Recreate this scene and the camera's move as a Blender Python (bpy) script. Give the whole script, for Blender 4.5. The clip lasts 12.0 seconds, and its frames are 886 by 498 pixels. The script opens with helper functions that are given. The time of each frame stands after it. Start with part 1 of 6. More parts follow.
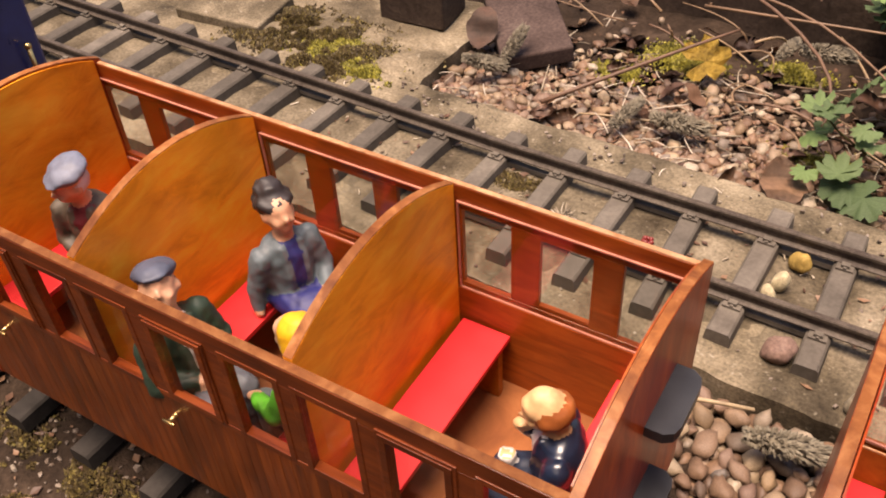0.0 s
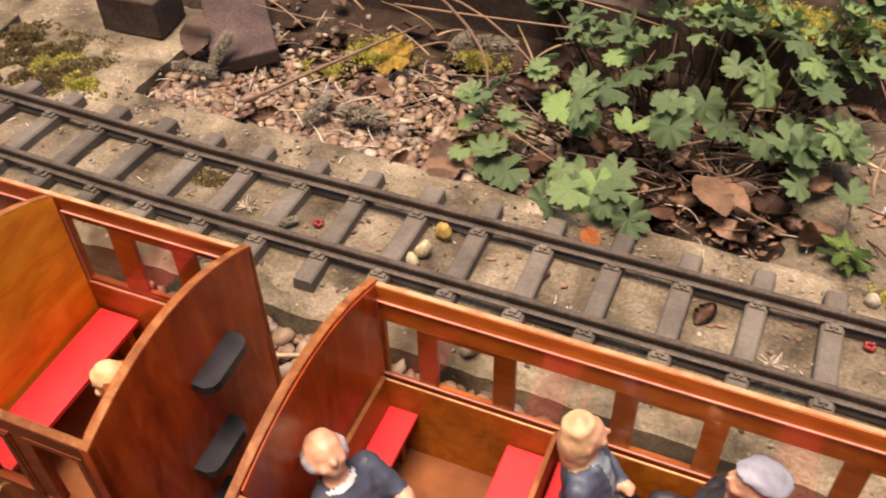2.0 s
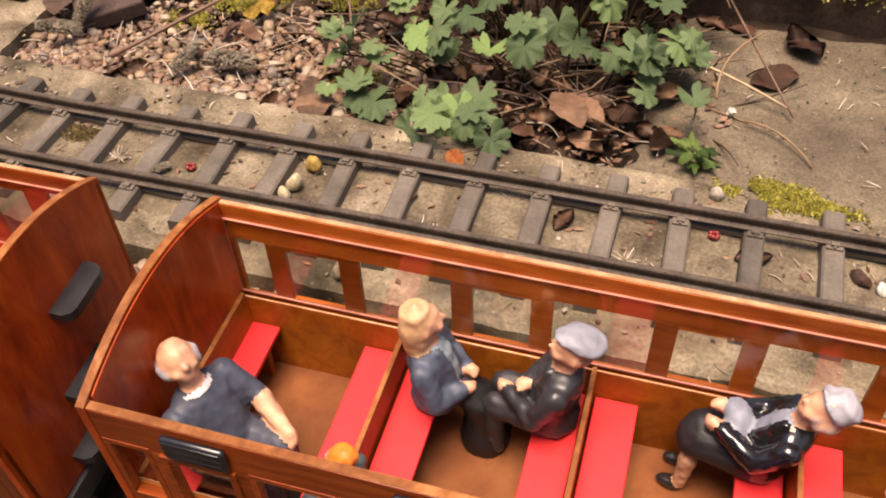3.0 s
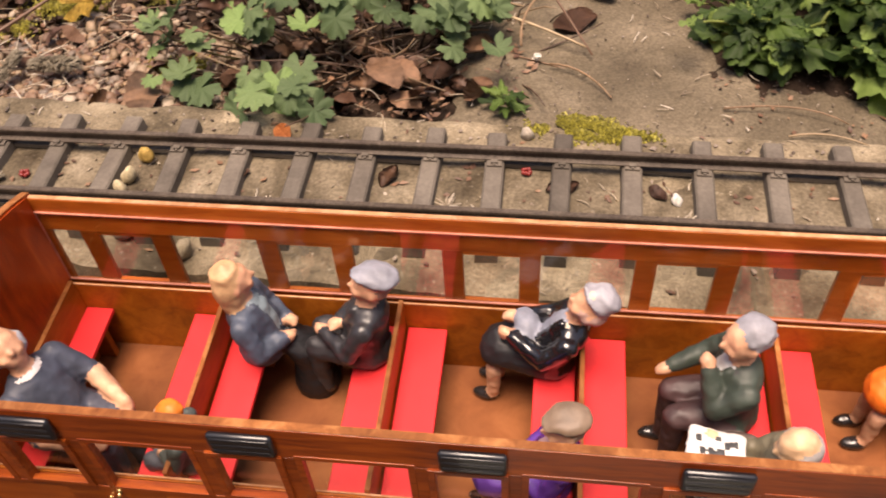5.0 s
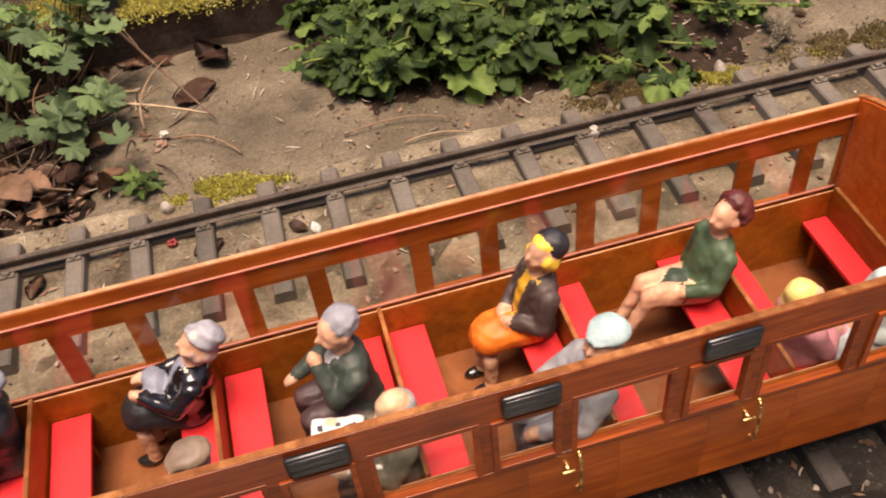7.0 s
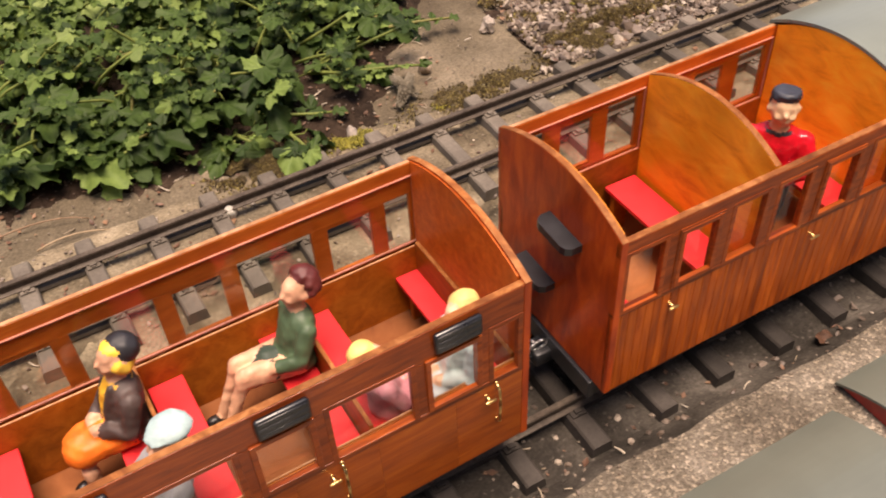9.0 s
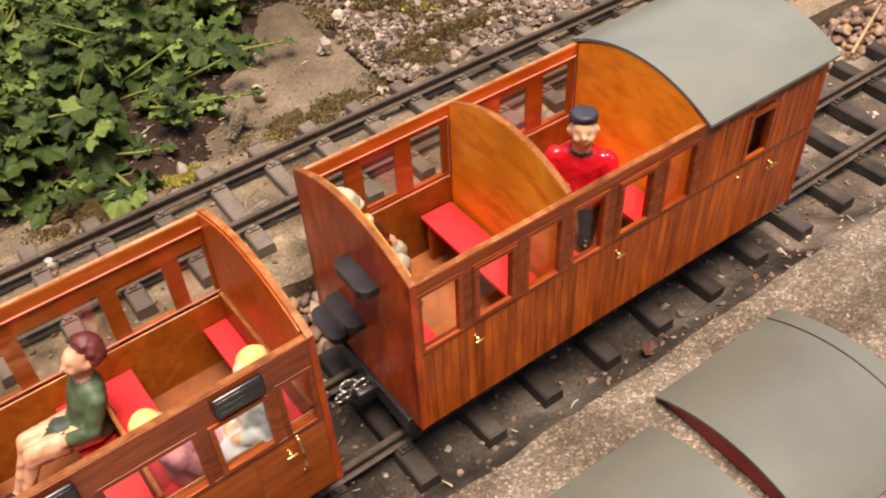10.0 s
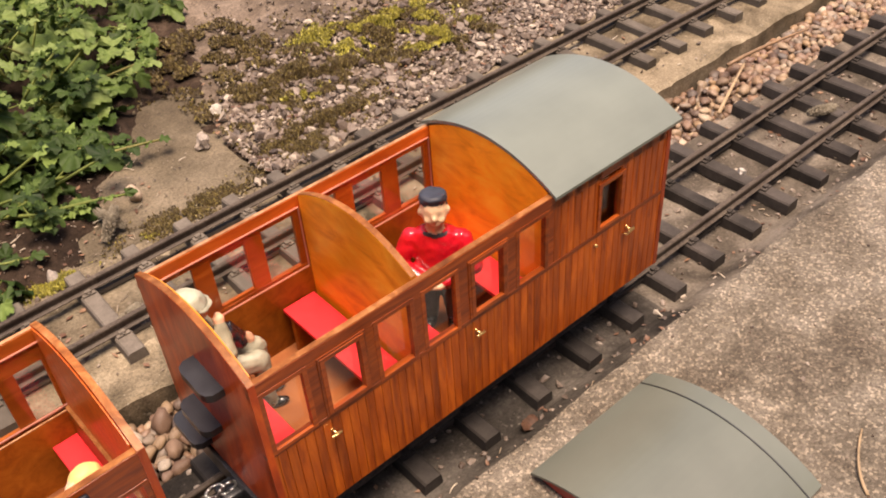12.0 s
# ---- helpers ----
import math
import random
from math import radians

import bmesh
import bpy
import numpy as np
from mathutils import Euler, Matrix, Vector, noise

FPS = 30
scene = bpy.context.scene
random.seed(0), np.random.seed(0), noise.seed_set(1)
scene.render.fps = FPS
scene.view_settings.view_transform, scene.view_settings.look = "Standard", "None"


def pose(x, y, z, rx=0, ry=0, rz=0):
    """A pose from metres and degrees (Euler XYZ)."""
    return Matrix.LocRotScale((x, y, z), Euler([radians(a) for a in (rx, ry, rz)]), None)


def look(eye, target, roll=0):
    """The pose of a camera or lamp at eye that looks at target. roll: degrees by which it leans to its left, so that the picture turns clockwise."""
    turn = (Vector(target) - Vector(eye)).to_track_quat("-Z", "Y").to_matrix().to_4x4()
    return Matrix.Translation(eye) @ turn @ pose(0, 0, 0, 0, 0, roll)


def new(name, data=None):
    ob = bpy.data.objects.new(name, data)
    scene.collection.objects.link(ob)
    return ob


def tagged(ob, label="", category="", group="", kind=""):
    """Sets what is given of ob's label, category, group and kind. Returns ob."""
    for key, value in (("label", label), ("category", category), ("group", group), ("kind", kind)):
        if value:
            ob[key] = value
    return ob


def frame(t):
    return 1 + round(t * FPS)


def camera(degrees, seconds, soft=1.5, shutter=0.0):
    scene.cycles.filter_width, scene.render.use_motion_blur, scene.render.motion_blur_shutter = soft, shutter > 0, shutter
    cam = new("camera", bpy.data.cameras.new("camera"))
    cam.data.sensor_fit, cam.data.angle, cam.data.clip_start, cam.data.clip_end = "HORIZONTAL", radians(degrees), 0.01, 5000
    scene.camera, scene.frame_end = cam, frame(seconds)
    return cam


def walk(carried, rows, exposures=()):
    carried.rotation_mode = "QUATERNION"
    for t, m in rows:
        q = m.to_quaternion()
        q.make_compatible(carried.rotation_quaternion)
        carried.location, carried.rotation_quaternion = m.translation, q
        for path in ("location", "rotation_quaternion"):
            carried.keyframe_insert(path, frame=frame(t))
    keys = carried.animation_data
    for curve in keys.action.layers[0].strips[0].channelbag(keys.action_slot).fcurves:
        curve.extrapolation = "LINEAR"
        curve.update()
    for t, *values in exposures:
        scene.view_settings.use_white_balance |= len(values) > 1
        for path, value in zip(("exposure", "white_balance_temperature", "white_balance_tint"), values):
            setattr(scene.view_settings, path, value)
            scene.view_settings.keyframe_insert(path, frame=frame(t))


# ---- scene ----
cam = camera(51.4, 12.0, 1.9, 0.2)
PATH = [
    (0, (0.013, -0.009, 0.293), (-0.84, 1.194, -1.058), -3.7),
    (0.5, (0.032, -0.008, 0.313), (-0.807, 1.171, -1.068), -3.4),
    (1, (0.067, -0.003, 0.327), (-0.712, 1.211, -1.058), -2.9),
    (1.5, (0.097, 0.001, 0.327), (-0.615, 1.259, -1.055), -1.9),
    (2, (0.124, 0.005, 0.332), (-0.491, 1.297, -1.065), -1.9),
    (2.5, (0.149, -0.005, 0.33), (-0.348, 1.315, -1.088), -2.5),
    (2.7, (0.155, -0.008, 0.33), (-0.314, 1.304, -1.105), -2.7),
    (4.3, (0.185, -0.008, 0.35), (-0.236, 1.204, -1.184), -2.4),
    (4.5, (0.189, -0.015, 0.347), (-0.184, 1.231, -1.172), -1.6),
    (5, (0.206, -0.026, 0.346), (-0.047, 1.266, -1.16), -4.3),
    (5.5, (0.226, -0.036, 0.347), (0.127, 1.3, -1.138), -5.4),
    (6, (0.239, -0.04, 0.345), (0.276, 1.323, -1.118), -5.6),
    (6.5, (0.252, -0.048, 0.344), (0.385, 1.323, -1.106), -6.1),
    (7, (0.275, -0.055, 0.35), (0.485, 1.314, -1.093), -7.2),
    (7.2, (0.284, -0.058, 0.352), (0.535, 1.307, -1.088), -7.1),
    (8.8, (0.345, -0.08, 0.359), (0.966, 1.217, -1.032), -3.7),
    (9, (0.355, -0.084, 0.358), (1.011, 1.197, -1.03), -3.4),
    (9.5, (0.382, -0.092, 0.362), (1.106, 1.147, -1.032), -3.2),
    (10, (0.409, -0.096, 0.365), (1.201, 1.09, -1.038), -3.1),
    (10.5, (0.432, -0.102, 0.366), (1.318, 1.063, -0.996), -2.4),
    (11, (0.441, -0.109, 0.368), (1.381, 1.079, -0.938), -3.2),
    (11.5, (0.445, -0.116, 0.365), (1.407, 1.085, -0.912), -4.0),
    (12, (0.445, -0.116, 0.364), (1.4, 1.078, -0.925), -4.3),
]
EXPOSURES = [(0, 0.83, 7400, 25), (2.0, 0.87, 7400, 25), (4.5, 0.8, 7400, 25), (6.0, 0.72, 7400, 25), (7, 0.68, 7400, 25), (9.5, 0.82, 7400, 25), (12, 0.88, 7400, 25)]
walk(cam, [(t, look(eye, target, roll)) for t, eye, target, roll in PATH], EXPOSURES)

# ---- light ----
world = bpy.data.worlds.new("sky")
scene.world = world
world.use_nodes = True
wn = world.node_tree
sky = wn.nodes.new("ShaderNodeTexSky")
sky.sky_type, sky.sun_disc = "NISHITA", False
sky.sun_elevation, sky.sun_rotation = radians(80), radians(190)
sky.air_density, sky.dust_density = 1.0, 3.0
wn.nodes["Background"].inputs["Strength"].default_value = 0.105
wn.links.new(sky.outputs["Color"], wn.nodes["Background"].inputs["Color"])
sun = new("sun", bpy.data.lights.new("sun", "SUN"))
sun.data.energy, sun.data.angle, sun.data.color = 4.2, radians(32), (1.0, 0.9, 0.75)
sun.matrix_world = look((0.38, -0.18, 2.3), (0.45, 0.2, 0))

# ---- materials ----
S = 1 / 12  # lengths below are in twelfths of a metre


def material(name, base, rough=0.6, metal=0.0, coat=0.0, spec=0.5):
    m = bpy.data.materials.new(name)
    m.use_nodes = True
    p = m.node_tree.nodes["Principled BSDF"]
    p.inputs["Base Color"].default_value = (*base, 1)
    p.inputs["Roughness"].default_value = rough
    p.inputs["Metallic"].default_value = metal
    p.inputs["Coat Weight"].default_value = coat
    p.inputs["Coat Roughness"].default_value = 0.15
    p.inputs["Specular IOR Level"].default_value = spec
    return m, m.node_tree, p


def coords(nt, scale, rand=0.0):
    """Object coordinates, stretched; rand shifts them from piece to piece."""
    tc, mp = nt.nodes.new("ShaderNodeTexCoord"), nt.nodes.new("ShaderNodeMapping")
    mp.inputs["Scale"].default_value = scale
    nt.links.new(tc.outputs["Object"], mp.inputs["Vector"])
    if rand:
        oi, mul = nt.nodes.new("ShaderNodeObjectInfo"), nt.nodes.new("ShaderNodeMath")
        mul.operation = "MULTIPLY"
        mul.inputs[1].default_value = rand
        nt.links.new(oi.outputs["Random"], mul.inputs[0])
        nt.links.new(mul.outputs[0], mp.inputs["Location"])
    return mp.outputs["Vector"]


def noise_tex(nt, vec, scale, detail=4.0, rough=0.6, dist=0.0):
    n = nt.nodes.new("ShaderNodeTexNoise")
    n.inputs["Scale"].default_value, n.inputs["Detail"].default_value = scale, detail
    n.inputs["Roughness"].default_value, n.inputs["Distortion"].default_value = rough, dist
    nt.links.new(vec, n.inputs["Vector"])
    return n.outputs["Fac"]


def ramp(nt, fac, stops):
    r = nt.nodes.new("ShaderNodeValToRGB")
    els = r.color_ramp.elements
    while len(els) < len(stops):
        els.new(0.5)
    for e, (pos, col) in zip(els, stops):
        e.position, e.color = pos, (*col, 1)
    nt.links.new(fac, r.inputs["Fac"])
    return r.outputs["Color"]


def mix(nt, a, b, fac, mode="MIX"):
    m = nt.nodes.new("ShaderNodeMix")
    m.data_type, m.blend_type = "RGBA", mode
    for value, sock in ((a, m.inputs["A"]), (b, m.inputs["B"]), (fac, m.inputs["Factor"])):
        if isinstance(value, (int, float)):
            sock.default_value = value
        elif isinstance(value, tuple):
            sock.default_value = (*value, 1)
        else:
            nt.links.new(value, sock)
    return m.outputs["Result"]


def bump(nt, p, height, strength, distance):
    b = nt.nodes.new("ShaderNodeBump")
    b.inputs["Strength"].default_value, b.inputs["Distance"].default_value = strength, distance
    nt.links.new(height, b.inputs["Height"])
    nt.links.new(b.outputs["Normal"], p.inputs["Normal"])


def tone_by_piece(nt, col, low, high):
    """Lightness that differs from piece to piece."""
    oi, mr = nt.nodes.new("ShaderNodeObjectInfo"), nt.nodes.new("ShaderNodeMapRange")
    mr.inputs["To Min"].default_value, mr.inputs["To Max"].default_value = low, high
    nt.links.new(oi.outputs["Random"], mr.inputs["Value"])
    return mix(nt, col, mr.outputs["Result"], 1.0, "MULTIPLY")


def wood(name, dark, mid, light, grain=(6, 60, 60), rough=0.38, coat=0.08, vary=(0.8, 1.2), scratch=True):
    """Varnished wood with long grain along the object's x axis (or z, by grain)."""
    m, nt, p = material(name, mid, rough, 0, coat, 0.18)
    v = coords(nt, grain, 3.0)
    streak = noise_tex(nt, v, 6, 6, 0.65, 0.6)
    blotch = noise_tex(nt, coords(nt, (14, 14, 14), 5.0), 1.6, 3, 0.5)
    col = ramp(nt, streak, [(0.3, dark), (0.5, mid), (0.72, light)])
    col = mix(nt, col, ramp(nt, blotch, [(0.35, (0.68, 0.62, 0.58)), (0.65, (1.2, 1.18, 1.15))]), 0.8, "MULTIPLY")
    col = tone_by_piece(nt, col, *vary)
    nt.links.new(col, p.inputs["Base Color"])
    r = nt.nodes.new("ShaderNodeMapRange")
    r.inputs["To Min"].default_value, r.inputs["To Max"].default_value = rough - 0.12, rough + 0.2
    nt.links.new(blotch, r.inputs["Value"])
    nt.links.new(r.outputs["Result"], p.inputs["Roughness"])
    bump(nt, p, streak, 0.25, 0.0004)
    return m


def mottled(name, stops, scale, rough=0.85, fine=900, strength=0.5, dist=0.0006, spots=None, spec=0.15, rand=0.0, speck=(0.55, 1.4)):
    """Ground, stone and other dull stuff: large stains, fine speckle, relief."""
    m, nt, p = material(name, stops[0][1], rough, spec=spec)
    v = coords(nt, (1, 1, 1), rand)
    big = noise_tex(nt, v, scale, 5, 0.6, 0.4)
    small = noise_tex(nt, v, fine, 3, 0.7)
    col = ramp(nt, big, stops)
    col = mix(nt, col, ramp(nt, small, [(0.3, (speck[0],) * 3), (0.7, (speck[1],) * 3)]), 0.8, "MULTIPLY")
    if spots:
        grains = noise_tex(nt, v, spots[0], 2, 0.5)
        cut = ramp(nt, grains, [(spots[1] - 0.04, (0, 0, 0)), (spots[1] + 0.12, (0.85, 0.85, 0.85))])
        col = mix(nt, col, spots[2], cut)
    if rand:
        col = tone_by_piece(nt, col, 0.7, 1.25)
    nt.links.new(col, p.inputs["Base Color"])
    both = nt.nodes.new("ShaderNodeMath")
    both.operation = "MULTIPLY_ADD"
    both.inputs[1].default_value = 0.6
    nt.links.new(small, both.inputs[0])
    nt.links.new(big, both.inputs[2])
    bump(nt, p, both.outputs[0], strength, dist)
    return m


def plain(name, base, rough=0.5, coat=0.0, vary=0.25, scale=120, metal=0.0):
    """Paint or plastic with slight stains."""
    m, nt, p = material(name, base, rough, metal, coat)
    n = noise_tex(nt, coords(nt, (1, 1, 1), 2.0), scale, 4, 0.6)
    lo, hi = tuple(c * (1 - vary) for c in base), tuple(min(1, c * (1 + vary)) for c in base)
    nt.links.new(ramp(nt, n, [(0.3, lo), (0.7, hi)]), p.inputs["Base Color"])
    r = nt.nodes.new("ShaderNodeMapRange")
    r.inputs["To Min"].default_value, r.inputs["To Max"].default_value = max(0.02, rough - 0.1), min(1, rough + 0.12)
    nt.links.new(n, r.inputs["Value"])
    nt.links.new(r.outputs["Result"], p.inputs["Roughness"])
    bump(nt, p, n, 0.15, 0.0004)
    return m


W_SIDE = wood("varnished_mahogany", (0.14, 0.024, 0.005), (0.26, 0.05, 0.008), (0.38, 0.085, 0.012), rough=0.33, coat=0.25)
W_PLANK = wood("matchboard_mahogany", (0.2, 0.032, 0.004), (0.41, 0.08, 0.007), (0.57, 0.135, 0.013), grain=(45, 45, 5), vary=(0.9, 1.08), rough=0.33, coat=0.22)
W_END = wood("dark_end_board", (0.2, 0.022, 0.004), (0.38, 0.052, 0.007), (0.54, 0.1, 0.011), grain=(18, 18, 5), rough=0.32, coat=0.22)
W_LIGHT = wood("varnished_plywood", (0.68, 0.2, 0.012), (0.89, 0.31, 0.02), (0.95, 0.43, 0.04), grain=(30, 7, 18), rough=0.36, coat=0.22)
# Darkened copies of W_SIDE and W_PLANK: the first coach's near-side shade as colour.
W_SHADED = wood("shaded_varnished_mahogany", (0.09, 0.017, 0.004), (0.16, 0.032, 0.007), (0.24, 0.055, 0.01), rough=0.33, coat=0.25)
W_SHADED_PLANK = wood("shaded_matchboard", (0.09, 0.017, 0.004), (0.17, 0.035, 0.006), (0.26, 0.062, 0.01), grain=(45, 45, 5), vary=(0.9, 1.08), rough=0.33, coat=0.22)
W_BROWN = wood("red_brown_varnished_wood", (0.17, 0.032, 0.006), (0.26, 0.055, 0.009), (0.36, 0.085, 0.014), grain=(6, 40, 40), rough=0.34, coat=0.25)
W_RED = wood("red_stained_lining", (0.3, 0.034, 0.008), (0.4, 0.058, 0.012), (0.5, 0.09, 0.018), coat=0.2)
W_FIRE = wood("orange_varnished_wood", (0.34, 0.06, 0.008), (0.46, 0.095, 0.012), (0.58, 0.14, 0.02), grain=(6, 40, 40), coat=0.2)
W_HALF = wood("half_partition_wood", (0.2, 0.05, 0.006), (0.3, 0.085, 0.009), (0.39, 0.12, 0.014), grain=(24, 7, 24))
W_EDGE = wood("bare_plywood_edge", (0.28, 0.12, 0.05), (0.46, 0.24, 0.12), (0.6, 0.37, 0.22), grain=(20, 20, 20), rough=0.7, coat=0.0)
# Lighter and yellower than W_SIDE; only on the long coach's far side.
W_HONEY = wood("honey_toned_wood", (0.27, 0.06, 0.008), (0.36, 0.09, 0.012), (0.45, 0.13, 0.02), grain=(6, 40, 40), coat=0.2)
W_PANEL = wood("smooth_mahogany_panel", (0.22, 0.04, 0.005), (0.33, 0.07, 0.008), (0.43, 0.108, 0.012), grain=(5, 40, 40), vary=(0.98, 1.02), rough=0.33, coat=0.25)
W_CAP = wood("worn_brown_edge", (0.13, 0.038, 0.009), (0.25, 0.088, 0.024), (0.42, 0.19, 0.07), grain=(20, 20, 20), rough=0.5, coat=0.1)
W_FLOOR = wood("hardboard_floor", (0.18, 0.058, 0.02), (0.24, 0.083, 0.028), (0.29, 0.11, 0.04), grain=(10, 10, 10), rough=0.65, coat=0.0)
SEAT_RED = plain("red_painted_card", (0.62, 0.017, 0.02), 0.55, 0, 0.15)
BLACK = plain("black_paint", (0.018, 0.019, 0.022), 0.4, 0.3, 0.3)
BLACK_GLOSS = plain("gloss_black_paint", (0.01, 0.011, 0.014), 0.3, 0.3, 0.3)
BRASS = plain("brass", (0.72, 0.5, 0.2), 0.28, 0, 0.2, 300, 1.0)
STEEL = plain("bright_steel", (0.6, 0.6, 0.6), 0.3, 0, 0.2, 300, 1.0)
ROOF_GREY = plain("grey_green_roof_paint", (0.15, 0.172, 0.145), 0.3, 0.35, 0.14, 14)
# Darker, duller version of ROOF_GREY for the loose roofs.
ROOF_DARKER = plain("darker_grey_green_roof_paint", (0.108, 0.122, 0.101), 0.36, 0.25, 0.14, 14)
ROOF_RED = plain("red_painted_former", (0.36, 0.03, 0.02), 0.5, 0.1, 0.2)
BLUE = plain("dark_blue_paint", (0.008, 0.018, 0.1), 0.3, 0.5, 0.2)
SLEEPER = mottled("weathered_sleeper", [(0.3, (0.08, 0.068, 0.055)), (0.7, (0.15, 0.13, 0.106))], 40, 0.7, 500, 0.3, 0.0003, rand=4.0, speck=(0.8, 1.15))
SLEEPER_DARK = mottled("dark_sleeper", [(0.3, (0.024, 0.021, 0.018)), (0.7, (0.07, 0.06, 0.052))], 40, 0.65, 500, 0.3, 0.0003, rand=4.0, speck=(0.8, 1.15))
RAIL = mottled("rusty_brown_rail", [(0.3, (0.05, 0.038, 0.03)), (0.7, (0.1, 0.08, 0.062))], 60, 0.5, 500, 0.3, 0.0003)
CONCRETE = mottled("track_bed_concrete", [(0.28, (0.036, 0.028, 0.018)), (0.42, (0.1, 0.08, 0.052)), (0.56, (0.195, 0.158, 0.106)), (0.73, (0.33, 0.275, 0.19))], 22, 0.9, 700, 0.8, 0.001, (300, 0.68, (0.34, 0.3, 0.23)), speck=(0.5, 1.5))
BASE_NEAR = mottled("dark_mortar", [(0.32, (0.014, 0.012, 0.01)), (0.48, (0.038, 0.033, 0.027)), (0.66, (0.1, 0.088, 0.073))], 24, 0.9, 600, 0.8, 0.0012, (380, 0.67, (0.15, 0.132, 0.11)))
BASE_PALE = mottled("pale_earthy_mortar", [(0.32, (0.034, 0.028, 0.021)), (0.48, (0.085, 0.071, 0.055)), (0.66, (0.185, 0.158, 0.126))], 24, 0.9, 600, 0.8, 0.0012, (380, 0.66, (0.2, 0.175, 0.145)))
SOIL = mottled("soil_and_litter", [(0.3, (0.014, 0.009, 0.006)), (0.55, (0.038, 0.025, 0.017)), (0.75, (0.085, 0.058, 0.04))], 30, 0.95, 400, 1.0, 0.002)
SLAB_BACK = mottled("old_garden_slab", [(0.3, (0.066, 0.052, 0.035)), (0.45, (0.105, 0.085, 0.057)), (0.58, (0.15, 0.122, 0.084)), (0.74, (0.235, 0.193, 0.138))], 13, 0.9, 600, 0.8, 0.0012, (300, 0.66, (0.06, 0.045, 0.03)), speck=(0.5, 1.45))
TIMBER = mottled("weathered_timber", [(0.3, (0.03, 0.0204, 0.015)), (0.6, (0.072, 0.051, 0.039)), (0.8, (0.12, 0.09, 0.072))], 20, 0.85, 300, 0.7, 0.001)
DIRT = mottled("grey_brown_dirt", [(0.3, (0.042, 0.032, 0.02)), (0.45, (0.1, 0.08, 0.053)), (0.6, (0.175, 0.143, 0.098)), (0.76, (0.28, 0.235, 0.168))], 26, 0.95, 500, 0.9, 0.0012, (350, 0.68, (0.24, 0.2, 0.155)), speck=(0.55, 1.45))
SANDY = mottled("sandy_soil", [(0.3, (0.042, 0.032, 0.023)), (0.48, (0.11, 0.084, 0.062)), (0.65, (0.2, 0.157, 0.12)), (0.78, (0.32, 0.26, 0.205))], 16, 0.95, 450, 1.0, 0.0016, speck=(0.45, 1.5))
BRICK = mottled("brown_paver", [(0.3, (0.045, 0.03, 0.025)), (0.6, (0.08, 0.055, 0.047)), (0.8, (0.12, 0.09, 0.077))], 30, 0.85, 500, 0.6, 0.0008)


def exposed_aggregate(name):
    """Old concrete worn down to its sand and chips, with brown stains and bleached patches."""
    m, nt, p = material(name, (0.12, 0.1, 0.08), 0.9, spec=0.2)
    v = coords(nt, (1, 1, 1))
    stain, patch, fine = noise_tex(nt, v, 13, 6, 0.65, 0.5), noise_tex(nt, v, 55, 5, 0.65, 0.3), noise_tex(nt, v, 1300, 3, 0.7)
    both = nt.nodes.new("ShaderNodeMath")
    both.operation = "MULTIPLY_ADD"
    both.inputs[1].default_value = 0.6
    nt.links.new(patch, both.inputs[0])
    nt.links.new(stain, both.inputs[2])
    col = ramp(nt, both.outputs[0], [(0.62, (0.083, 0.069, 0.053)), (0.75, (0.122, 0.105, 0.082)), (0.85, (0.156, 0.136, 0.109)), (0.97, (0.212, 0.188, 0.155))])
    chips = nt.nodes.new("ShaderNodeTexVoronoi")
    chips.inputs["Scale"].default_value = 780
    nt.links.new(v, chips.inputs["Vector"])
    tone = nt.nodes.new("ShaderNodeSeparateColor")
    nt.links.new(chips.outputs["Color"], tone.inputs[0])
    col = mix(nt, col, ramp(nt, tone.outputs[0], [(0.0, (0.45, 0.43, 0.4)), (0.55, (0.9, 0.88, 0.85)), (0.82, (1.3, 1.28, 1.22)), (0.96, (2.4, 2.3, 2.15))]), 0.65, "MULTIPLY")
    col = mix(nt, col, ramp(nt, fine, [(0.3, (0.6, 0.6, 0.6)), (0.7, (1.4, 1.4, 1.4))]), 0.7, "MULTIPLY")
    nt.links.new(col, p.inputs["Base Color"])
    relief = nt.nodes.new("ShaderNodeMath")
    relief.operation = "SUBTRACT"
    nt.links.new(patch, relief.inputs[0])
    nt.links.new(chips.outputs["Distance"], relief.inputs[1])
    bump(nt, p, relief.outputs[0], 0.8, 0.0009)
    return m


PAVING = exposed_aggregate("worn_aggregate_concrete")


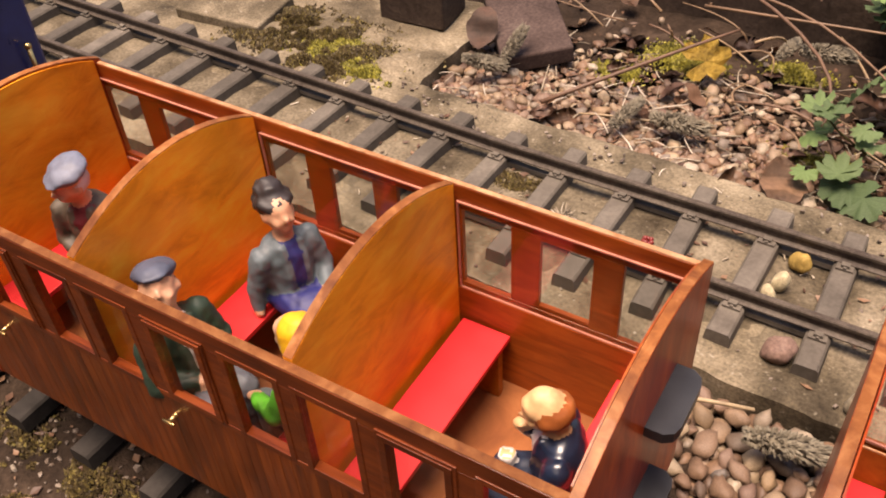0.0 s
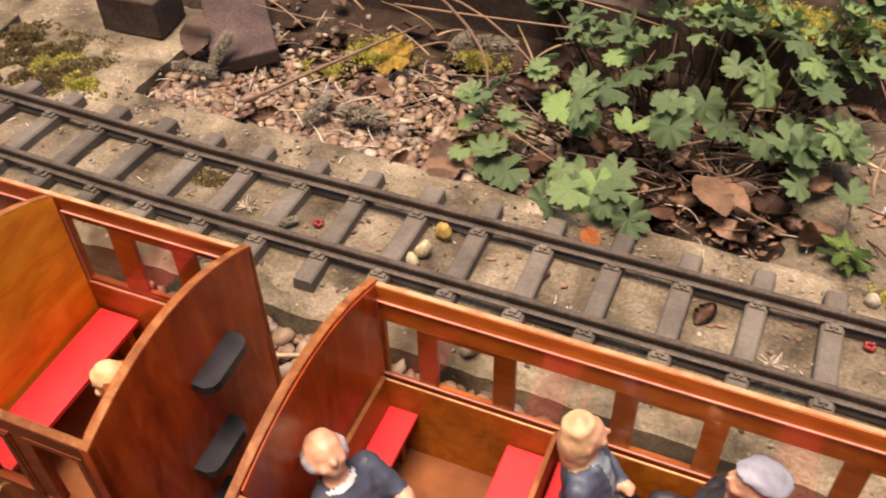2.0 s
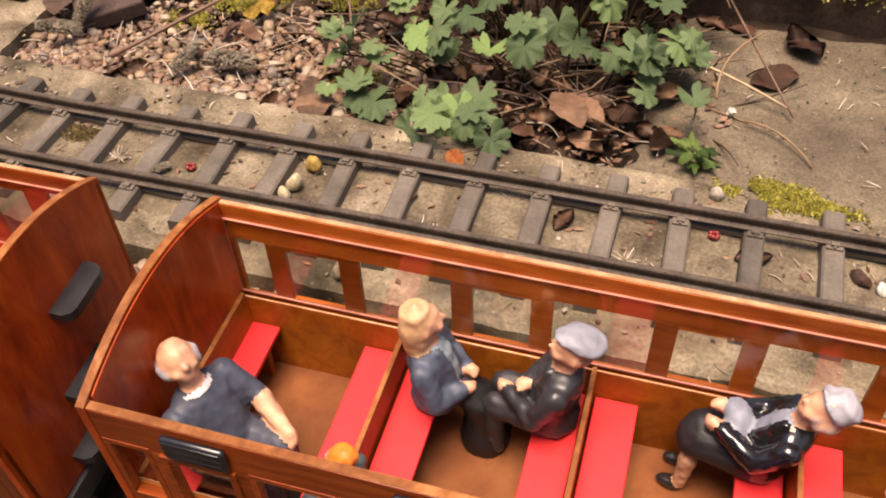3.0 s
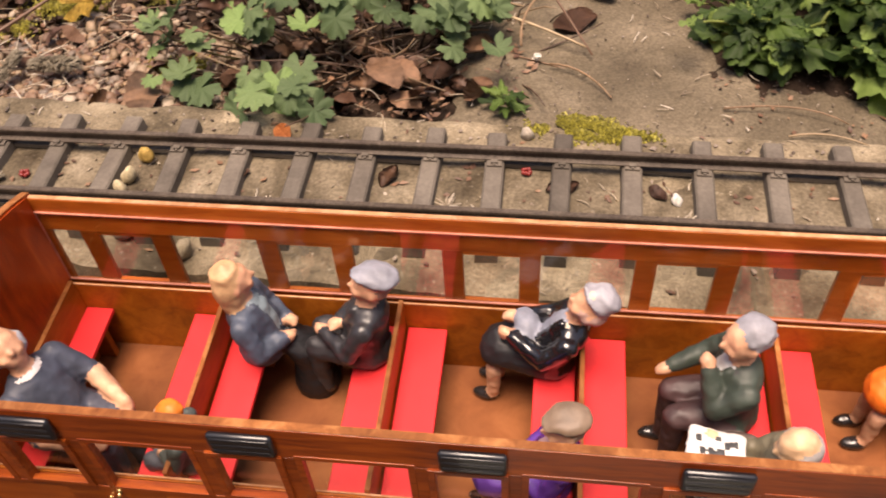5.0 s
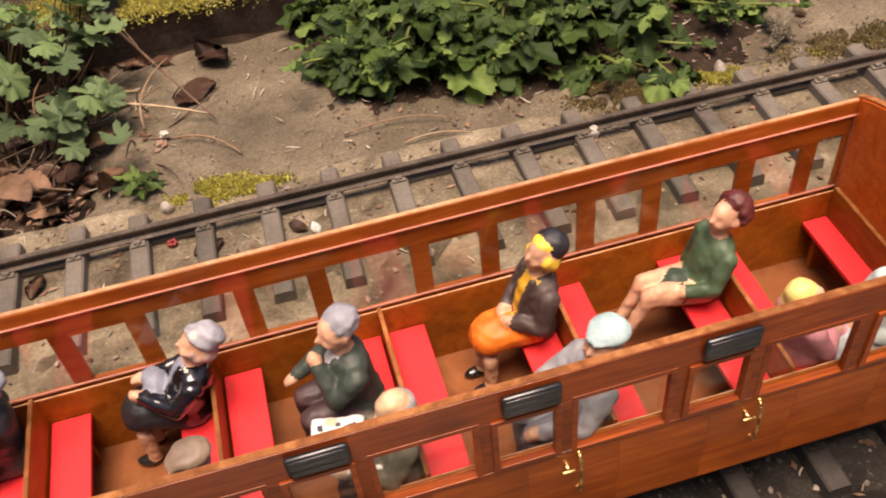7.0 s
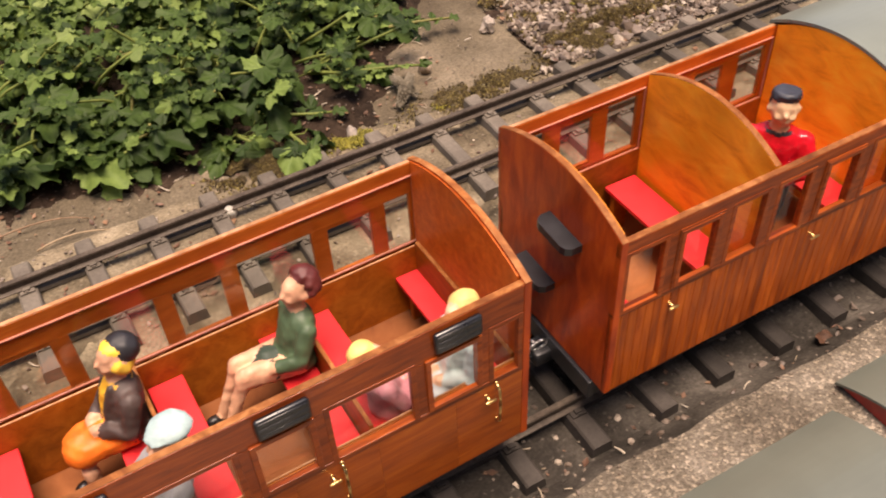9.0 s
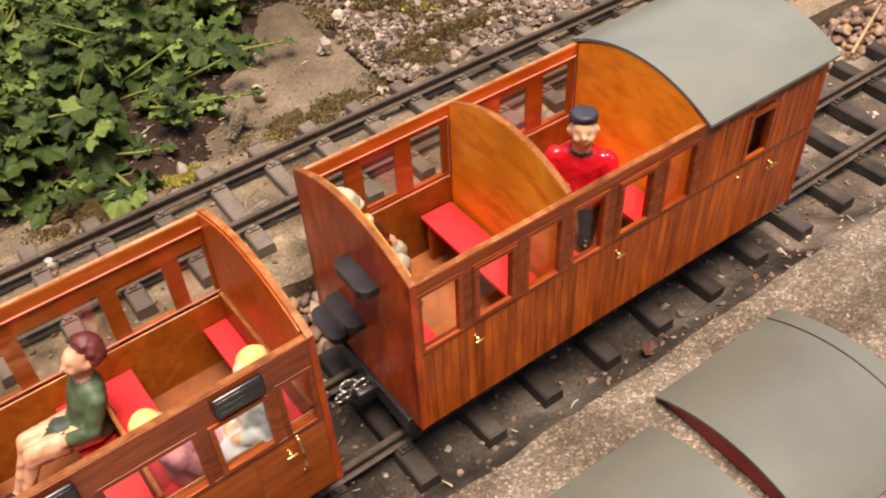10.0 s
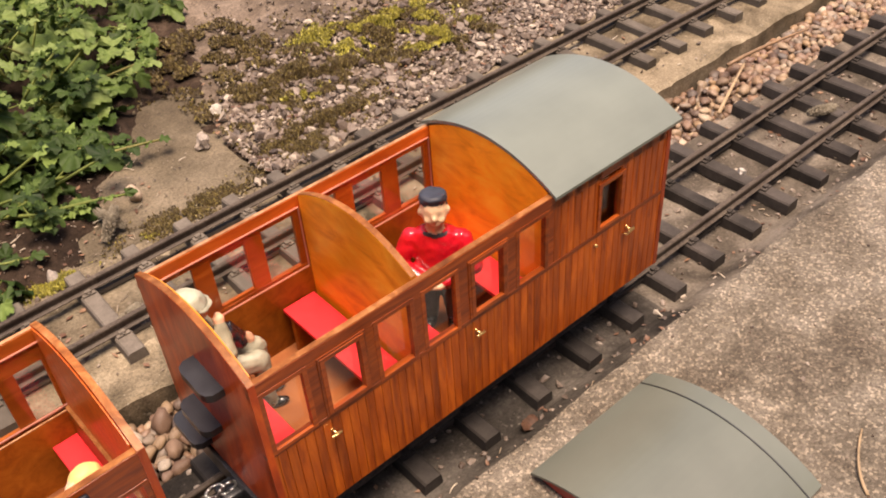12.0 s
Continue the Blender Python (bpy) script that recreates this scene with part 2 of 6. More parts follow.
def glass(name):
    m = bpy.data.materials.new(name)
    m.use_nodes = True
    nt = m.node_tree
    nt.nodes.remove(nt.nodes["Principled BSDF"])
    clear, gloss, both, lw = (nt.nodes.new(n) for n in ("ShaderNodeBsdfTransparent", "ShaderNodeBsdfGlossy", "ShaderNodeMixShader", "ShaderNodeLayerWeight"))
    clear.inputs["Color"].default_value = (0.93, 0.93, 0.92, 1)
    gloss.inputs["Roughness"].default_value = 0.06
    lw.inputs["Blend"].default_value = 0.25
    b = nt.nodes.new("ShaderNodeBump")
    b.inputs["Strength"].default_value, b.inputs["Distance"].default_value = 0.2, 0.0006
    nt.links.new(noise_tex(nt, coords(nt, (1, 1, 1), 4.0), 90, 2), b.inputs["Height"])
    nt.links.new(b.outputs["Normal"], gloss.inputs["Normal"])
    pw = nt.nodes.new("ShaderNodeMath")
    pw.operation = "MULTIPLY_ADD"
    pw.inputs[1].default_value, pw.inputs[2].default_value = 0.14, 0.02
    nt.links.new(lw.outputs["Facing"], pw.inputs[0])
    nt.links.new(pw.outputs[0], both.inputs["Fac"])
    nt.links.new(clear.outputs[0], both.inputs[1])
    nt.links.new(gloss.outputs[0], both.inputs[2])
    nt.links.new(both.outputs[0], nt.nodes["Material Output"].inputs["Surface"])
    return m


GLASS = glass("window_pane_glass")

# ---- building helpers ----


def link_mesh(name, mesh, parent, loc=(0, 0, 0), rot=(0, 0, 0), scale=(1, 1, 1)):
    ob = new(name, mesh)
    ob.parent = parent
    ob.location, ob.rotation_euler, ob.scale = [c * S for c in loc], rot, scale
    return ob


def mesh_of(name, bm, mats, smooth=False):
    me = bpy.data.meshes.new(name)
    bmesh.ops.recalc_face_normals(bm, faces=bm.faces)
    if smooth:
        for f in bm.faces:
            f.smooth = True
    bm.to_mesh(me)
    bm.free()
    me.transform(Matrix.Scale(S, 4))
    for m in mats if isinstance(mats, (list, tuple)) else [mats]:
        me.materials.append(m)
    return me


def part(name, bm, mats, parent, label="", smooth=False, loc=(0, 0, 0), rot=(0, 0, 0)):
    return tagged(link_mesh(name, mesh_of(name, bm, mats, smooth), parent, loc, rot), label)


def thing(name, x, y, z, rz, label, category, group="", kind=""):
    ob = new(name)
    ob.empty_display_size = 0.01
    ob.location, ob.rotation_euler = (x * S, y * S, z * S), (0, 0, rz)
    return tagged(ob, label, category, group, kind)


def solid(name, bm, mats, label, category, smooth=False, kind="", group="", loc=(0, 0, 0), rot=(0, 0, 0)):
    return tagged(link_mesh(name, mesh_of(name, bm, mats, smooth), None, loc, rot), label, category, group, kind)


def box(bm, x0, x1, y0, y1, z0, z1, bev=0.0, mat=0):
    m = Matrix.LocRotScale(((x0 + x1) / 2, (y0 + y1) / 2, (z0 + z1) / 2), None, (abs(x1 - x0), abs(y1 - y0), abs(z1 - z0)))
    vs = bmesh.ops.create_cube(bm, size=1, matrix=m)["verts"]
    if bev:
        edges = list({e for v in vs for e in v.link_edges})
        vs = bmesh.ops.bevel(bm, geom=edges, offset=bev, segments=2, affect="EDGES", profile=0.5)["verts"]
    if mat:
        for f in {f for v in vs for f in v.link_faces}:
            f.material_index = mat
    return vs


def one_box(x0, x1, y0, y1, z0, z1, bev=0.0):
    bm = bmesh.new()
    box(bm, x0, x1, y0, y1, z0, z1, bev)
    return bm


def prism(bm, pts, a0, a1, axis="x", mat=0):
    """Extrudes an outline, given in the two other axes, from a0 to a1."""
    def place(p, a):
        return {"x": (a, p[0], p[1]), "y": (p[0], a, p[1]), "z": (p[0], p[1], a)}[axis]
    lo, hi = [bm.verts.new(place(p, a0)) for p in pts], [bm.verts.new(place(p, a1)) for p in pts]
    faces = [bm.faces.new(lo[::-1]), bm.faces.new(hi)]
    n = len(pts)
    faces += [bm.faces.new((lo[i], lo[(i + 1) % n], hi[(i + 1) % n], hi[i])) for i in range(n)]
    for f in faces:
        f.material_index = mat


def rod(bm, a, b, r0, r1=None, seg=8, mat=0):
    a, b = Vector(a), Vector(b)
    q = (b - a).to_track_quat("Z", "Y")
    m = Matrix.Translation((a + b) / 2) @ q.to_matrix().to_4x4()
    vs = bmesh.ops.create_cone(bm, cap_ends=True, segments=seg, radius1=r0, radius2=r0 if r1 is None else r1, depth=(b - a).length, matrix=m)["verts"]
    for f in {f for v in vs for f in v.link_faces}:
        f.material_index = mat
    return vs


def ball(bm, c, r, rot=(0, 0, 0), sub=2, mat=0):
    m = Matrix.LocRotScale(c, Euler([radians(a) for a in rot]), r if isinstance(r, (tuple, list)) else (r, r, r))
    vs = bmesh.ops.create_icosphere(bm, subdivisions=sub, radius=1, matrix=m)["verts"]
    for f in {f for v in vs for f in v.link_faces}:
        f.material_index = mat
    return vs


def sheet(x0, x1, y0, y1, step, height):
    """A ground sheet whose height follows a function of x and y."""
    bm = bmesh.new()
    nx, ny = max(2, round((x1 - x0) / step)), max(2, round((y1 - y0) / step))
    grid = [[bm.verts.new((x, y, height(x, y))) for y in np.linspace(y0, y1, ny + 1)] for x in np.linspace(x0, x1, nx + 1)]
    for i in range(nx):
        for j in range(ny):
            bm.faces.new((grid[i][j], grid[i + 1][j], grid[i + 1][j + 1], grid[i][j + 1]))
    return bm


def rough(x, y, amp, scale, seed=0.0):
    return amp * noise.fractal((x * scale, y * scale, seed), 1.0, 2.0, 4)


def slab_mesh(x0, x1, y0, y1, z0, z1, step, amp, chip=0.03, seed=0.0, chip_x=0.0):
    """A slab with a rough top and worn, uneven edges."""
    def top(x, y):
        return z1 + rough(x, y, amp, 3.0, seed)
    bm = sheet(x0, x1, y0, y1, step, top)
    for v in bm.verts:
        if v.co.y in (y0, y1) or abs(v.co.y - y0) < 1e-6 or abs(v.co.y - y1) < 1e-6:
            s = 1 if v.co.y < (y0 + y1) / 2 else -1
            v.co.y += s * chip * (0.5 + noise.noise((v.co.x * 2.5, seed, 1.0)) + 0.5 * noise.noise((v.co.x * 9, seed, 4.0)))
            v.co.z -= chip * 0.4
        if chip_x and (abs(v.co.x - x0) < 0.35 or abs(v.co.x - x1) < 0.35):
            s = 1 if v.co.x < (x0 + x1) / 2 else -1
            k = 1 - min(abs(v.co.x - x0), abs(v.co.x - x1)) / 0.35
            v.co.x += s * chip_x * k * (0.3 + noise.noise((v.co.y * 1.7, seed, 2.0)) + 0.4 * noise.noise((v.co.y * 7, seed, 5.0)))
            v.co.z -= 0.03 * k * k
    bound = [e for e in bm.edges if e.is_boundary]
    ext = bmesh.ops.extrude_edge_only(bm, edges=bound)["geom"]
    for v in ext:
        if isinstance(v, bmesh.types.BMVert):
            v.co.z = z0
    return bm

# ---- ground ----
Z_SLAB, Z_BASE, Z_PAVE = -0.04, -0.16, 0.08


def far_y(x):
    return 3.69 + 0.026 * x - 0.0015 * x * x + 0.04 * max(0.0, -2 - x)


def near_y(x):
    return 1.655 + 0.022 * x - 0.0009 * x * x


def garden(x, y):
    z = -0.42 + rough(x, y, 0.05, 1.3, 3.0) + rough(x, y, 0.02, 7, 5.0)
    if x < 3.4 and y < 3:
        z += 0.2
    if y > 4.2:
        z += 0.24 + (0.06 if x > 1.5 else 0) + (0.05 if x > 6 else 0)
    if 2.4 < x < 8.2 and 4.4 < y < 6.2:
        z -= 0.14
    rim = min(x + 12, 22 - x, y + 6, 14 - y)
    return z if rim > 2 else -0.52 + (z + 0.52) * max(0.0, rim) / 2


solid("ground", sheet(-400, 400, -400, 400, 40, lambda x, y: -0.5), SOIL, "dark bare garden soil far around the railway", "soil", kind="structure")
solid("garden_bed", sheet(-12, 22, -6, 14, 0.1, garden), SOIL, "dark damp soil with leaf litter and crumbs", "soil", kind="structure")
solid("track_slab", slab_mesh(-12, 22, 2.94, 4.47, -0.5, Z_SLAB, 0.06, 0.012, 0.035, 2.0), CONCRETE, "long weathered concrete slab under the empty track", "concrete slab", kind="structure")


def mortar_height(x, y):
    """Lumpy mortar that rises in a fillet to the pavement."""
    u = min(1.0, max(0.0, (1.22 - y) / 0.28))
    lump = 0.05 * max(0.0, noise.noise((x * 1.9, y * 3.0, 4.0))) + 0.02 * noise.noise((x * 7, y * 7, 9.0))
    return Z_BASE + rough(x, y, 0.014, 3.0, 7.0) + 0.17 * u * u * (3 - 2 * u) + max(-0.02, lump) * (0.25 + 0.75 * u)


# Two tones of mortar: dark up to x 9.35, paler beyond.
solid("mortar_bed", sheet(2.6, 9.35, 0.8, 2.36, 0.05, mortar_height), BASE_NEAR, "darker grey mortar bed under the train's track", "mortar bed", kind="structure")
solid("mortar_bed", sheet(9.35, 22, 0.8, 2.36, 0.05, mortar_height), BASE_PALE, "paler earthy mortar bed under the open track", "mortar bed", kind="structure")
solid("pavement", slab_mesh(3.2, 22, -12, 0.985, -0.5, Z_PAVE, 0.07, 0.009, 0.035, 11.0), PAVING, "speckled weathered concrete pavement beside the train", "pavement", kind="structure")
solid("back_slab", slab_mesh(1.5, 8.65, 4.3, 6.35, -0.4, -0.058, 0.07, 0.03, 0.06, 13.0, 0.45), SLAB_BACK, "dirty old concrete slab with damp stains", "concrete slab", kind="structure")



def dirt_height(x, y):
    """Dirt washed between and beside the rails, thinning out to nothing."""
    d = 0.42 - abs(y - far_y(x)) + 0.3 * noise.noise((x * 1.6, y * 1.6, 3.0)) + 0.14 * noise.noise((x * 6, y * 6, 3.0))
    return Z_SLAB - 0.002 + 0.03 * max(-0.6, min(0.6, d * 2)) + rough(x, y, 0.006, 8, 31.0)


solid("track_dirt", sheet(-7, 16, 2.98, 4.36, 0.05, dirt_height), DIRT, "grey-brown dirt washed between the rails", "dirt", kind="structure")
# Added out of view: blocks low sky light so near sides darken.
wall = solid("wall_south", one_box(-34, 44, -24, -22, -0.8, 26), BRICK, "plain dark brick wall, unseen, added to block low sky light", "wall", kind="structure")

# ---- tracks ----


def sleeper_mesh(name, mat, length, width, height):
    """A moulded sleeper with its two pairs of rail chairs."""
    bm = bmesh.new()
    w, h = width / 2, length / 2
    prism(bm, [(-w * 1.12, 0), (w * 1.12, 0), (w, height - 0.012), (w - 0.012, height), (-w + 0.012, height), (-w, height - 0.012)], -h, h, "y")
    for y in (-0.275, 0.275):
        box(bm, -w * 0.75, w * 0.75, y - 0.075, y + 0.075, height - 0.004, height + 0.014)
        for s in (-1, 1):
            box(bm, -0.022, 0.022, y + s * 0.032, y + s * 0.062, height + 0.01, height + 0.032)
            box(bm, -0.008, 0.008, y + s * 0.06, y + s * 0.074, height + 0.012, height + 0.024)
    return mesh_of(name, bm, mat)


def track(name, label, centre, x0, x1, pitch, first, z, mat, length, wider=(99, 1.0)):
    t = thing(name, (x0 + x1) / 2, centre((x0 + x1) / 2), z, 0, label, "railway track")
    ox, oy = (x0 + x1) / 2, centre((x0 + x1) / 2)
    height = 0.095

    def spot(n):
        """Where sleeper n lies; past a joint in the track they are spaced wider."""
        x = first + n * pitch
        return x if x < wider[0] else wider[0] + (x - wider[0]) * wider[1]

    me = [sleeper_mesh("sleeper", mat, length, 0.125, height), sleeper_mesh("sleeper", mat, length * 1.01, 0.12, height)]
    rng = random.Random(4)
    for n in range(int((x1 - x0) / pitch)):
        x = spot(n)
        if x > x1:
            break
        slope = math.atan((centre(x + 0.1) - centre(x - 0.1)) / 0.2)
        link_mesh("sleeper", me[n % 2], t, (x - ox, centre(x) - oy + rng.uniform(-0.012, 0.012), 0), (rng.uniform(-0.01, 0.01), 0, slope + rng.uniform(-0.02, 0.02)))
    for off in (-0.275, 0.275):
        bm = bmesh.new()
        prof = [(-0.036, 0), (0.036, 0), (0.036, 0.008), (0.009, 0.018), (0.009, 0.055), (0.019, 0.06), (0.019, 0.078), (0.013, 0.084), (-0.013, 0.084), (-0.019, 0.078), (-0.019, 0.06), (-0.009, 0.055), (-0.009, 0.018), (-0.036, 0.008)]
        rings = []
        for x in np.linspace(x0, x1, 70):
            rings.append([bm.verts.new((x - ox, centre(x) - oy + off + p[0], height + 0.012 + p[1])) for p in prof])
        for a, b in zip(rings, rings[1:]):
            for i in range(len(prof)):
                bm.faces.new((a[i], b[i], b[(i + 1) % len(prof)], a[(i + 1) % len(prof)]))
        part("rail", bm, RAIL, t)
        tie = mesh_of("sleeper_tie", one_box(-pitch / 2, pitch / 2, -0.02, 0.02, 0.03, 0.06), mat)
        for n in range(0, int((x1 - x0) / pitch) - 1, 2):
            x = (spot(n) + spot(n + 1)) / 2
            if x < x1:
                link_mesh("sleeper_tie", tie, t, (x - ox, centre(x) - oy + off, 0))
    return t


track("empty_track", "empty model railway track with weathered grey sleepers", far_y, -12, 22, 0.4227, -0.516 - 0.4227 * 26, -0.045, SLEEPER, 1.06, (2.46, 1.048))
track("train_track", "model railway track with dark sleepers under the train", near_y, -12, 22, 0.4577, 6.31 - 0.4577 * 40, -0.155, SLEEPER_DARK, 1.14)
RAIL_TOP = -0.155 + 0.095 + 0.012 + 0.084

# ---- the coaches ----
HW, Z_BOT, Z_WAIST, Z_HEAD, Z_TOP = 0.518, 0.32, 0.89, 1.29, 1.40


def arc_outline(hw, z0, z1, rise, n=18):
    return [(-hw, z0), (hw, z0)] + [(hw - 2 * hw * i / n, z1 + rise * (1 - (1 - 2 * i / n) ** 2)) for i in range(n + 1)]


def arched_wall(name, parent, x0, x1, hw, z0, z1, rise, mat, label=""):
    bm = bmesh.new()
    prism(bm, arc_outline(hw, z0, z1, rise), x0, x1)
    w = part(name, bm, mat, parent, label)
    bm = bmesh.new()
    up, n = [], 18
    for i in range(n + 1):
        y, z = hw - 2 * hw * i / n, z1 + rise * (1 - (1 - 2 * i / n) ** 2)
        up.append((y, z))
    prism(bm, [(y, z + 0.003) for y, z in up] + [(y, z + 0.006) for y, z in up[::-1]], x0 + 0.001, x1 - 0.001)
    part("bare_edge", bm, W_CAP, w, "worn pale plywood edge")
    return w


def arched_lining(parent, x0, x1, hw_wall, hw, z0, z1, rise, mat):
    """A thin board inside an arched end wall that follows its arch."""
    k = (hw / hw_wall) ** 2
    bm = bmesh.new()
    prism(bm, arc_outline(hw, z0, z1 + rise * (1 - k) - 0.004, rise * k), x0, x1)
    return part("end_lining", bm, mat, parent)


def t_handle(parent, x, y, z):
    bm = bmesh.new()
    rod(bm, (0, 0.012, 0), (0, -0.035, 0), 0.011, 0.008)
    box(bm, -0.029, 0.029, -0.044, -0.031, -0.007, 0.007, 0.003)
    ball(bm, (0, 0.0, 0), (0.013, 0.008, 0.013), sub=1)
    return part("door_handle", bm, BRASS, parent, "small brass T-shaped door handle", True, (x, y, z))


def grab_rail(parent, x, y, z0, z1):
    bm = bmesh.new()
    pts = [(0, 0, z0), (0, -0.03, z0 + 0.02), (0, -0.036, (z0 + z1) / 2), (0, -0.03, z1 - 0.02), (0, 0, z1)]
    for a, b in zip(pts, pts[1:]):
        rod(bm, a, b, 0.007, seg=6)
        ball(bm, b, 0.008, sub=1)
    ball(bm, pts[0], 0.012, sub=1)
    ball(bm, pts[-1], 0.012, sub=1)
    return part("grab_rail", bm, BRASS, parent, "thin curved brass grab rail", True, (x, y, 0))


def vent_hood(parent, x, y, z):
    bm = bmesh.new()
    box(bm, -0.118, 0.118, -0.031, 0, -0.062, 0.062, 0.014)
    for k in (-0.034, 0.002, 0.038):
        box(bm, -0.104, 0.104, -0.033, -0.02, k - 0.013, k + 0.013, 0.003)
    return part("ventilator_hood", bm, BLACK_GLOSS, parent, "gloss black louvred ventilator hood over a door", True, (x, y, z))


def end_step(parent, x, y, z, s, tilt=0.0):
    """A thick rounded step plate that stands out from a coach end."""
    bm = bmesh.new()
    prism(bm, [(-0.03, -0.14), (0.03, -0.14), (0.06, -0.12), (0.07, -0.09), (0.07, 0.09), (0.06, 0.12), (0.03, 0.14), (-0.03, 0.14)], -0.024, 0.024, "z")
    for k in (-0.08, 0.08):
        box(bm, -0.03, 0.03, k - 0.015, k + 0.015, -0.06, -0.02, 0.004)
    return part("end_step", bm, BLACK, parent, "black step plate with rounded corners", False, (x, y, z), (tilt, 0, 0 if s > 0 else math.pi))


def bench(parent, x0, x1, hw, z, leg_x):
    b = part("bench", one_box(x0, x1, -hw, hw, z - 0.028, z, 0.004), SEAT_RED, parent, "bright red painted bench")
    for y in (-hw * 0.9, hw * 0.82):
        part("bench_leg", one_box(leg_x - 0.05, leg_x + 0.05, y, y + 0.035, 0.415, z - 0.028), W_HALF, b)
    return b


plank_cache = {}


def plank(parent, x, y0, y1, z0, z1, w=0.0525, joint=0.006, mat=None):
    mat = mat or W_PLANK
    key = (round(y1 - y0, 4), round(z1 - z0, 4), w, joint, mat.name)
    if key not in plank_cache:
        bm = bmesh.new()
        h = w / 2 - min(0.0008, joint * 0.3)
        t = abs(y1 - y0) / 2
        prism(bm, [(-h, -t + joint), (-h + joint, -t), (h - joint, -t), (h, -t + joint), (h, t), (-h, t)], -(z1 - z0) / 2, (z1 - z0) / 2, "z")
        plank_cache[key] = mesh_of("plank", bm, mat)
    flip = math.pi if y0 > 0 else 0
    link_mesh("plank", plank_cache[key], parent, (x, (y0 + y1) / 2, (z0 + z1) / 2), (0, 0, flip))


PANE_EDGE = plain("cut_plastic_edge", (0.5, 0.2, 0.14), 0.3, 0.3)


def window(parent, x0, x1, z0, z1, s, hw, framed, mat=None):
    """A pane with its bead, and a proud frame where the window is a door's."""
    yo, yi = s * hw, s * (hw - 0.036)
    w = part("window", one_box(x0 - 0.022, x1 + 0.022, yi - s * 0.002, yi - s * 0.005, z0 - 0.022, z1 + 0.022), GLASS, parent, "thin clear window pane")
    w.visible_shadow = False
    rings = [(0.022, -0.004, -0.012, 0.012 if framed else 0.003)]
    if framed == "moulded":
        rings.append((0.034, 0.02, -0.004, 0.007))
    for grow, keep, inner, outer in rings:
        bm = bmesh.new()
        for a, b, c, d in ((x0 - grow, x0 - keep, z0 - grow, z1 + grow), (x1 + keep, x1 + grow, z0 - grow, z1 + grow), (x0 - keep, x1 + keep, z0 - grow, z0 - keep), (x0 - keep, x1 + keep, z1 + keep, z1 + grow)):
            box(bm, a, b, yo + s * inner, yo + s * outer, c, d, 0.002)
        part("window_frame", bm, mat or W_SIDE, w)
    return w


def glazing_sheet(parent, x0, x1, z0, z1, hw, t):
    """One clear sheet fixed inside a row of openings, with its cut edges showing."""
    y = hw - t
    g = part("window", one_box(x0, x1, y - 0.007, y - 0.003, z0, z1), GLASS, parent, "clear plastic glazing sheet behind the openings")
    g.visible_shadow = False
    for a, b, c, d in ((x0 - 0.006, x0, z0, z1 + 0.006), (x1, x1 + 0.006, z0, z1 + 0.006), (x0, x1, z1, z1 + 0.006), (x0, x1, z0 - 0.006, z0)):
        part("pane_edge", one_box(a, b, y - 0.01, y - 0.001, c, d), PANE_EDGE, g, "pale cut edge of the sheet")
    return g


W_STAIN = W_SIDE


def coach_side(parent, name, L, s, hw, wins, z_head, waist=Z_WAIST, top=Z_TOP, sheets=(), solid_from=None, plank_w=0.0525, joint=0.006, mat=None, plank_mat=None, lining=None):
    """One side: matchboarded below, pillars and panes above, a rail along the top."""
    W_SIDE = mat or W_STAIN
    t = 0.036 if s < 0 else 0.024
    yo, yi = s * hw, s * (hw - t)
    lo, hi = min(yo, yi), max(yo, yi)
    side = part(name, one_box(0, L, s * (hw - 0.036), s * (hw - 0.016), Z_BOT, waist - 0.02), (lining or W_RED) if s > 0 else W_SIDE, parent, "stained wooden coach side")
    part("waist_rail", one_box(0, L, lo - 0.002, hi + 0.002, waist - 0.02, waist + 0.012, 0.003), W_SIDE, side)
    cant = part("cant_rail", one_box(0, L, lo, hi, z_head, top, 0.003), W_SIDE, side)
    part("bare_edge", one_box(0, L, lo + 0.002, hi - 0.002, top + 0.0015, top + 0.005), W_EDGE if s > 0 else W_CAP, cant, "worn pale plywood edge")
    edges = [0.0] + [v for w in wins for v in w[:2]] + [L if solid_from is None else solid_from]
    for a, b in zip(edges[::2], edges[1::2]):
        if b - a > 0.005:
            part("pillar", one_box(a, b, lo, hi, waist + 0.012, z_head, 0.002), W_SIDE, side)
    for x0, x1, framed in wins:
        z1, z0 = z_head, waist + 0.012
        if s < 0:
            window(side, x0, x1, z0 + (0.03 if framed else 0), z1 - (0.012 if framed else 0), s, hw, framed, W_SIDE)
        elif framed:
            part("window_rail", one_box(x0, x1, lo + 0.002, hi - 0.002, z1 - 0.022, z1), W_SIDE, side)
            part("window_rail", one_box(x0, x1, lo + 0.002, hi - 0.002, z0, z0 + 0.022), W_SIDE, side)
    for x0, x1, z0, z1 in sheets:
        glazing_sheet(side, x0, x1, z0, z1, hw, t)
    n = int(round(L / plank_w))
    w = L / n
    for i in range(n):
        plank(side, (i + 0.5) * w, yo - s * 0.014, yo, Z_BOT, waist - 0.02, round(w, 5), joint, plank_mat)
    return side


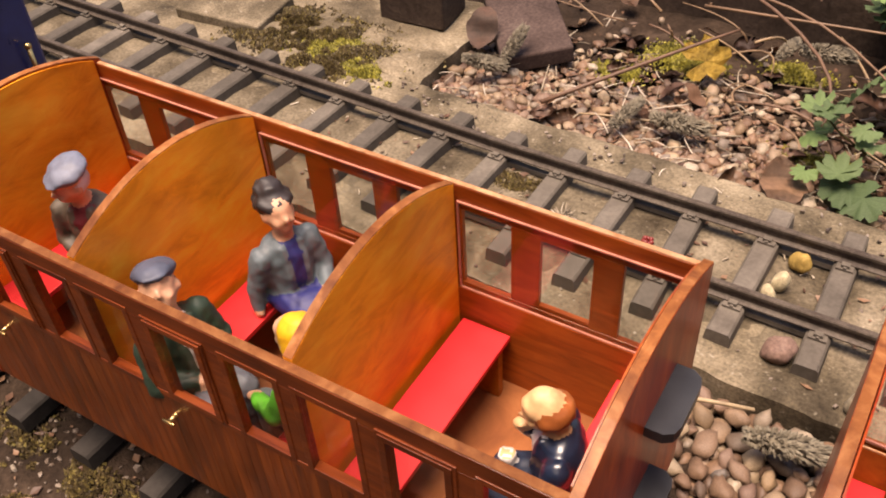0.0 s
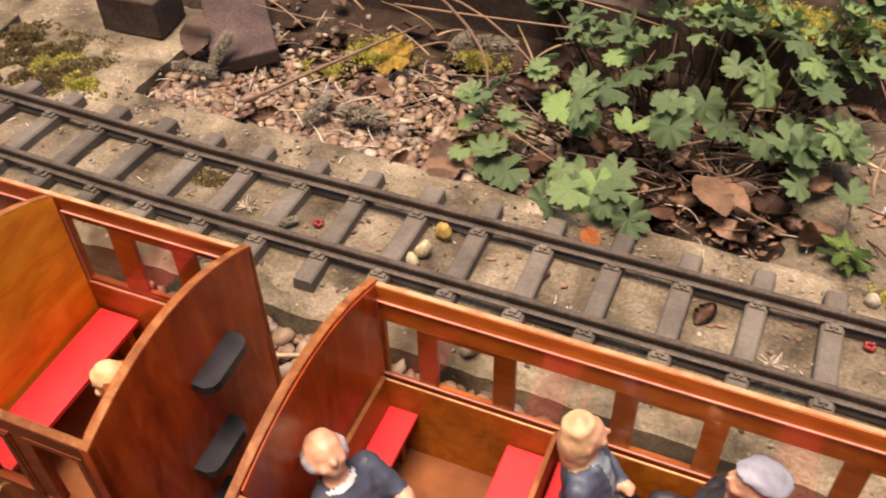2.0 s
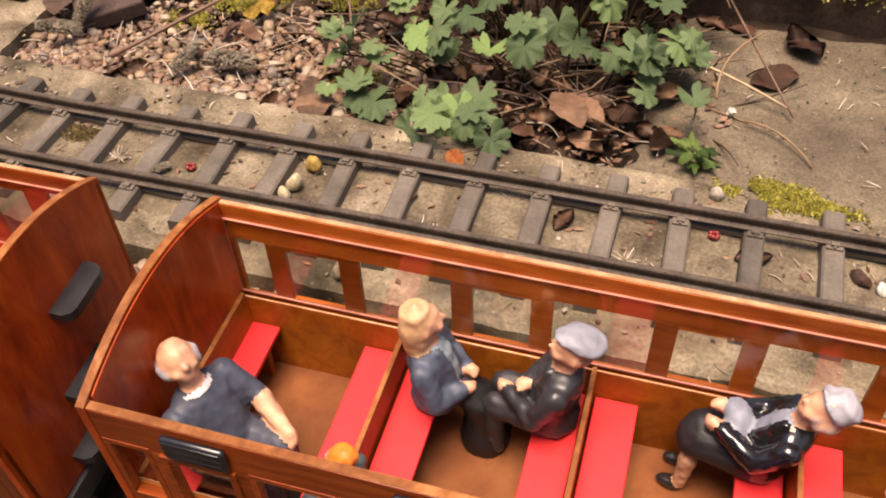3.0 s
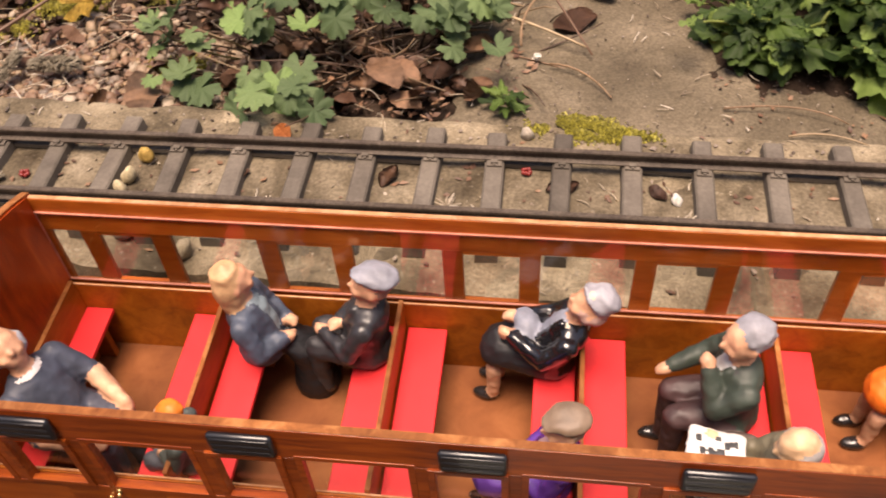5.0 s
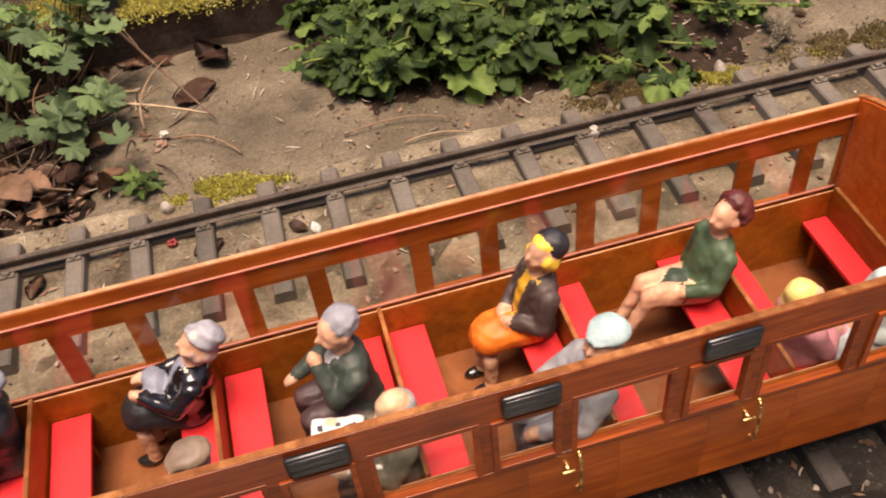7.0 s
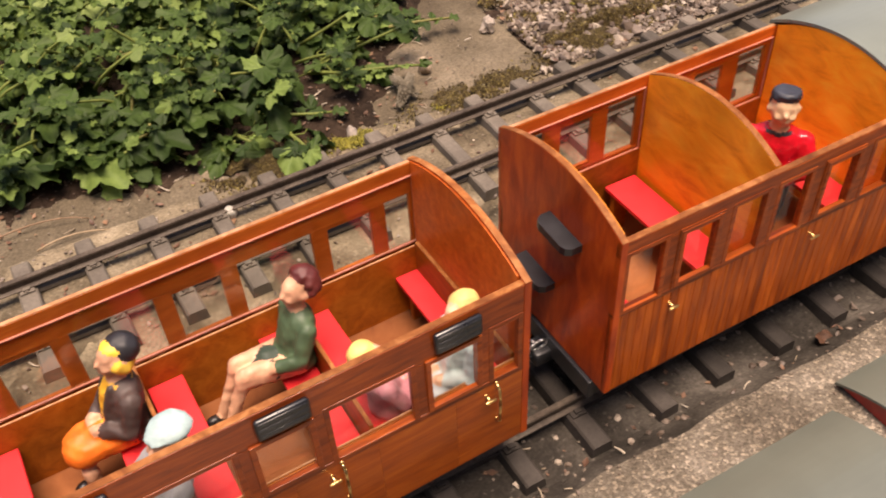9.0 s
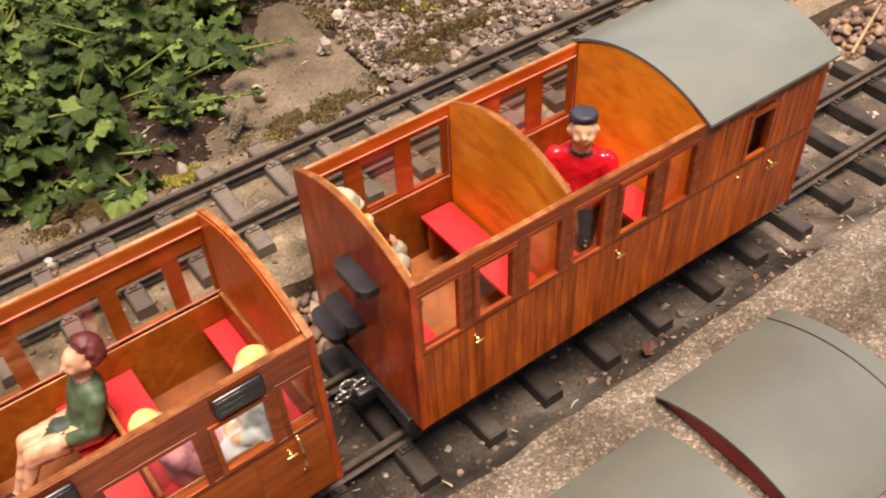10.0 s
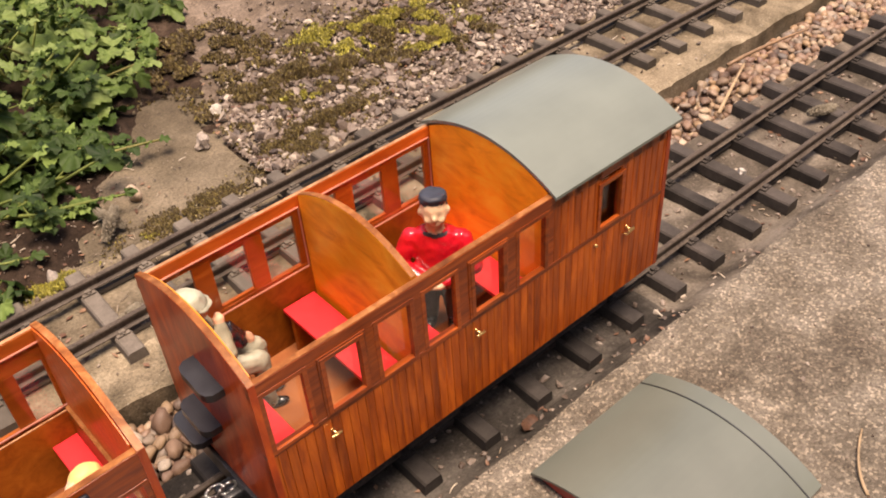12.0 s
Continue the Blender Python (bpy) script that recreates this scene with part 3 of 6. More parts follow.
def underframe(parent, L, hw):
    f = part("underframe", one_box(0.03, L - 0.03, -hw + 0.14, hw - 0.14, 0.2, Z_BOT - 0.002, 0.006), BLACK, parent, "black underframe")
    for x in (0.0, L):
        part("buffer_beam", one_box(x - 0.02, x + 0.02, -hw + 0.1, hw - 0.1, 0.17, 0.31, 0.006), BLACK, f)
    for s in (-1, 1):
        part("sole_bar", one_box(0.02, L - 0.02, s * (hw - 0.13) - 0.02, s * (hw - 0.13) + 0.02, 0.17, 0.3, 0.006), BLACK, f)


def wheelset(parent, x):
    bm = bmesh.new()
    for s in (-1, 1):
        rod(bm, (0, s * 0.235, 0), (0, s * 0.285, 0), 0.15, 0.15, 24)
        rod(bm, (0, s * 0.22, 0), (0, s * 0.235, 0), 0.175, 0.175, 24)
        box(bm, -0.06, 0.06, s * 0.36 - 0.02, s * 0.36 + 0.02, -0.08, 0.1, 0.01)
    rod(bm, (0, -0.36, 0), (0, 0.36, 0), 0.02)
    part("wheelset", bm, BLACK, parent, "black wheels on their axle", False, (x, 0, RAIL_TOP + 0.155))


def coupling(parent, x, s):
    bm = bmesh.new()
    box(bm, -0.06, 0.1, -0.07, 0.07, -0.05, 0.05, 0.015)
    rod(bm, (0.08, 0, 0), (0.2, 0, 0), 0.028)
    c = part("coupling", bm, BLACK, parent, "black drawbar with bright hook and chain", True, (x, 0, 0.18), (0, 0, 0 if s > 0 else math.pi))
    bm = bmesh.new()
    for k in range(3):
        a = Vector((0.05 + 0.06 * k, 0.02 * (-1) ** k, 0.08 - 0.012 * k))
        for j in range(8):
            t0, t1 = j * math.tau / 8, (j + 1) * math.tau / 8
            d = (Vector((0.055 * math.cos(t0), 0.034 * math.sin(t0) * (k % 2), 0.034 * math.sin(t0) * ((k + 1) % 2))), Vector((0.055 * math.cos(t1), 0.034 * math.sin(t1) * (k % 2), 0.034 * math.sin(t1) * ((k + 1) % 2))))
            rod(bm, a + d[0], a + d[1], 0.008, seg=6)
    part("chain", bm, STEEL, c, "bright steel coupling chain", True)


def small_coach(x, y, rz, L, cuts, van, label, door_handles, waist, opens, far_wood, lining, near_wood, boards):
    """A short coach without its roof: full arched partitions, benches, matchboarded sides."""
    c = thing("railway_coach", x, y, RAIL_TOP, rz, label, "model railway coach", "coaches of the train")
    body = part("body", one_box(0.01, L - 0.01, -HW + 0.02, HW - 0.02, Z_BOT - 0.001, 0.41), W_FLOOR, c, "brown hardboard floor", loc=(0, 0, -RAIL_TOP))
    wins = []
    for a, o in zip(cuts, opens):
        wins += [(a + o[0], a + o[1], False), (a + o[2], a + o[3], "moulded"), (a + o[4], a + o[5], False)]
    end = cuts[-1] if van else None
    for s, name in ((-1, "near_side"), (1, "far_side")):
        sheets = [(a + 0.03, b - 0.03, waist - 0.012, Z_HEAD + 0.035) for a, b in zip(cuts, cuts[1:])] if s > 0 else ()
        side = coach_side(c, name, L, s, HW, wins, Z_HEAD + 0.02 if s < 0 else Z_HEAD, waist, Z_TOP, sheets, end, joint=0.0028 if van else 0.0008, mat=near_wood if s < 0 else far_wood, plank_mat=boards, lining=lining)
        side.location.z -= RAIL_TOP * S
        if van:
            x0, x1 = end, L
            wx0, wx1 = end + 0.38, end + 0.56
            yo = s * HW
            for a, b, z0, z1 in ((x0, wx0, waist + 0.012, Z_HEAD), (wx1, x1, waist + 0.012, Z_HEAD)):
                part("van_panel", one_box(a, b, s * (HW - 0.036), s * (HW - 0.016), z0, z1), W_RED, side)
            n = int((x1 - x0) / 0.0525)
            for i in range(n):
                xm = x0 + (i + 0.5) * (x1 - x0) / n
                if wx0 - 0.02 < xm < wx1 + 0.02:
                    continue
                plank(side, xm, yo - s * 0.014, yo, waist + 0.014, Z_TOP - 0.005, round((x1 - x0) / n, 5))
            window(side, wx0, wx1, waist + 0.045, Z_HEAD - 0.025, s, HW, True)
    for xx in [0.0] + list(cuts[1:-1]) + ([cuts[-1]] if van else []) + [L]:
        outer = xx in (0.0, L)
        d = 0.018 if not outer else 0.02
        a, b = (xx - d, xx + d) if not outer else ((0.0, 0.035) if xx == 0 else (L - 0.035, L))
        hw = HW + (0.004 if outer else -0.038)
        w = arched_wall("end_wall" if outer else "partition", c, a, b, hw, Z_BOT if outer else 0.41, Z_TOP + 0.01, 0.135, W_END if outer else W_LIGHT)
        w.location.z -= RAIL_TOP * S
        if outer:
            x0 = b + 0.003 if xx == 0 else a - 0.009
            arched_lining(w, x0, x0 + 0.006, hw, HW - 0.04, 0.415, Z_TOP + 0.01, 0.135, W_LIGHT if xx == 0 or van else W_BROWN)
    for a, b in zip(cuts, cuts[1:]):
        for x0, x1, leg in ((a + 0.04, a + 0.26, a + 0.2), (b - 0.26, b - 0.04, b - 0.2)):
            s = bench(c, x0, x1, HW - 0.045, 0.72, leg)
            s.location.z -= RAIL_TOP * S
    for hx in door_handles:
        t_handle(c, hx, -HW - 0.002, (0.825 if van else 0.775) - RAIL_TOP)
    underframe_at(c, L)
    return c


def underframe_at(c, L):
    before = set(c.children)
    underframe(c, L, HW)
    for o in set(c.children) - before:
        o.location.z -= RAIL_TOP * S
    for x in (L * 0.2, L * 0.8):
        wheelset(c, x)
    for o in c.children:
        if o.name.startswith("wheelset"):
            o.location.z = 0.155 * S


C1 = small_coach(-3.227, 1.538, 0.032, 2.878, [0, 0.945, 1.895, 2.878], False, "open-topped varnished wooden coach with arched partitions and red benches", [0.32, 1.265, 2.215], 0.9, [(0.04, 0.25, 0.37, 0.58, 0.695, 0.9)] * 3, W_BROWN, W_BROWN, W_SHADED, W_SHADED_PLANK)
C3 = small_coach(6.317, 1.768, 0.004, 2.92, [0, 0.975, 1.925], True, "varnished wooden brake coach with grey roof over its van", [0.36, 1.325, 2.565], 0.92, [(0.055, 0.272, 0.382, 0.592, 0.7, 0.907), (0.022, 0.226, 0.346, 0.558, 0.678, 0.884)], W_FIRE, W_HALF, W_SIDE, W_PLANK)
bm = bmesh.new()
rod(bm, (0, 0.01, 0), (0, -0.02, 0), 0.012, 0.008)
part("door_knob", bm, BRASS, C3, "small brass knob", True, (2.28, -HW - 0.002, 0.85 - RAIL_TOP))
bm = bmesh.new()
rod(bm, (-0.03, -0.03, 0), (0.03, -0.03, 0.012), 0.006)
rod(bm, (-0.03, 0.0, 0), (-0.03, -0.03, 0), 0.006)
part("door_handle", bm, BRASS, C3, "second short brass bar handle", True, (2.57, -HW - 0.002, 0.795 - RAIL_TOP))
for c, x, s, spots in ((C1, 2.878, 1, [(0.13, 1.14), (0.0, 0.74), (-0.12, 0.44)]), (C3, 0.0, -1, [(-0.1, 1.17), (0.1, 0.73), (0.33, 0.42)])):
    for y, z in spots:
        end_step(c, x + s * 0.03, y, z - RAIL_TOP, s, 0.05 * s)
coup = [(C1, 2.898, 1), (C3, -0.02, -1)]
for c, x, s in coup:
    before = set(c.children)
    coupling(c, x, s)
    for o in set(c.children) - before:
        o.location.z -= RAIL_TOP * S


def curved_roof(parent, x0, x1, hw, z, rise, t=0.02):
    bm = bmesh.new()
    n = 22
    up = [(hw - 2 * hw * i / n, z + rise * (1 - (1 - 2 * i / n) ** 2)) for i in range(n + 1)]
    prism(bm, [(y, a) for y, a in up] + [(y, a + t) for y, a in up[::-1]], x0, x1)
    return part("roof", bm, ROOF_GREY, parent, "smooth grey-green curved roof")


r = curved_roof(C3, 1.905, 2.975, HW + 0.028, Z_TOP - RAIL_TOP - 0.005, 0.15)


def long_coach(x, y, rz):
    L, n = 5.66, 7
    c = thing("railway_coach", x, y, RAIL_TOP, rz, "long open-topped varnished wooden coach with low partitions and red benches", "model railway coach", "coaches of the train")
    pitch = L / n
    part("body", one_box(0.01, L - 0.01, -HW + 0.02, HW - 0.02, Z_BOT - 0.001, 0.41), W_FLOOR, c, "brown hardboard floor", loc=(0, 0, -RAIL_TOP))
    wins = [(0.06, 0.2, False)]
    for k in range(n):
        m = (k + 0.5) * pitch
        wins.append((m - 0.12, m + 0.12, True))
        if k < n - 1:
            wins.append(((k + 1) * pitch - 0.195, (k + 1) * pitch + 0.195, False))
    wins.append((L - 0.2, L - 0.06, False))
    for s, name in ((-1, "near_side"), (1, "far_side")):
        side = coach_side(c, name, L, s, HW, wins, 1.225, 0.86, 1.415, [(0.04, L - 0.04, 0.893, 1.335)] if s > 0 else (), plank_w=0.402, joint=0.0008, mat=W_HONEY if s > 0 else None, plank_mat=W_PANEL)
        side.location.z -= RAIL_TOP * S
        ledge = part("inner_lining", one_box(0.04, L - 0.04, s * (HW - 0.055), s * (HW - 0.04), 0.41, 0.872, 0.002), W_HALF, side)
        part("bare_edge", one_box(0.04, L - 0.04, s * (HW - 0.055), s * (HW - 0.048), 0.875, 0.88), W_EDGE, ledge)
    for xx, a, b in ((0, 0, 0.035), (1, L - 0.035, L)):
        w = arched_wall("end_wall", c, a, b, HW + 0.004, Z_BOT, 1.42, 0.125, W_END)
        w.location.z -= RAIL_TOP * S
        x0 = 0.039 if xx == 0 else L - 0.045
        arched_lining(w, x0, x0 + 0.006, HW + 0.004, HW - 0.042, 0.909, 1.42, 0.125, W_FIRE if xx else W_END)
        x0 = 0.039 if xx == 0 else L - 0.064
        low = part("end_panel", one_box(x0, x0 + 0.025, -HW + 0.06, HW - 0.06, 0.41, 0.9), W_HALF, w)
        part("bare_edge", one_box(x0, x0 + 0.025, -HW + 0.06, HW - 0.06, 0.903, 0.907), W_CAP, low)
    for k in range(1, n):
        p = part("low_partition", one_box(k * pitch - 0.01, k * pitch + 0.01, -HW + 0.057, HW - 0.057, 0.41, 0.9), W_HALF, c, "low wooden partition", loc=(0, 0, -RAIL_TOP))
        part("bare_edge", one_box(k * pitch - 0.0095, k * pitch + 0.0095, -HW + 0.057, HW - 0.057, 0.903, 0.907), W_CAP, p)
    for k in range(n):
        for x0, x1, leg in ((k * pitch + 0.02, k * pitch + 0.2, k * pitch + 0.1), ((k + 1) * pitch - 0.2, (k + 1) * pitch - 0.02, (k + 1) * pitch - 0.1)):
            s = bench(c, x0 + (0.045 if k == 0 and x0 < pitch / 2 else 0), x1 - (0.045 if k == n - 1 and x1 > L - 0.1 else 0), HW - 0.06, 0.71, leg)
            s.location.z -= RAIL_TOP * S
        m = (k + 0.5) * pitch
        vent_hood(c, m + 0.02, -HW - 0.001, 1.33 - RAIL_TOP)
        t_handle(c, m + 0.165, -HW - 0.002, 0.775 - RAIL_TOP)
        g = grab_rail(c, m + 0.22, -HW - 0.002, 0.56, 0.84)
        g.location.z -= RAIL_TOP * S
    underframe_at(c, L)
    before = set(c.children)
    coupling(c, L + 0.02, 1)
    coupling(c, -0.02, -1)
    for o in set(c.children) - before:
        o.location.z -= RAIL_TOP * S
    return c


long_coach(0.175, 1.655, 0.0235)

# ---- the wagon ahead ----
wg = thing("blue_wagon", -5.3, 1.53, RAIL_TOP, 0.03, "dark blue painted vehicle coupled ahead of the coaches", "model railway vehicle")
part("body", one_box(0, 1.62, -HW, HW, 0.25, 1.75, 0.02), BLUE, wg)
part("underframe", one_box(0.03, 1.66, -HW + 0.06, HW - 0.06, 0.1, 0.248, 0.006), BLACK, wg)
wheelset(wg, 0.35)
wheelset(wg, 1.3)
for o in wg.children:
    if o.name.startswith("wheelset"):
        o.location.z = 0.155 * S
bm = bmesh.new()
rod(bm, (1.66, 0.42, 1.05), (1.66, 0.42, 1.35), 0.012)
ball(bm, (1.66, 0.42, 1.05), 0.02, sub=1)
ball(bm, (1.66, 0.42, 1.35), 0.02, sub=1)
part("grab_rail", bm, BRASS, wg, "thin brass grab rail", True)

# ---- roofs laid on the pavement ----


def loose_roof(x0, x1, y0, y1, rz, label, seam):
    c = thing("loose_coach_roof", (x0 + x1) / 2, (y0 + y1) / 2, Z_PAVE + 0.012, rz, label, "coach roof", "roofs lifted off the coaches")
    hw, L = (y1 - y0) / 2, x1 - x0
    bm = bmesh.new()
    n = 22
    up = [(hw - 2 * hw * i / n, 0.012 + 0.16 * (1 - (1 - 2 * i / n) ** 2)) for i in range(n + 1)]
    prism(bm, up + [(y, a + 0.018) for y, a in up[::-1]], -L / 2, L / 2)
    part("roof_sheet", bm, ROOF_DARKER, c)
    for x in (-L / 2 + 0.03, L / 2 - 0.12):
        bm = bmesh.new()
        prism(bm, [(hw * 0.93, 0.0)] + [(y * 0.93, a - 0.004) for y, a in up] + [(-hw * 0.93, 0.0)], x, x + 0.03)
        part("former", bm, ROOF_RED, c, "red painted curved former")
    if seam:
        bm = bmesh.new()
        prism(bm, [(y, a + 0.017) for y, a in up] + [(y, a + 0.024) for y, a in up[::-1]], L / 2 - 0.125, L / 2 - 0.118)
        part("seam", bm, BLACK, c, "dark line across the roof")
    return c


loose_roof(7.56, 8.62, -0.37, 0.76, 0.0, "grey-green curved coach roof with red underside lying on pavement", True)
loose_roof(2.0, 7.40, -0.46, 0.66, -0.01, "long grey-green curved coach roof lying on the pavement", False)

# ---- dolls on the benches ----
import collections

from mathutils.bvhtree import BVHTree

doll_paint = {}


def paint(rgb, gloss=0.55):
    rgb = tuple(round(0.85 * c, 4) for c in rgb)
    key = (rgb, gloss)
    if key not in doll_paint:
        doll_paint[key] = plain("doll_paint", rgb, gloss, 0.0 if gloss > 0.3 else 0.5, 0.3, 130)
    return doll_paint[key]


SKIN, PALE = (0.66, 0.36, 0.22), (0.7, 0.5, 0.26)


def tube(bm, pts, radii, seg=10, mat=0):
    """A bent, tapering limb with rounded ends."""
    for (a, ra), (b, rb) in zip(zip(pts, radii), zip(pts[1:], radii[1:])):
        rod(bm, a, b, ra, rb, seg, mat)
    for p, r in zip(pts, radii):
        ball(bm, p, r, sub=2, mat=mat)


def loft(bm, rings, seg=14, mat=0):
    """A closed skin over elliptical rings of (centre, half length along x, half width along y)."""
    rows = []
    for (cx, cy, cz), rx, ry in rings:
        rows.append([bm.verts.new((cx + rx * math.cos(a), cy + ry * math.sin(a), cz)) for a in np.linspace(0, math.tau, seg, endpoint=False)])
    faces = [bm.faces.new(rows[0][::-1]), bm.faces.new(rows[-1])]
    for a, b in zip(rows, rows[1:]):
        faces += [bm.faces.new((a[i], a[(i + 1) % seg], b[(i + 1) % seg], b[i])) for i in range(seg)]
    for f in faces:
        f.material_index = mat


def moulded(bm, mats):
    """Melts the joined forms of a figure into one soft skin that keeps their paints."""
    tree = BVHTree.FromBMesh(bm)
    paints = [f.material_index for f in bm.faces]
    raw = bpy.data.meshes.new("raw")
    bm.to_mesh(raw)
    bm.free()
    tmp = new("raw", raw)
    mod = tmp.modifiers.new("skin", "REMESH")
    mod.mode, mod.voxel_size = "VOXEL", 0.0105
    done = bpy.data.meshes.new_from_object(tmp.evaluated_get(bpy.context.evaluated_depsgraph_get()))
    bpy.data.objects.remove(tmp)
    bpy.data.meshes.remove(raw)
    out = bmesh.new()
    out.from_mesh(done)
    bpy.data.meshes.remove(done)
    for f in out.faces:
        f.material_index = paints[tree.find_nearest(f.calc_center_median())[2]]
    for v in out.verts:
        v.co += v.normal * (0.006 * noise.noise(v.co * 28) + 0.003 * noise.noise(v.co * 70))
    bmesh.ops.smooth_vert(out, verts=out.verts, factor=0.5, use_axis_x=True, use_axis_y=True, use_axis_z=True)
    bmesh.ops.smooth_vert(out, verts=out.verts, factor=0.4, use_axis_x=True, use_axis_y=True, use_axis_z=True)
    return mesh_of("doll", out, mats, True)


HEAD_AT, HEAD_UP = 0.01, 0.083


def doll(label, x, y, z, yaw, coat, legs, hat, hair, lean=0.0, head="cap", turn=0.0, nod=0.0, skirt=False, scarf=None, shirt=None, shoes=(0.02, 0.018, 0.018), skin=SKIN, stand=False, gloss=0.55, arms="lap", size=1.0, prop=None, sleeves=None, trim=None, stout=1.0):
    """A painted figure in one mesh, facing local +x, its seat at the origin; the head may turn and nod."""
    mats = [paint(coat, gloss), paint(legs), paint(hat), paint(hair), paint(skin, 0.5), paint(shoes, 0.25), paint(scarf or coat), paint(shirt or coat), paint(sleeves or coat, gloss), paint(trim or (0.05, 0.05, 0.05), 0.5), paint((0.72, 0.7, 0.66), 0.6)]
    bm = bmesh.new()
    # trunk
    loft(bm, [((-0.005, 0, -0.005), 0.1, 0.115), ((0.0, 0, 0.04), 0.112, 0.135), ((0.006, 0, 0.12), 0.098, 0.118), ((0.002, 0, 0.22), 0.092, 0.122), ((-0.006, 0, 0.29), 0.084, 0.13), ((-0.01, 0, 0.335), 0.066, 0.108), ((-0.008, 0, 0.362), 0.046, 0.056), ((-0.004, 0, 0.375), 0.02, 0.03)], 18, 0)
    if shirt:
        loft(bm, [((0.068, 0, 0.08), 0.036, 0.034), ((0.07, 0, 0.2), 0.036, 0.036), ((0.05, 0, 0.3), 0.042, 0.05), ((0.024, 0, 0.36), 0.036, 0.044)], 10, 7)
        for s in (-1, 1):
            tube(bm, [(0.088, s * 0.05, 0.1), (0.09, s * 0.047, 0.22), (0.05, s * 0.05, 0.345)], [0.016, 0.018, 0.018], 8, 0)
    # neck and collar
    rod(bm, (-0.006, 0, 0.33), (0.008, 0, 0.42), 0.046, 0.042, 12, 4)
    ball(bm, (-0.004, 0, 0.346), (0.064, 0.074, 0.02), mat=6)
    # arms: an elbow and a hand on each side
    poses = {
        "lap": (((0.03, 0.16, 0.145), (0.14, 0.045, 0.13)),) * 2,
        "chin": (((0.1, 0.13, 0.2), (0.115, 0.02, 0.36)), ((0.05, 0.155, 0.16), (0.19, 0.06, 0.125))),
        "chin_knee": (((0.07, 0.16, 0.2), (0.25, 0.11, 0.14)), ((0.1, 0.12, 0.2), (0.125, 0.015, 0.37))),
        "paper": (((0.06, 0.16, 0.16), (0.26, 0.13, 0.24)),) * 2,
        "out": (((0.07, 0.16, 0.15), (0.24, 0.095, 0.1)),) * 2,
        "folded": (((0.06, 0.15, 0.19), (0.13, -0.06, 0.235)), ((0.05, 0.16, 0.15), (0.2, 0.03, 0.14))),
        "clasped": (((0.05, 0.185, 0.15), (0.16, 0.02, 0.1)),) * 2,
        "knees": (((0.05, 0.15, 0.17), (0.23, 0.05, 0.15)),) * 2,
        "back": (((-0.02, 0.17, 0.13), (0.0, 0.19, 0.02)), ((0.04, 0.165, 0.14), (0.15, 0.1, 0.1))),
    }[arms]
    for s, (el, ha) in zip((-1, 1), poses):
        sh, el, ha = (-0.006, s * 0.125, 0.292), (el[0], s * el[1], el[2]), (ha[0], s * ha[1], ha[2])
        tube(bm, [sh, el], [0.052, 0.044], mat=0 if sleeves == SKIN else 8)
        mid = tuple(a + (b - a) * 0.8 for a, b in zip(el, ha))
        tube(bm, [el, mid], [0.044, 0.034], mat=8)
        d = (Vector(ha) - Vector(el)).normalized()
        ball(bm, ha, (0.036, 0.03, 0.027), mat=4)
        for k in (-1, 0, 1):
            q = Vector(ha) + d * 0.026 + Vector((0, k * 0.013, -0.004))
            ball(bm, q, (0.02, 0.01, 0.011), sub=1, mat=4)
    # head, built upright and then turned on the neck
    body, bm = bm, bmesh.new()
    hx, hz = HEAD_AT, 0.0
    ball(bm, (hx, 0, hz), (0.083, 0.074, 0.094), sub=3, mat=4)
    ball(bm, (hx + 0.034, 0, hz - 0.05), (0.05, 0.054, 0.046), mat=4)
    ball(bm, (hx + 0.03, 0, hz + 0.02), (0.058, 0.062, 0.06), mat=4)
    ball(bm, (hx + 0.092, 0, hz - 0.014), (0.02, 0.014, 0.02), mat=4)
    for s in (-1, 1):
        ball(bm, (hx + 0.06, s * 0.036, hz - 0.03), (0.026, 0.024, 0.024), mat=4)
        ball(bm, (hx - 0.006, s * 0.077, hz - 0.01), (0.02, 0.013, 0.027), mat=4)
    if head == "cap":
        ball(bm, (hx - 0.022, 0, hz - 0.004), (0.078, 0.081, 0.07), mat=3)
        ball(bm, (hx - 0.02, 0, hz + 0.072), (0.104, 0.098, 0.04), (0, 2, 0), 3, 2)
        ball(bm, (hx - 0.03, 0, hz + 0.075), (0.09, 0.092, 0.04), (0, 4, 0), 3, 2)
        ball(bm, (hx + 0.066, 0, hz + 0.064), (0.05, 0.07, 0.011), (0, 8, 0), mat=2)
    elif head == "peaked":
        for k in range(12):
            a = 0.9 + k * 0.4
            ball(bm, (hx - 0.02 + 0.068 * math.cos(a), 0.07 * math.sin(a), hz - 0.02 - 0.02 * (k % 2)), 0.036, sub=1, mat=3)
        ball(bm, (hx - 0.03, 0, hz + 0.01), (0.076, 0.08, 0.074), mat=3)
        rod(bm, (hx - 0.02, 0, hz + 0.036), (hx - 0.05, 0, hz + 0.1), 0.086, 0.078, 20, 2)
        ball(bm, (hx - 0.05, 0, hz + 0.1), (0.08, 0.08, 0.022), (0, -20, 0), mat=2)
        ball(bm, (hx + 0.0, 0, hz + 0.05), (0.1, 0.098, 0.014), (0, -20, 0), mat=2)
        ball(bm, (hx + 0.045, 0.02, hz + 0.075), (0.02, 0.022, 0.022), mat=6)
    elif head == "beret":
        for k in range(14):
            a = 1.25 + k * 0.29
            ball(bm, (hx - 0.004 + 0.07 * math.cos(a), 0.076 * math.sin(a), hz - 0.02 - 0.012 * (k % 3)), (0.034, 0.034, 0.046), sub=1, mat=3)
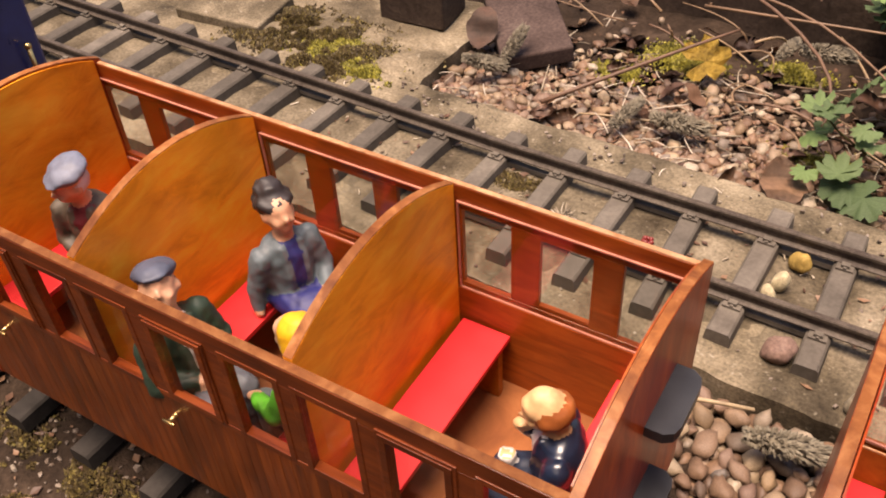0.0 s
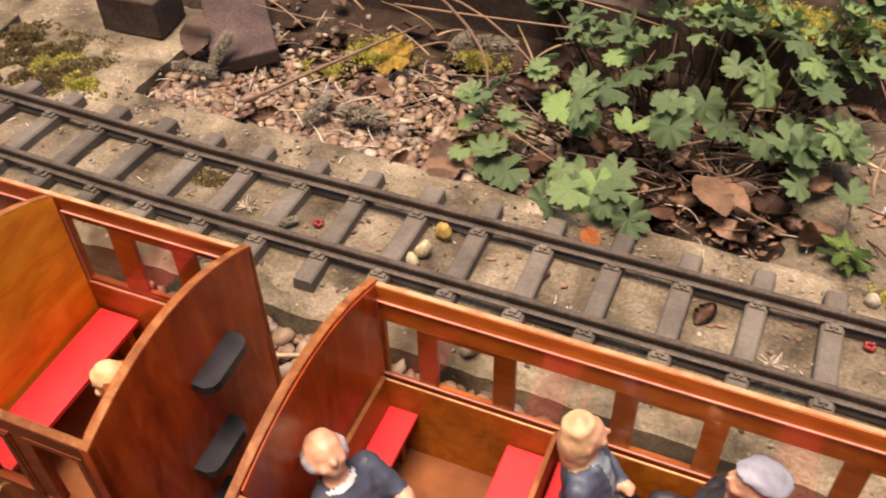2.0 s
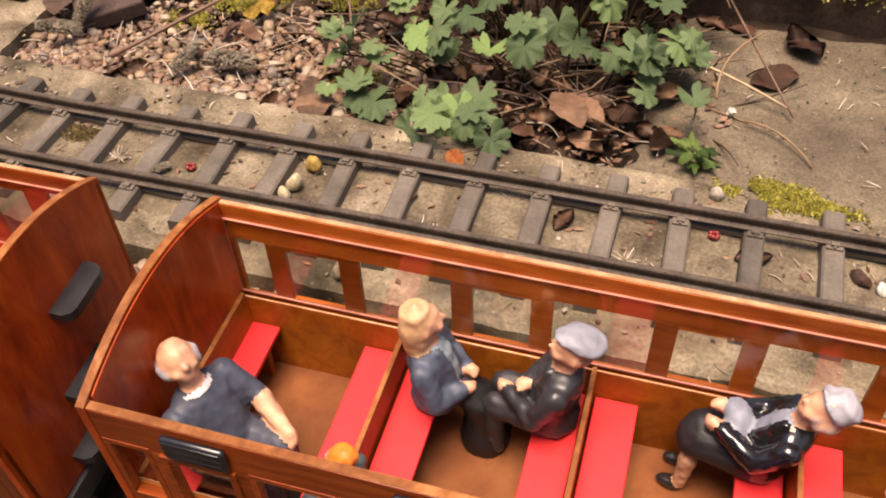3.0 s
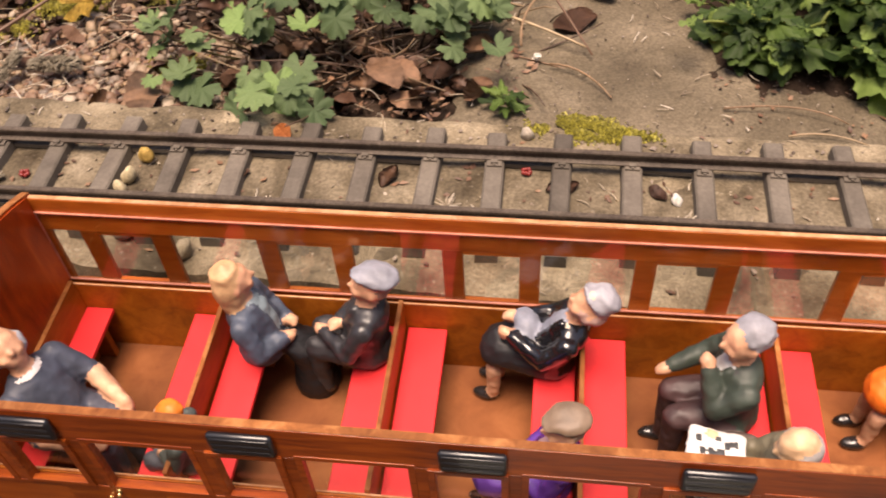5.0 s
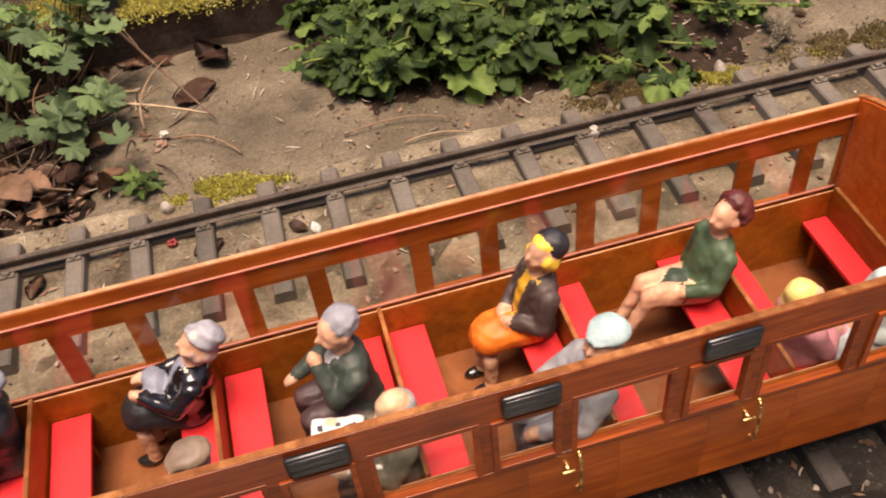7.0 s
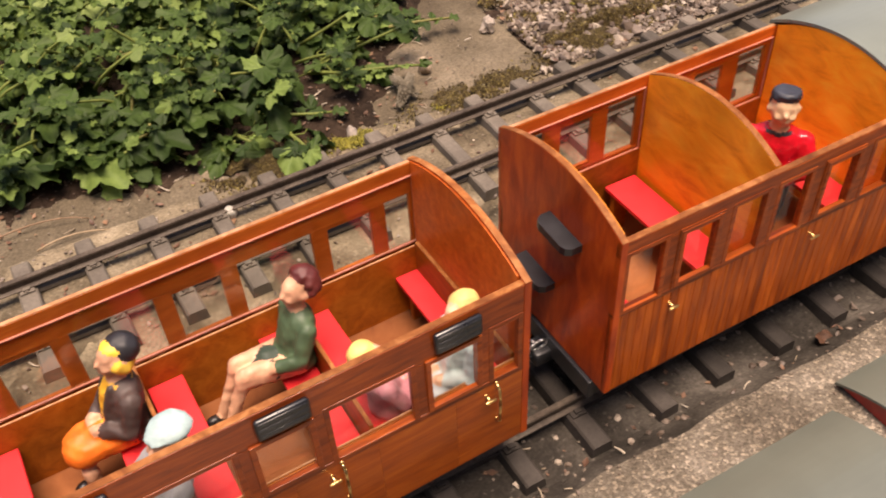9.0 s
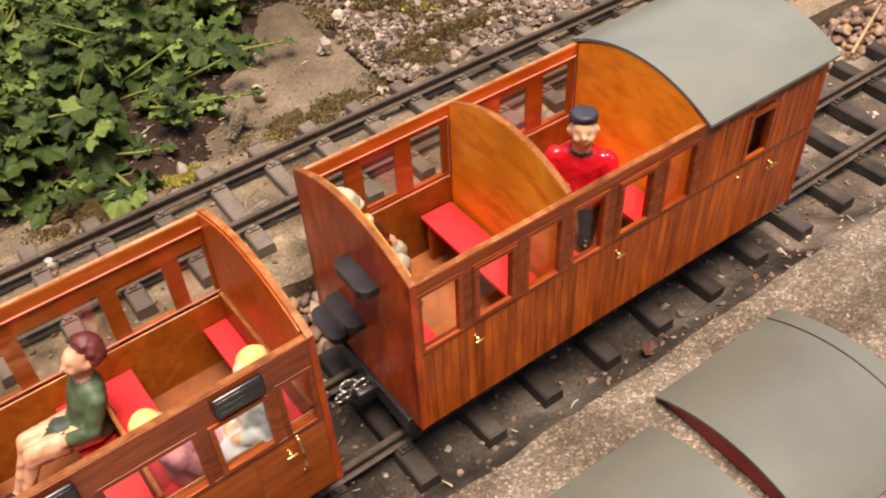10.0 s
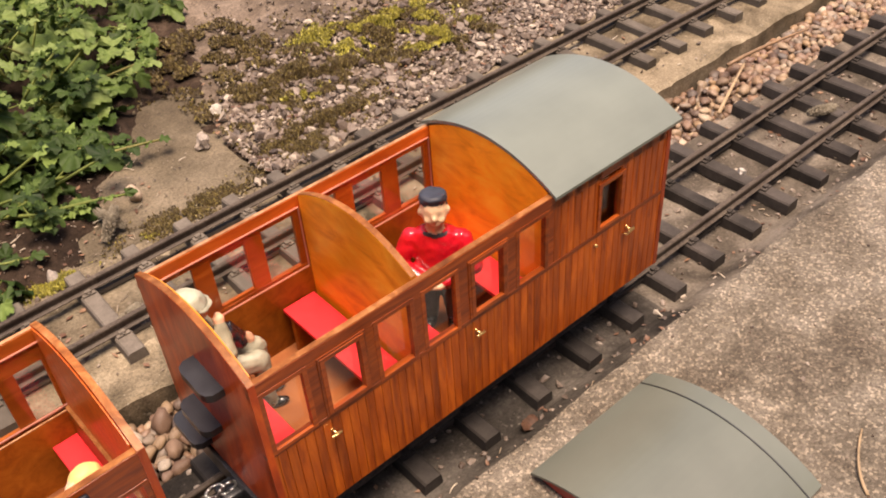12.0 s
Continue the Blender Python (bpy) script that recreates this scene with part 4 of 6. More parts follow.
        ball(bm, (hx + 0.01, 0, hz + 0.066), (0.056, 0.07, 0.026), mat=3)
        ball(bm, (hx - 0.05, 0, hz + 0.045), (0.085, 0.098, 0.08), (0, -30, 0), 3, 2)
    elif head == "helmet":
        ball(bm, (hx - 0.014, 0, hz + 0.034), (0.108, 0.1, 0.092), sub=3, mat=2)
        ball(bm, (hx + 0.006, 0, hz + 0.022), (0.128, 0.112, 0.016), (0, 10, 0), sub=3, mat=2)
        ball(bm, (hx - 0.014, 0, hz + 0.032), (0.111, 0.103, 0.016), (0, 4, 0), sub=3, mat=9)
    elif head == "bald":
        for k in range(15):
            a = 1.15 + k * 0.285
            ball(bm, (hx - 0.012 + 0.07 * math.cos(a), 0.07 * math.sin(a), hz - 0.022 + 0.012 * (k % 2)), (0.03, 0.028, 0.046), sub=1, mat=3)
        ball(bm, (hx - 0.046, 0, hz - 0.016), (0.05, 0.07, 0.056), mat=3)
    elif head == "short":
        ball(bm, (hx - 0.032, 0, hz + 0.036), (0.088, 0.085, 0.072), (0, -16, 0), mat=3)
        for k in range(26):
            a, b = k * 2.4, 0.2 + 0.045 * k
            p = Vector((math.cos(a) * math.sin(b), math.sin(a) * math.sin(b), math.cos(b)))
            ball(bm, (hx - 0.034 + 0.078 * p.x, 0.078 * p.y, hz + 0.028 + 0.074 * p.z), (0.027, 0.024, 0.018), sub=1, mat=3)
    elif head == "flat":
        ball(bm, (hx - 0.04, 0, hz + 0.02), (0.07, 0.08, 0.076), mat=3)
        rod(bm, (hx - 0.006, 0, hz + 0.062), (hx - 0.008, 0, hz + 0.112), 0.08, 0.074, 18, 2)
        ball(bm, (hx + 0.05, 0, hz + 0.095), (0.034, 0.056, 0.02), mat=2)
    elif head == "long":
        ball(bm, (hx - 0.036, 0, hz + 0.024), (0.092, 0.09, 0.092), sub=3, mat=3)
        loft(bm, [((hx - 0.06, 0, hz - 0.19), 0.026, 0.045), ((hx - 0.07, 0, hz - 0.12), 0.048, 0.075), ((hx - 0.046, 0, hz), 0.066, 0.088), ((hx - 0.03, 0, hz + 0.05), 0.056, 0.076)], mat=3)
        for k in range(18):
            a = 1.0 + k * 0.25
            top = Vector((hx - 0.03 + 0.066 * math.cos(a), 0.078 * math.sin(a), hz + 0.05))
            low = Vector((hx - 0.05 + 0.055 * math.cos(a), 0.07 * math.sin(a), hz - 0.12))
            tube(bm, [top, (top + low) / 2 + Vector((math.cos(a), math.sin(a), 0)) * 0.018, low], [0.012, 0.016, 0.009], 6, 3)
    elif head == "fall":
        ball(bm, (hx - 0.012, 0, hz + 0.014), (0.08, 0.074, 0.106), sub=3, mat=3)
        loft(bm, [((hx - 0.07, 0, hz - 0.2), 0.022, 0.04), ((hx - 0.07, 0, hz - 0.13), 0.045, 0.07), ((hx - 0.03, 0, hz), 0.07, 0.086), ((hx - 0.02, 0, hz + 0.06), 0.056, 0.072)], mat=3)
        for k in range(26):
            a = k * math.tau / 26
            top = Vector((hx - 0.012 + 0.06 * math.cos(a), 0.058 * math.sin(a), hz + 0.09))
            low = Vector((hx - 0.06 + 0.05 * math.cos(a), 0.06 * math.sin(a), hz - 0.15))
            tube(bm, [top, (top + low) / 2 + Vector((math.cos(a), math.sin(a), 0)) * 0.014, low], [0.01, 0.015, 0.01], 6, 3)
    elif head == "bun":
        ball(bm, (hx - 0.03, 0, hz + 0.03), (0.092, 0.088, 0.088), mat=3)
        for k in range(22):
            a = k * math.tau / 11
            up = 0.045 + 0.055 * (k // 11)
            w = 0.082 if k < 11 else 0.05
            ball(bm, (hx - 0.018 - up * 0.35 + w * math.cos(a), w * math.sin(a), hz + up + 0.012 * (k % 2)), 0.03, sub=1, mat=3)
        ball(bm, (hx - 0.05, 0, hz + 0.12), (0.045, 0.045, 0.04), mat=3)
    elif head == "curls":
        for k in range(60):
            a, b = k * 2.4, 0.15 + 1.75 * (k / 60)
            p = Vector((math.cos(a) * math.sin(b), math.sin(a) * math.sin(b), math.cos(b)))
            if p.x < 0.3 or p.z > 0.8:
                ball(bm, (hx - 0.045 + p.x * 0.082, p.y * 0.094, hz + 0.016 + p.z * 0.098), 0.034, sub=1, mat=3)
    m = Matrix.Translation((0, 0, 0.395)) @ Euler((0, radians(nod), radians(turn))).to_matrix().to_4x4() @ Matrix.Translation((0, 0, HEAD_UP)) @ Matrix.Scale(0.88, 4)
    bmesh.ops.transform(bm, matrix=m, verts=bm.verts)
    skull = bpy.data.meshes.new("skull")
    bm.to_mesh(skull)
    bm.free()
    bm = body
    bm.from_mesh(skull)
    bpy.data.meshes.remove(skull)
    # legs
    floor = -0.31
    if stand:
        for s in (-1, 1):
            tube(bm, [(0, s * 0.055, 0.02), (0.01, s * 0.06, -0.13), (0, s * 0.06, floor + 0.05)], [0.068, 0.054, 0.04], mat=1)
            ball(bm, (0.03, s * 0.062, floor + 0.026), (0.07, 0.038, 0.028), mat=5)
    elif skirt == "floor":
        loft(bm, [((0.2, 0, floor + 0.004), 0.105, 0.11), ((0.2, 0, floor + 0.06), 0.11, 0.115), ((0.2, 0, -0.08), 0.082, 0.09), ((0.17, 0, 0.03), 0.085, 0.1), ((0.1, 0, 0.09), 0.06, 0.08)], 16, 1)
    else:
        for s in (-1, 1):
            knee, foot = (0.22, s * 0.062, 0.05), (0.2 + (0.05 if skirt else 0.02), s * 0.062, floor + 0.045)
            if skirt == "short":
                knee, foot = (0.3, s * 0.05, 0.07), (0.43, s * 0.05, -0.2)
            tube(bm, [(0.02, s * 0.06, 0.05), knee], [0.076, 0.05 if skirt == "short" else 0.056], mat=4 if skirt == "short" else 1)
            tube(bm, [(0.245, s * 0.06, -0.07) if skirt is True else knee, foot], [0.04 if skirt else 0.054, 0.03 if skirt else 0.038], mat=4 if skirt else 1)
            ball(bm, (foot[0] + 0.035, foot[1], foot[2] - 0.02), (0.07, 0.036, 0.028), mat=5)
            if not skirt:
                ball(bm, (foot[0] - 0.005, foot[1], foot[2] + 0.01), (0.042, 0.04, 0.03), mat=5)
        if skirt:
            rows = [((0.0, 0, 0.045), 0.115), ((0.1, 0, 0.055), 0.12), ((0.2, 0, 0.05), 0.124), ((0.255, 0, 0.02), 0.12)]
            if skirt == "short":
                rows = rows[:2] + [((0.19, 0, 0.055), 0.124)]
            for (p, w), (q, v) in zip(rows, rows[1:]):
                ball(bm, tuple((a + b) / 2 for a, b in zip(p, q)), (0.095, (w + v) / 2, 0.08), mat=1)
    if prop == "paper":
        for x0, x1, up in ((0.12, 0.36, 0.235), (0.07, 0.2, 0.13)):
            before = set(bm.faces)
            prism(bm, [(x0, -0.15), (x1 - 0.02, -0.17), (x1 + 0.03, 0.12), (x0 + 0.03, 0.16)], up, up + 0.022, "z")
            for f in set(bm.faces) - before:
                f.material_index = 10
            rg = random.Random(7)
            for _ in range(16):
                a, b, w = rg.uniform(x0 + 0.02, x1 - 0.05), rg.uniform(-0.13, 0.1), rg.uniform(0.012, 0.035)
                box(bm, a, a + rg.uniform(0.012, 0.03), b, b + w, up + 0.016, up + 0.028, mat=9)
    if prop == "binoculars":
        for s in (-1, 1):
            rod(bm, (0.13, s * 0.03, 0.27), (0.17, s * 0.03, 0.15), 0.03, 0.04, 12, 5)
        ball(bm, (0.14, 0, 0.22), (0.034, 0.05, 0.045), mat=5)
        tube(bm, [(0.06, -0.08, 0.33), (0.12, -0.05, 0.27)], [0.012, 0.012], 6, 10)
    if prop == "cup":
        rod(bm, (0.2, -0.04, 0.12), (0.2, -0.04, 0.17), 0.028, 0.038, 14, 7)
        ball(bm, (0.2, -0.04, 0.168), (0.03, 0.03, 0.004), mat=4)
    if prop == "handbag":
        ball(bm, (0.16, -0.02, 0.17), (0.06, 0.09, 0.05), (0, -30, 20), mat=7)
    if prop == "bag_beside":
        ball(bm, (0.03, 0.2, 0.035), (0.12, 0.07, 0.06), sub=3, mat=9)
        ball(bm, (0.0, 0.21, 0.075), (0.09, 0.06, 0.04), sub=3, mat=9)
    tilt = Matrix.Rotation(radians(lean), 4, "Y")
    for v in bm.verts:
        if v.co.z > 0.05 and (v.co.x < 0.3 or lean < 0):
            k = min(1.0, (v.co.z - 0.05) / 0.1)
            p = tilt @ (v.co - Vector((0, 0, 0.05))) + Vector((0, 0, 0.05))
            v.co = v.co.lerp(p, k)
    bmesh.ops.scale(bm, vec=(size, size * stout * 0.9, size), verts=bm.verts)
    me = moulded(bm, mats)
    return tagged(link_mesh("standing_doll" if stand else "seated_doll", me, None, (x, y, z), (0, 0, radians(yaw))), label, "doll", "dolls riding in the coaches")


CHAR, GREY = (0.03, 0.03, 0.034), (0.24, 0.25, 0.29)
WHITE_HAIR = (0.62, 0.6, 0.58)
doll("seated painted doll with slate-blue cap, white hair and brown coat", -2.912, 1.602, 0.725, -60, (0.09, 0.07, 0.05), (0.06, 0.05, 0.045), (0.16, 0.18, 0.24), WHITE_HAIR, 12, "cap", -44, 0, scarf=(0.16, 0.02, 0.025), shirt=(0.14, 0.02, 0.025), size=1.05)
doll("seated painted doll with slate-blue cap, green jacket and white shirt", -2.035, 1.241, 0.725, -2, (0.022, 0.045, 0.028), (0.14, 0.15, 0.18), (0.075, 0.088, 0.13), (0.12, 0.1, 0.08), -4, "cap", -36, -26, shirt=(0.6, 0.5, 0.48), stout=1.1, size=1.02)
doll("seated painted doll with dark curly bun, grey-blue cardigan and blue dress", -2.007, 1.815, 0.725, -18, (0.12, 0.155, 0.175), (0.022, 0.026, 0.15), (0.05, 0.04, 0.04), (0.03, 0.024, 0.024), 4, "bun", -6, -16, True, shirt=(0.025, 0.03, 0.16), arms="back", size=1.0)
doll("seated painted doll with yellow hair and bright green sleeves", -1.486, 1.344, 0.725, 180, (0.05, 0.3, 0.03), (0.1, 0.13, 0.14), (0.8, 0.42, 0.015), (0.8, 0.42, 0.015), 4, "long", 0, 0, sleeves=(0.1, 0.5, 0.03), arms="out", size=0.98)
doll("seated painted doll, balding with auburn hair, holding a cup", -0.560, 1.543, 0.715, 200, (0.012, 0.02, 0.045), (0.02, 0.03, 0.06), (0.3, 0.1, 0.03), (0.36, 0.1, 0.022), 8, "bald", 8, 10, shirt=(0.7, 0.68, 0.66), prop="cup", arms="chin", gloss=0.3, skin=(0.76, 0.46, 0.22), size=1.0)
doll("seated painted doll, bald, in a slate-blue jumper with white collar", 0.433, 1.487, 0.725, -14, (0.055, 0.066, 0.095), (0.055, 0.06, 0.085), (0.5, 0.5, 0.52), (0.42, 0.42, 0.45), -16, "bald", -18, -14, scarf=(0.7, 0.68, 0.66), arms="out", sleeves=SKIN, stout=1.12, size=1.08)
doll("seated painted doll with ginger hair in a grey-green jacket", 1.013, 1.380, 0.715, 180, (0.075, 0.09, 0.08), (0.09, 0.1, 0.12), (0.7, 0.2, 0.02), (0.72, 0.2, 0.02), 0, "short", 0, 10, size=0.74)
doll("seated painted doll with long fair hair and blue dress", 1.161, 1.974, 0.71, 8, (0.065, 0.085, 0.125), (0.008, 0.008, 0.01), (0.6, 0.36, 0.19), (0.62, 0.38, 0.2), -6, "fall", 25, -6, "floor", shirt=(0.26, 0.34, 0.38), stout=1.05, size=1.02)
doll("seated painted doll with grey cap and charcoal suit, arms folded", 1.647, 1.992, 0.725, 176, CHAR, CHAR, GREY, (0.3, 0.2, 0.14), -6, "cap", 20, -14, gloss=0.35, arms="folded", shirt=(0.04, 0.04, 0.045), size=1.02)
doll("seated painted doll with grey bonnet and glossy black dress, leaning back", 2.462, 2.021, 0.725, 172, (0.01, 0.01, 0.012), (0.012, 0.012, 0.014), (0.36, 0.36, 0.4), (0.5, 0.32, 0.27), -18, "peaked", 14, -14, True, scarf=(0.6, 0.52, 0.4), shirt=(0.24, 0.26, 0.32), gloss=0.15, prop="handbag", arms="knees", size=1.0)
doll("seated painted doll with brown cap and shiny purple dress", 2.487, 1.456, 0.68, 182, (0.14, 0.05, 0.34), (0.16, 0.06, 0.38), (0.2, 0.14, 0.095), (0.4, 0.28, 0.2), -9, "cap", 15, 8, True, shirt=(0.6, 0.4, 0.4), gloss=0.2, size=0.96)
doll("seated painted doll, grey-haired, in a dark green coat, chin in hand", 3.219, 1.852, 0.725, 186, (0.042, 0.058, 0.045), (0.062, 0.032, 0.032), (0.28, 0.28, 0.3), (0.28, 0.28, 0.31), 3, "short", 12, -4, scarf=(0.05, 0.05, 0.05), shirt=(0.6, 0.6, 0.58), arms="chin_knee", trim=(0.14, 0.1, 0.085), prop="bag_beside", stout=1.1, size=1.06)
doll("seated painted doll, bald, in a khaki coat reading a newspaper", 3.317, 1.435, 0.725, 180, (0.17, 0.15, 0.1), (0.16, 0.13, 0.1), (0.4, 0.4, 0.42), (0.36, 0.34, 0.33), -8, "bald", 15, 14, arms="paper", prop="paper", skin=(0.7, 0.46, 0.27), size=1.0)
doll("seated painted doll with black beret, yellow scarf and orange skirt", 4.101, 2.009, 0.725, 186, (0.065, 0.042, 0.036), (0.8, 0.17, 0.015), (0.016, 0.016, 0.02), (0.85, 0.55, 0.06), -6, "beret", 12, -10, True, scarf=(0.8, 0.42, 0.03), shirt=(0.75, 0.4, 0.03), size=1.02)
doll("seated painted doll with pale blue cap and light grey coat", 4.125, 1.461, 0.725, 184, (0.3, 0.3, 0.31), (0.14, 0.14, 0.16), (0.36, 0.5, 0.5), (0.6, 0.5, 0.35), -14, "cap", 25, 0, arms="out", stout=1.08, size=1.04)
doll("seated painted doll with auburn curls and green dress, leaning back", 4.937, 1.979, 0.735, 182, (0.06, 0.105, 0.052), (0.03, 0.05, 0.034), (0.1, 0.02, 0.015), (0.11, 0.018, 0.015), -10, "curls", 14, -2, "short", arms="back", size=0.98)
doll("seated painted doll with fair hair and pink dress", 5.211, 1.499, 0.715, 8, (0.75, 0.3, 0.34), (0.7, 0.29, 0.32), (0.85, 0.62, 0.2), (0.85, 0.6, 0.18), -14, "long", -35, 10, True, skin=(0.75, 0.45, 0.28), size=0.92)
doll("seated painted doll with fair hair, pale blue and white dress", 5.577, 1.465, 0.71, 186, (0.5, 0.62, 0.6), (0.5, 0.58, 0.6), (0.8, 0.56, 0.2), (0.78, 0.52, 0.18), -4, "long", 10, 4, True, shirt=(0.78, 0.74, 0.7), skin=(0.75, 0.45, 0.28), size=1.0)
doll("seated painted doll in khaki with sun helmet and binoculars", 6.501, 2.075, 0.725, -22, (0.3, 0.28, 0.19), (0.34, 0.33, 0.24), (0.4, 0.4, 0.3), (0.4, 0.25, 0.15), -7, "helmet", 0, 6, arms="chin", prop="binoculars", shoes=(0.012, 0.012, 0.014), trim=(0.2, 0.17, 0.11), size=1.04)
doll("standing painted doll in a glossy scarlet jacket with dark hair", 7.821, 1.757, 0.77, 222, (0.6, 0.012, 0.022), (0.06, 0.05, 0.09), (0.03, 0.035, 0.05), (0.02, 0.022, 0.028), 4, "flat", 8, -10, scarf=(0.02, 0.02, 0.024), stand=True, gloss=0.18, arms="clasped", skin=(0.74, 0.5, 0.3), stout=1.18, size=1.1)

# ---- stones ----


def stone_material(name, stops):
    m, nt, p = material(name, (0.3, 0.22, 0.15), 0.55)
    oi, geo = nt.nodes.new("ShaderNodeObjectInfo"), nt.nodes.new("ShaderNodeNewGeometry")
    add, frac = nt.nodes.new("ShaderNodeMath"), nt.nodes.new("ShaderNodeMath")
    add.operation, frac.operation = "ADD", "FRACT"
    nt.links.new(oi.outputs["Random"], add.inputs[0])
    nt.links.new(geo.outputs["Random Per Island"], add.inputs[1])
    nt.links.new(add.outputs[0], frac.inputs[0])
    col = ramp(nt, frac.outputs[0], stops)
    v = coords(nt, (1, 1, 1), 3.0)
    n1, n2 = noise_tex(nt, v, 130, 4, 0.6), noise_tex(nt, v, 900, 2, 0.6)
    col = mix(nt, col, ramp(nt, n1, [(0.3, (0.65, 0.62, 0.6)), (0.7, (1.25, 1.2, 1.15))]), 0.8, "MULTIPLY")
    nt.links.new(col, p.inputs["Base Color"])
    bump(nt, p, n2, 0.3, 0.0004)
    return m


PEBBLE = stone_material("river_pebble", [(0.0, (0.1, 0.062, 0.042)), (0.15, (0.22, 0.135, 0.082)), (0.3, (0.075, 0.056, 0.045)), (0.45, (0.27, 0.185, 0.105)), (0.6, (0.17, 0.105, 0.08)), (0.72, (0.29, 0.215, 0.14)), (0.84, (0.15, 0.128, 0.11)), (0.92, (0.33, 0.25, 0.16)), (1.0, (0.38, 0.33, 0.26))])
CRUMB = stone_material("grey_crumb", [(0.0, (0.055, 0.04, 0.03)), (0.4, (0.125, 0.095, 0.072)), (0.8, (0.2, 0.163, 0.13)), (0.97, (0.36, 0.315, 0.255))])


def stone_verts(bm, c, r, seed, sub=2, amp=0.25, rot=None):
    rng = random.Random(seed)
    e = Euler(rot or [rng.uniform(0, 6) for _ in range(3)])
    vs = ball(bm, (0, 0, 0), 1.0, sub=sub)
    for v in vs:
        v.co *= 1 + amp * noise.noise(v.co * 1.1 + Vector((seed * 3.1, seed, 0)))
        v.co = e.to_matrix() @ Vector((v.co.x * r[0], v.co.y * r[1], v.co.z * r[2])) + Vector(c)


def unit_ball(sub):
    bm = bmesh.new()
    bmesh.ops.create_icosphere(bm, subdivisions=sub, radius=1)
    vs, fs = [v.co.copy() for v in bm.verts], [[v.index for v in f.verts] for f in bm.faces]
    bm.free()
    return vs, fs


UNIT = {1: unit_ball(1), 2: unit_ball(2)}


def joined_mesh(name, verts, faces, mat, smooth=False):
    me = bpy.data.meshes.new(name)
    me.from_pydata([(a * S, b * S, c * S) for a, b, c in verts], [], faces)
    me.materials.append(mat)
    if smooth:
        me.polygons.foreach_set("use_smooth", [True] * len(me.polygons))
    me.update()
    return me


def stalk_into(verts, faces, a, b, r0, r1, sag, rng, seg=5, steps=4):
    """Adds a bent tapering stalk to a list of vertices and faces."""
    a, b = Vector(a), Vector(b)
    side = Vector((rng.gauss(0, 1), rng.gauss(0, 1), 0.5)) * sag
    d = (b - a).normalized()
    u = d.orthogonal().normalized()
    w = d.cross(u)
    first = len(verts)
    for i in range(steps + 1):
        t = i / steps
        p, r = a.lerp(b, t) + side * (t * (1 - t) * 2), r0 + (r1 - r0) * t
        for k in range(seg):
            q = p + (u * math.cos(k * math.tau / seg) + w * math.sin(k * math.tau / seg)) * r
            verts.append((q.x, q.y, q.z))
    for i in range(steps):
        for k in range(seg):
            o, n = first + i * seg, (k + 1) % seg
            faces.append((o + k, o + n, o + seg + n, o + seg + k))
    faces.append(tuple(first + steps * seg + k for k in range(seg)))
    faces.append(tuple(first + k for k in reversed(range(seg))))


pebble_meshes = []
for k in range(9):
    bm = bmesh.new()
    stone_verts(bm, (0, 0, 0), (1.0, 0.66 + 0.05 * (k % 5), 0.5 + 0.06 * (k % 4)), k + 1, 2, 0.5, (0, 0, 0))
    pebble_meshes.append(mesh_of("pebble", bm, PEBBLE, True))
crumb_meshes = []
for k in range(7):
    bm = bmesh.new()
    stone_verts(bm, (0, 0, 0), (1.0, 0.8, 0.7), k + 31, 1, 0.9, (0, 0, 0))
    crumb_meshes.append(mesh_of("crumb", bm, CRUMB, False))


def spaced(n, place, size, rng, gap):
    """Places and sizes that keep their distance, the largest laid first."""
    cell, got, grid = 2.0 * size[1], [], collections.defaultdict(list)
    sizes = sorted((rng.uniform(*size) * rng.choice((0.8, 1.0, 1.0, 1.2)) for _ in range(n)), reverse=True)
    for r in sizes:
        for _ in range(12):
            x, y = place(rng)
            i, j = int(x // cell), int(y // cell)
            if all((x - a) ** 2 + (y - b) ** 2 > (gap * (r + c)) ** 2 for di in (-1, 0, 1) for dj in (-1, 0, 1) for a, b, c in grid[i + di, j + dj]):
                grid[i, j].append((x, y, r))
                got.append((x, y, r))
                break
    return got


def scatter(parent, name, meshes, n, place, size, seed, z_of, sink=0.35, gap=0.0):
    """Stones as pieces of their own."""
    rng = random.Random(seed)
    for x, y, r in spaced(n, place, size, rng, gap):
        link_mesh(name, rng.choice(meshes), parent, (x, y, z_of(x, y) + r * sink), (rng.gauss(0, 0.3), rng.gauss(0, 0.3), rng.uniform(0, 6.28)), (r, r, r))


def scatter_joined(parent, name, mat, n, place, size, seed, z_of, sub=1, amp=0.4, sink=0.3, gap=0.0):
    rng = random.Random(seed)
    verts, faces = [], []
    ico, tris = UNIT[sub]
    for k, (x, y, r) in enumerate(spaced(n, place, size, rng, gap)):
        m = Euler((rng.gauss(0, 0.4), rng.gauss(0, 0.4), rng.uniform(0, 6.28))).to_matrix()
        ry, rz, o = r * rng.uniform(0.6, 0.95), r * rng.uniform(0.45, 0.75), len(verts)
        z = z_of(x, y) + r * sink
        jolt = Vector((seed * 3.1 + k * 1.7, k * 0.37, 0))
        for v in ico:
            f = 1 + amp * noise.noise(v * 1.1 + jolt)
            q = m @ Vector((v.x * r * f, v.y * ry * f, v.z * rz * f))
            verts.append((q.x + x, q.y + y, q.z + z))
        faces += [(i + o, j + o, l + o) for i, j, l in tris]
    return tagged(link_mesh(name, joined_mesh(name, verts, faces, mat, sub > 1), parent), kind="stuff")


